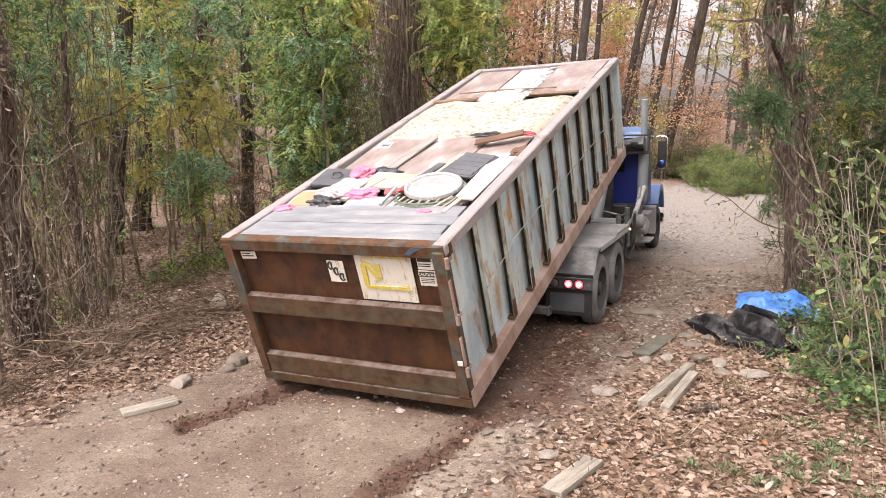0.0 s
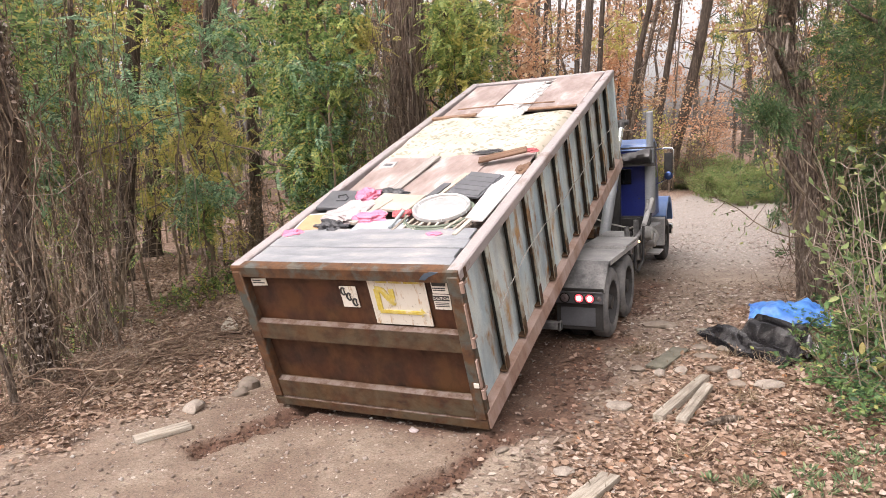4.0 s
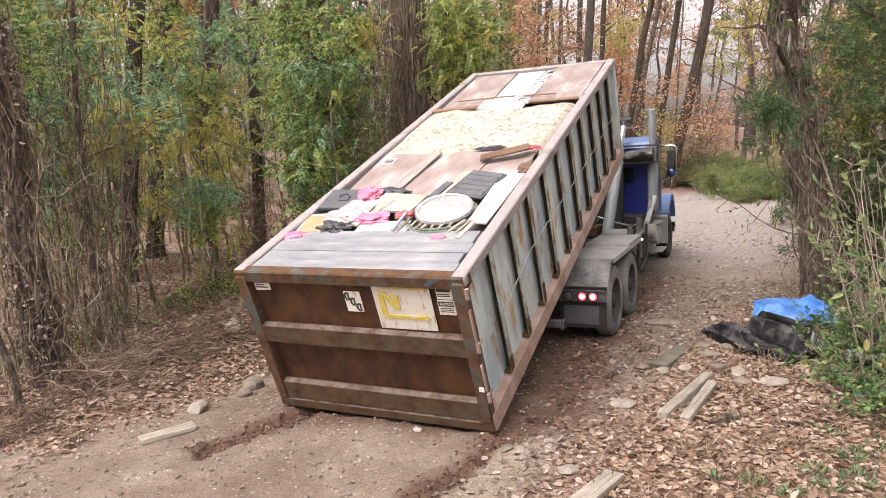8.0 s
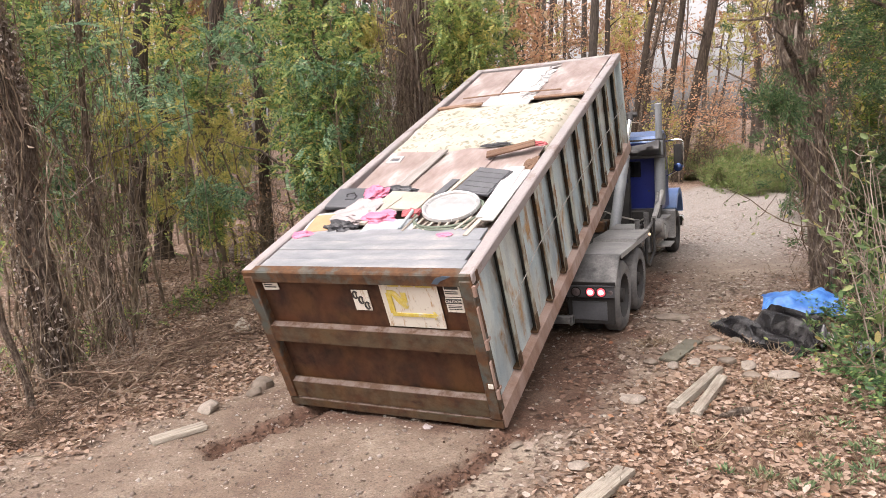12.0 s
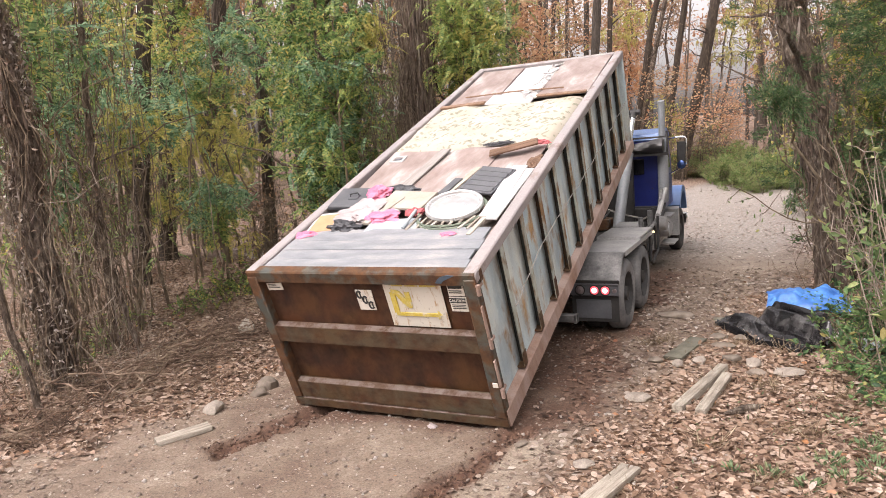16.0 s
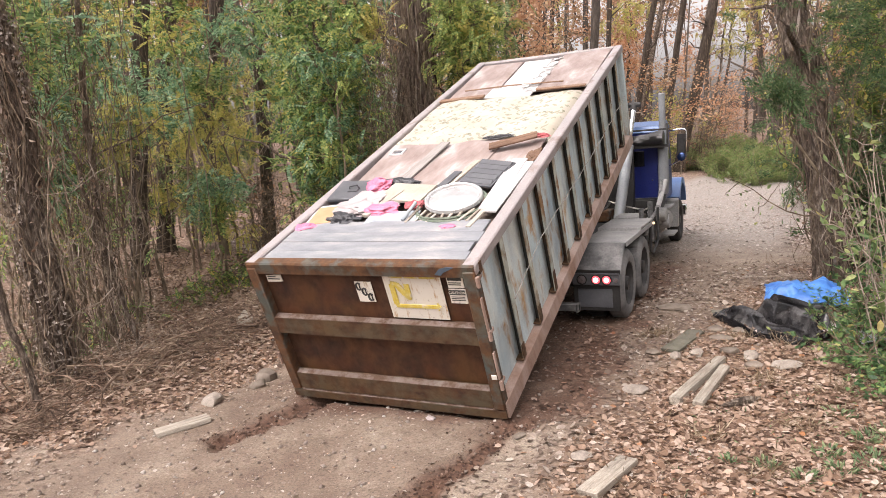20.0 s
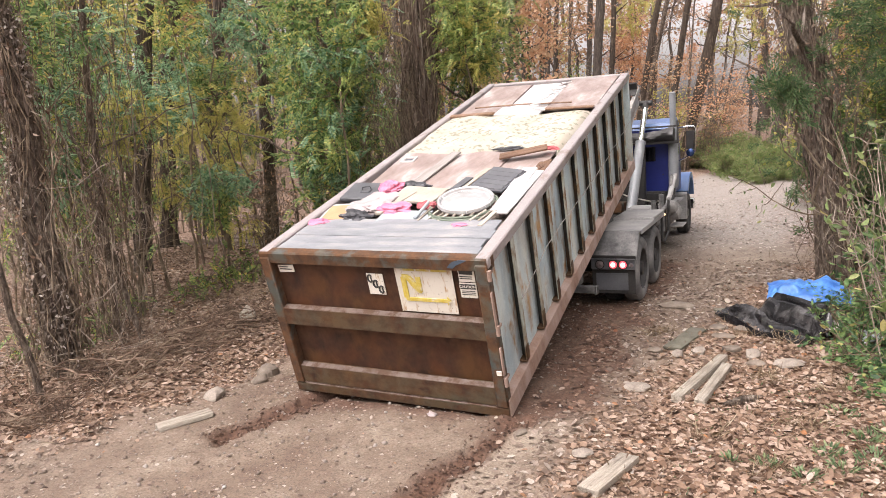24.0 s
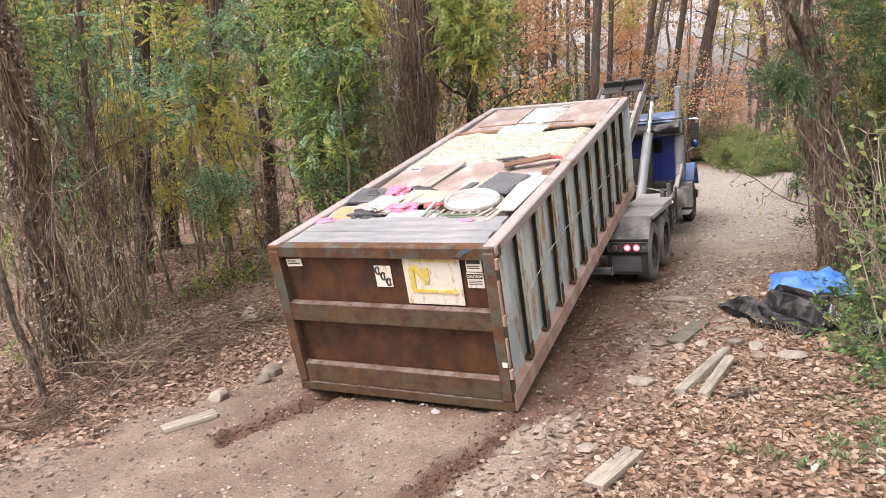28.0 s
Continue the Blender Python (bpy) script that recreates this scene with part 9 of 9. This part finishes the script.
def yellow_vine():
    """A climbing strand with yellow leaves beside the vine-hung tree."""
    r = np.random.default_rng(80)
    t = empty("yellow_leaved_vine", "climbing vine with bright yellow leaves by a tree", "vine", "", pose(3.55, 8.6, 0))
    w = MB()
    lines = [bend(r, (0.15 * i, 0.1 * i, 1.9), (-0.25 + 0.12 * i, 0, 5.5), 14, 0.12) for i in range(3)]
    for ln in lines:
        w.tube(ln, np.linspace(0.012, 0.004, 14), 5, False)
    part("stem", w, M["vine"], t, "", True, False)
    L = np.concatenate(lines)
    P = L[r.integers(0, len(L), 260)] + r.normal(size=(260, 3)) * np.array([0.16, 0.16, 0.14])
    P = P[P[:, 2] > 1.5]
    V, F = leaf_cards(r, P, rand_unit(r, len(P)) + np.array([0, 0, -0.6]), r.uniform(0.06, 0.12, len(P)), 0.7, 0.2)
    part("foliage", big_mesh("foliage", V, F, M["leaf_yellow"]), None, t)


yellow_vine()

# ---- motion ----
# seconds, then the container's place and turn: it slews and drops, rests, then sinks as the truck draws away
BOX_ROWS = [
    (0.0, 0.0, -0.048, 0.112, 17.74, -1.28, -1.96),
    (0.3, 0.003, -0.055, 0.120, 17.60, -1.70, -2.10),
    (0.6, 0.0, -0.060, 0.145, 17.20, -2.80, -2.25),
    (0.85, -0.025, -0.042, 0.195, 15.90, -6.10, -1.65),
    (1.0, -0.03, -0.03, 0.198, 15.78, -6.32, -1.53),
    (1.5, -0.048, 0.005, 0.182, 15.86, -6.22, -1.32),
    (2.0, -0.045, 0.010, 0.161, 16.29, -5.35, -1.17),
    (2.5, -0.043, 0.008, 0.147, 16.72, -4.52, -1.02),
    (3.0, -0.026, -0.015, 0.128, 17.25, -3.30, -0.72),
    (3.5, -0.010, -0.027, 0.095, 17.95, -1.45, -0.44),
    (4.5, 0.006, -0.018, 0.062, 19.10, -0.45, -0.22),
    (5.5, 0.010, -0.012, 0.050, 19.75, -0.17, -0.12),
    (6.0, 0.006, -0.008, 0.045, 19.98, -0.12, -0.05),
    (6.5, 0.001, -0.002, 0.041, 20.22, -0.06, -0.03),
    (7.0, 0.0, 0.0, 0.040, 20.31, 0.0, 0.0),
    (19.5, 0.0, 0.0, 0.040, 20.31, 0.0, 0.0),
    (20.0, 0.002, 0.006, 0.039, 20.03, 0.05, 0.05),
    (20.5, 0.006, 0.018, 0.034, 19.68, 0.35, 0.22),
    (21.0, 0.004, 0.032, 0.027, 19.28, 0.78, 0.42),
    (21.5, 0.0, 0.036, 0.024, 18.77, 0.95, 0.46),
    (22.5, -0.003, 0.040, 0.023, 17.80, 1.02, 0.54),
    (23.5, -0.010, 0.046, 0.022, 16.78, 1.05, 0.68),
    (24.0, -0.018, 0.056, 0.019, 16.05, 1.12, 0.85),
    (24.5, -0.019, 0.060, 0.020, 15.45, 1.13, 0.92),
    (25.0, -0.013, 0.056, 0.024, 14.98, 1.08, 0.93),
    (25.5, -0.009, 0.048, 0.029, 14.35, 1.06, 1.02),
    (26.0, -0.010, 0.053, 0.031, 13.80, 1.03, 1.14),
    (26.5, -0.018, 0.062, 0.027, 13.02, 1.13, 1.24),
    (27.0, -0.020, 0.063, 0.027, 12.28, 1.20, 1.33),
    (27.5, -0.011, 0.051, 0.032, 11.75, 1.12, 1.28),
    (28.0, 0.0, 0.040, 0.038, 11.45, 0.95, 1.18),
]
# seconds, then how far the truck has drawn away
TRUCK_ROWS = [(0.0, 0.0), (19.3, 0.0), (19.7, 0.06), (20.0, 0.18), (20.5, 0.30), (21.5, 0.50), (22.5, 0.72), (23.5, 0.94), (25.0, 1.27), (26.0, 1.50), (27.0, 1.73), (28.0, 1.95)]


def motions():
    rows = [(t, pose(*r)) for t, *r in BOX_ROWS]
    walk(container, rows)
    for ob, at in CARGO:
        walk(ob, [(t, m @ at) for t, m in rows])
    walk(truck, [(t, pose(TRUCK_X, d, 0)) for t, d in TRUCK_ROWS])
    for w, (x, y, r) in WHEELS:
        walk(w, [(t, pose(x, y, r, -math.degrees(d / r), 0, 0)) for t, d in TRUCK_ROWS])


motions()
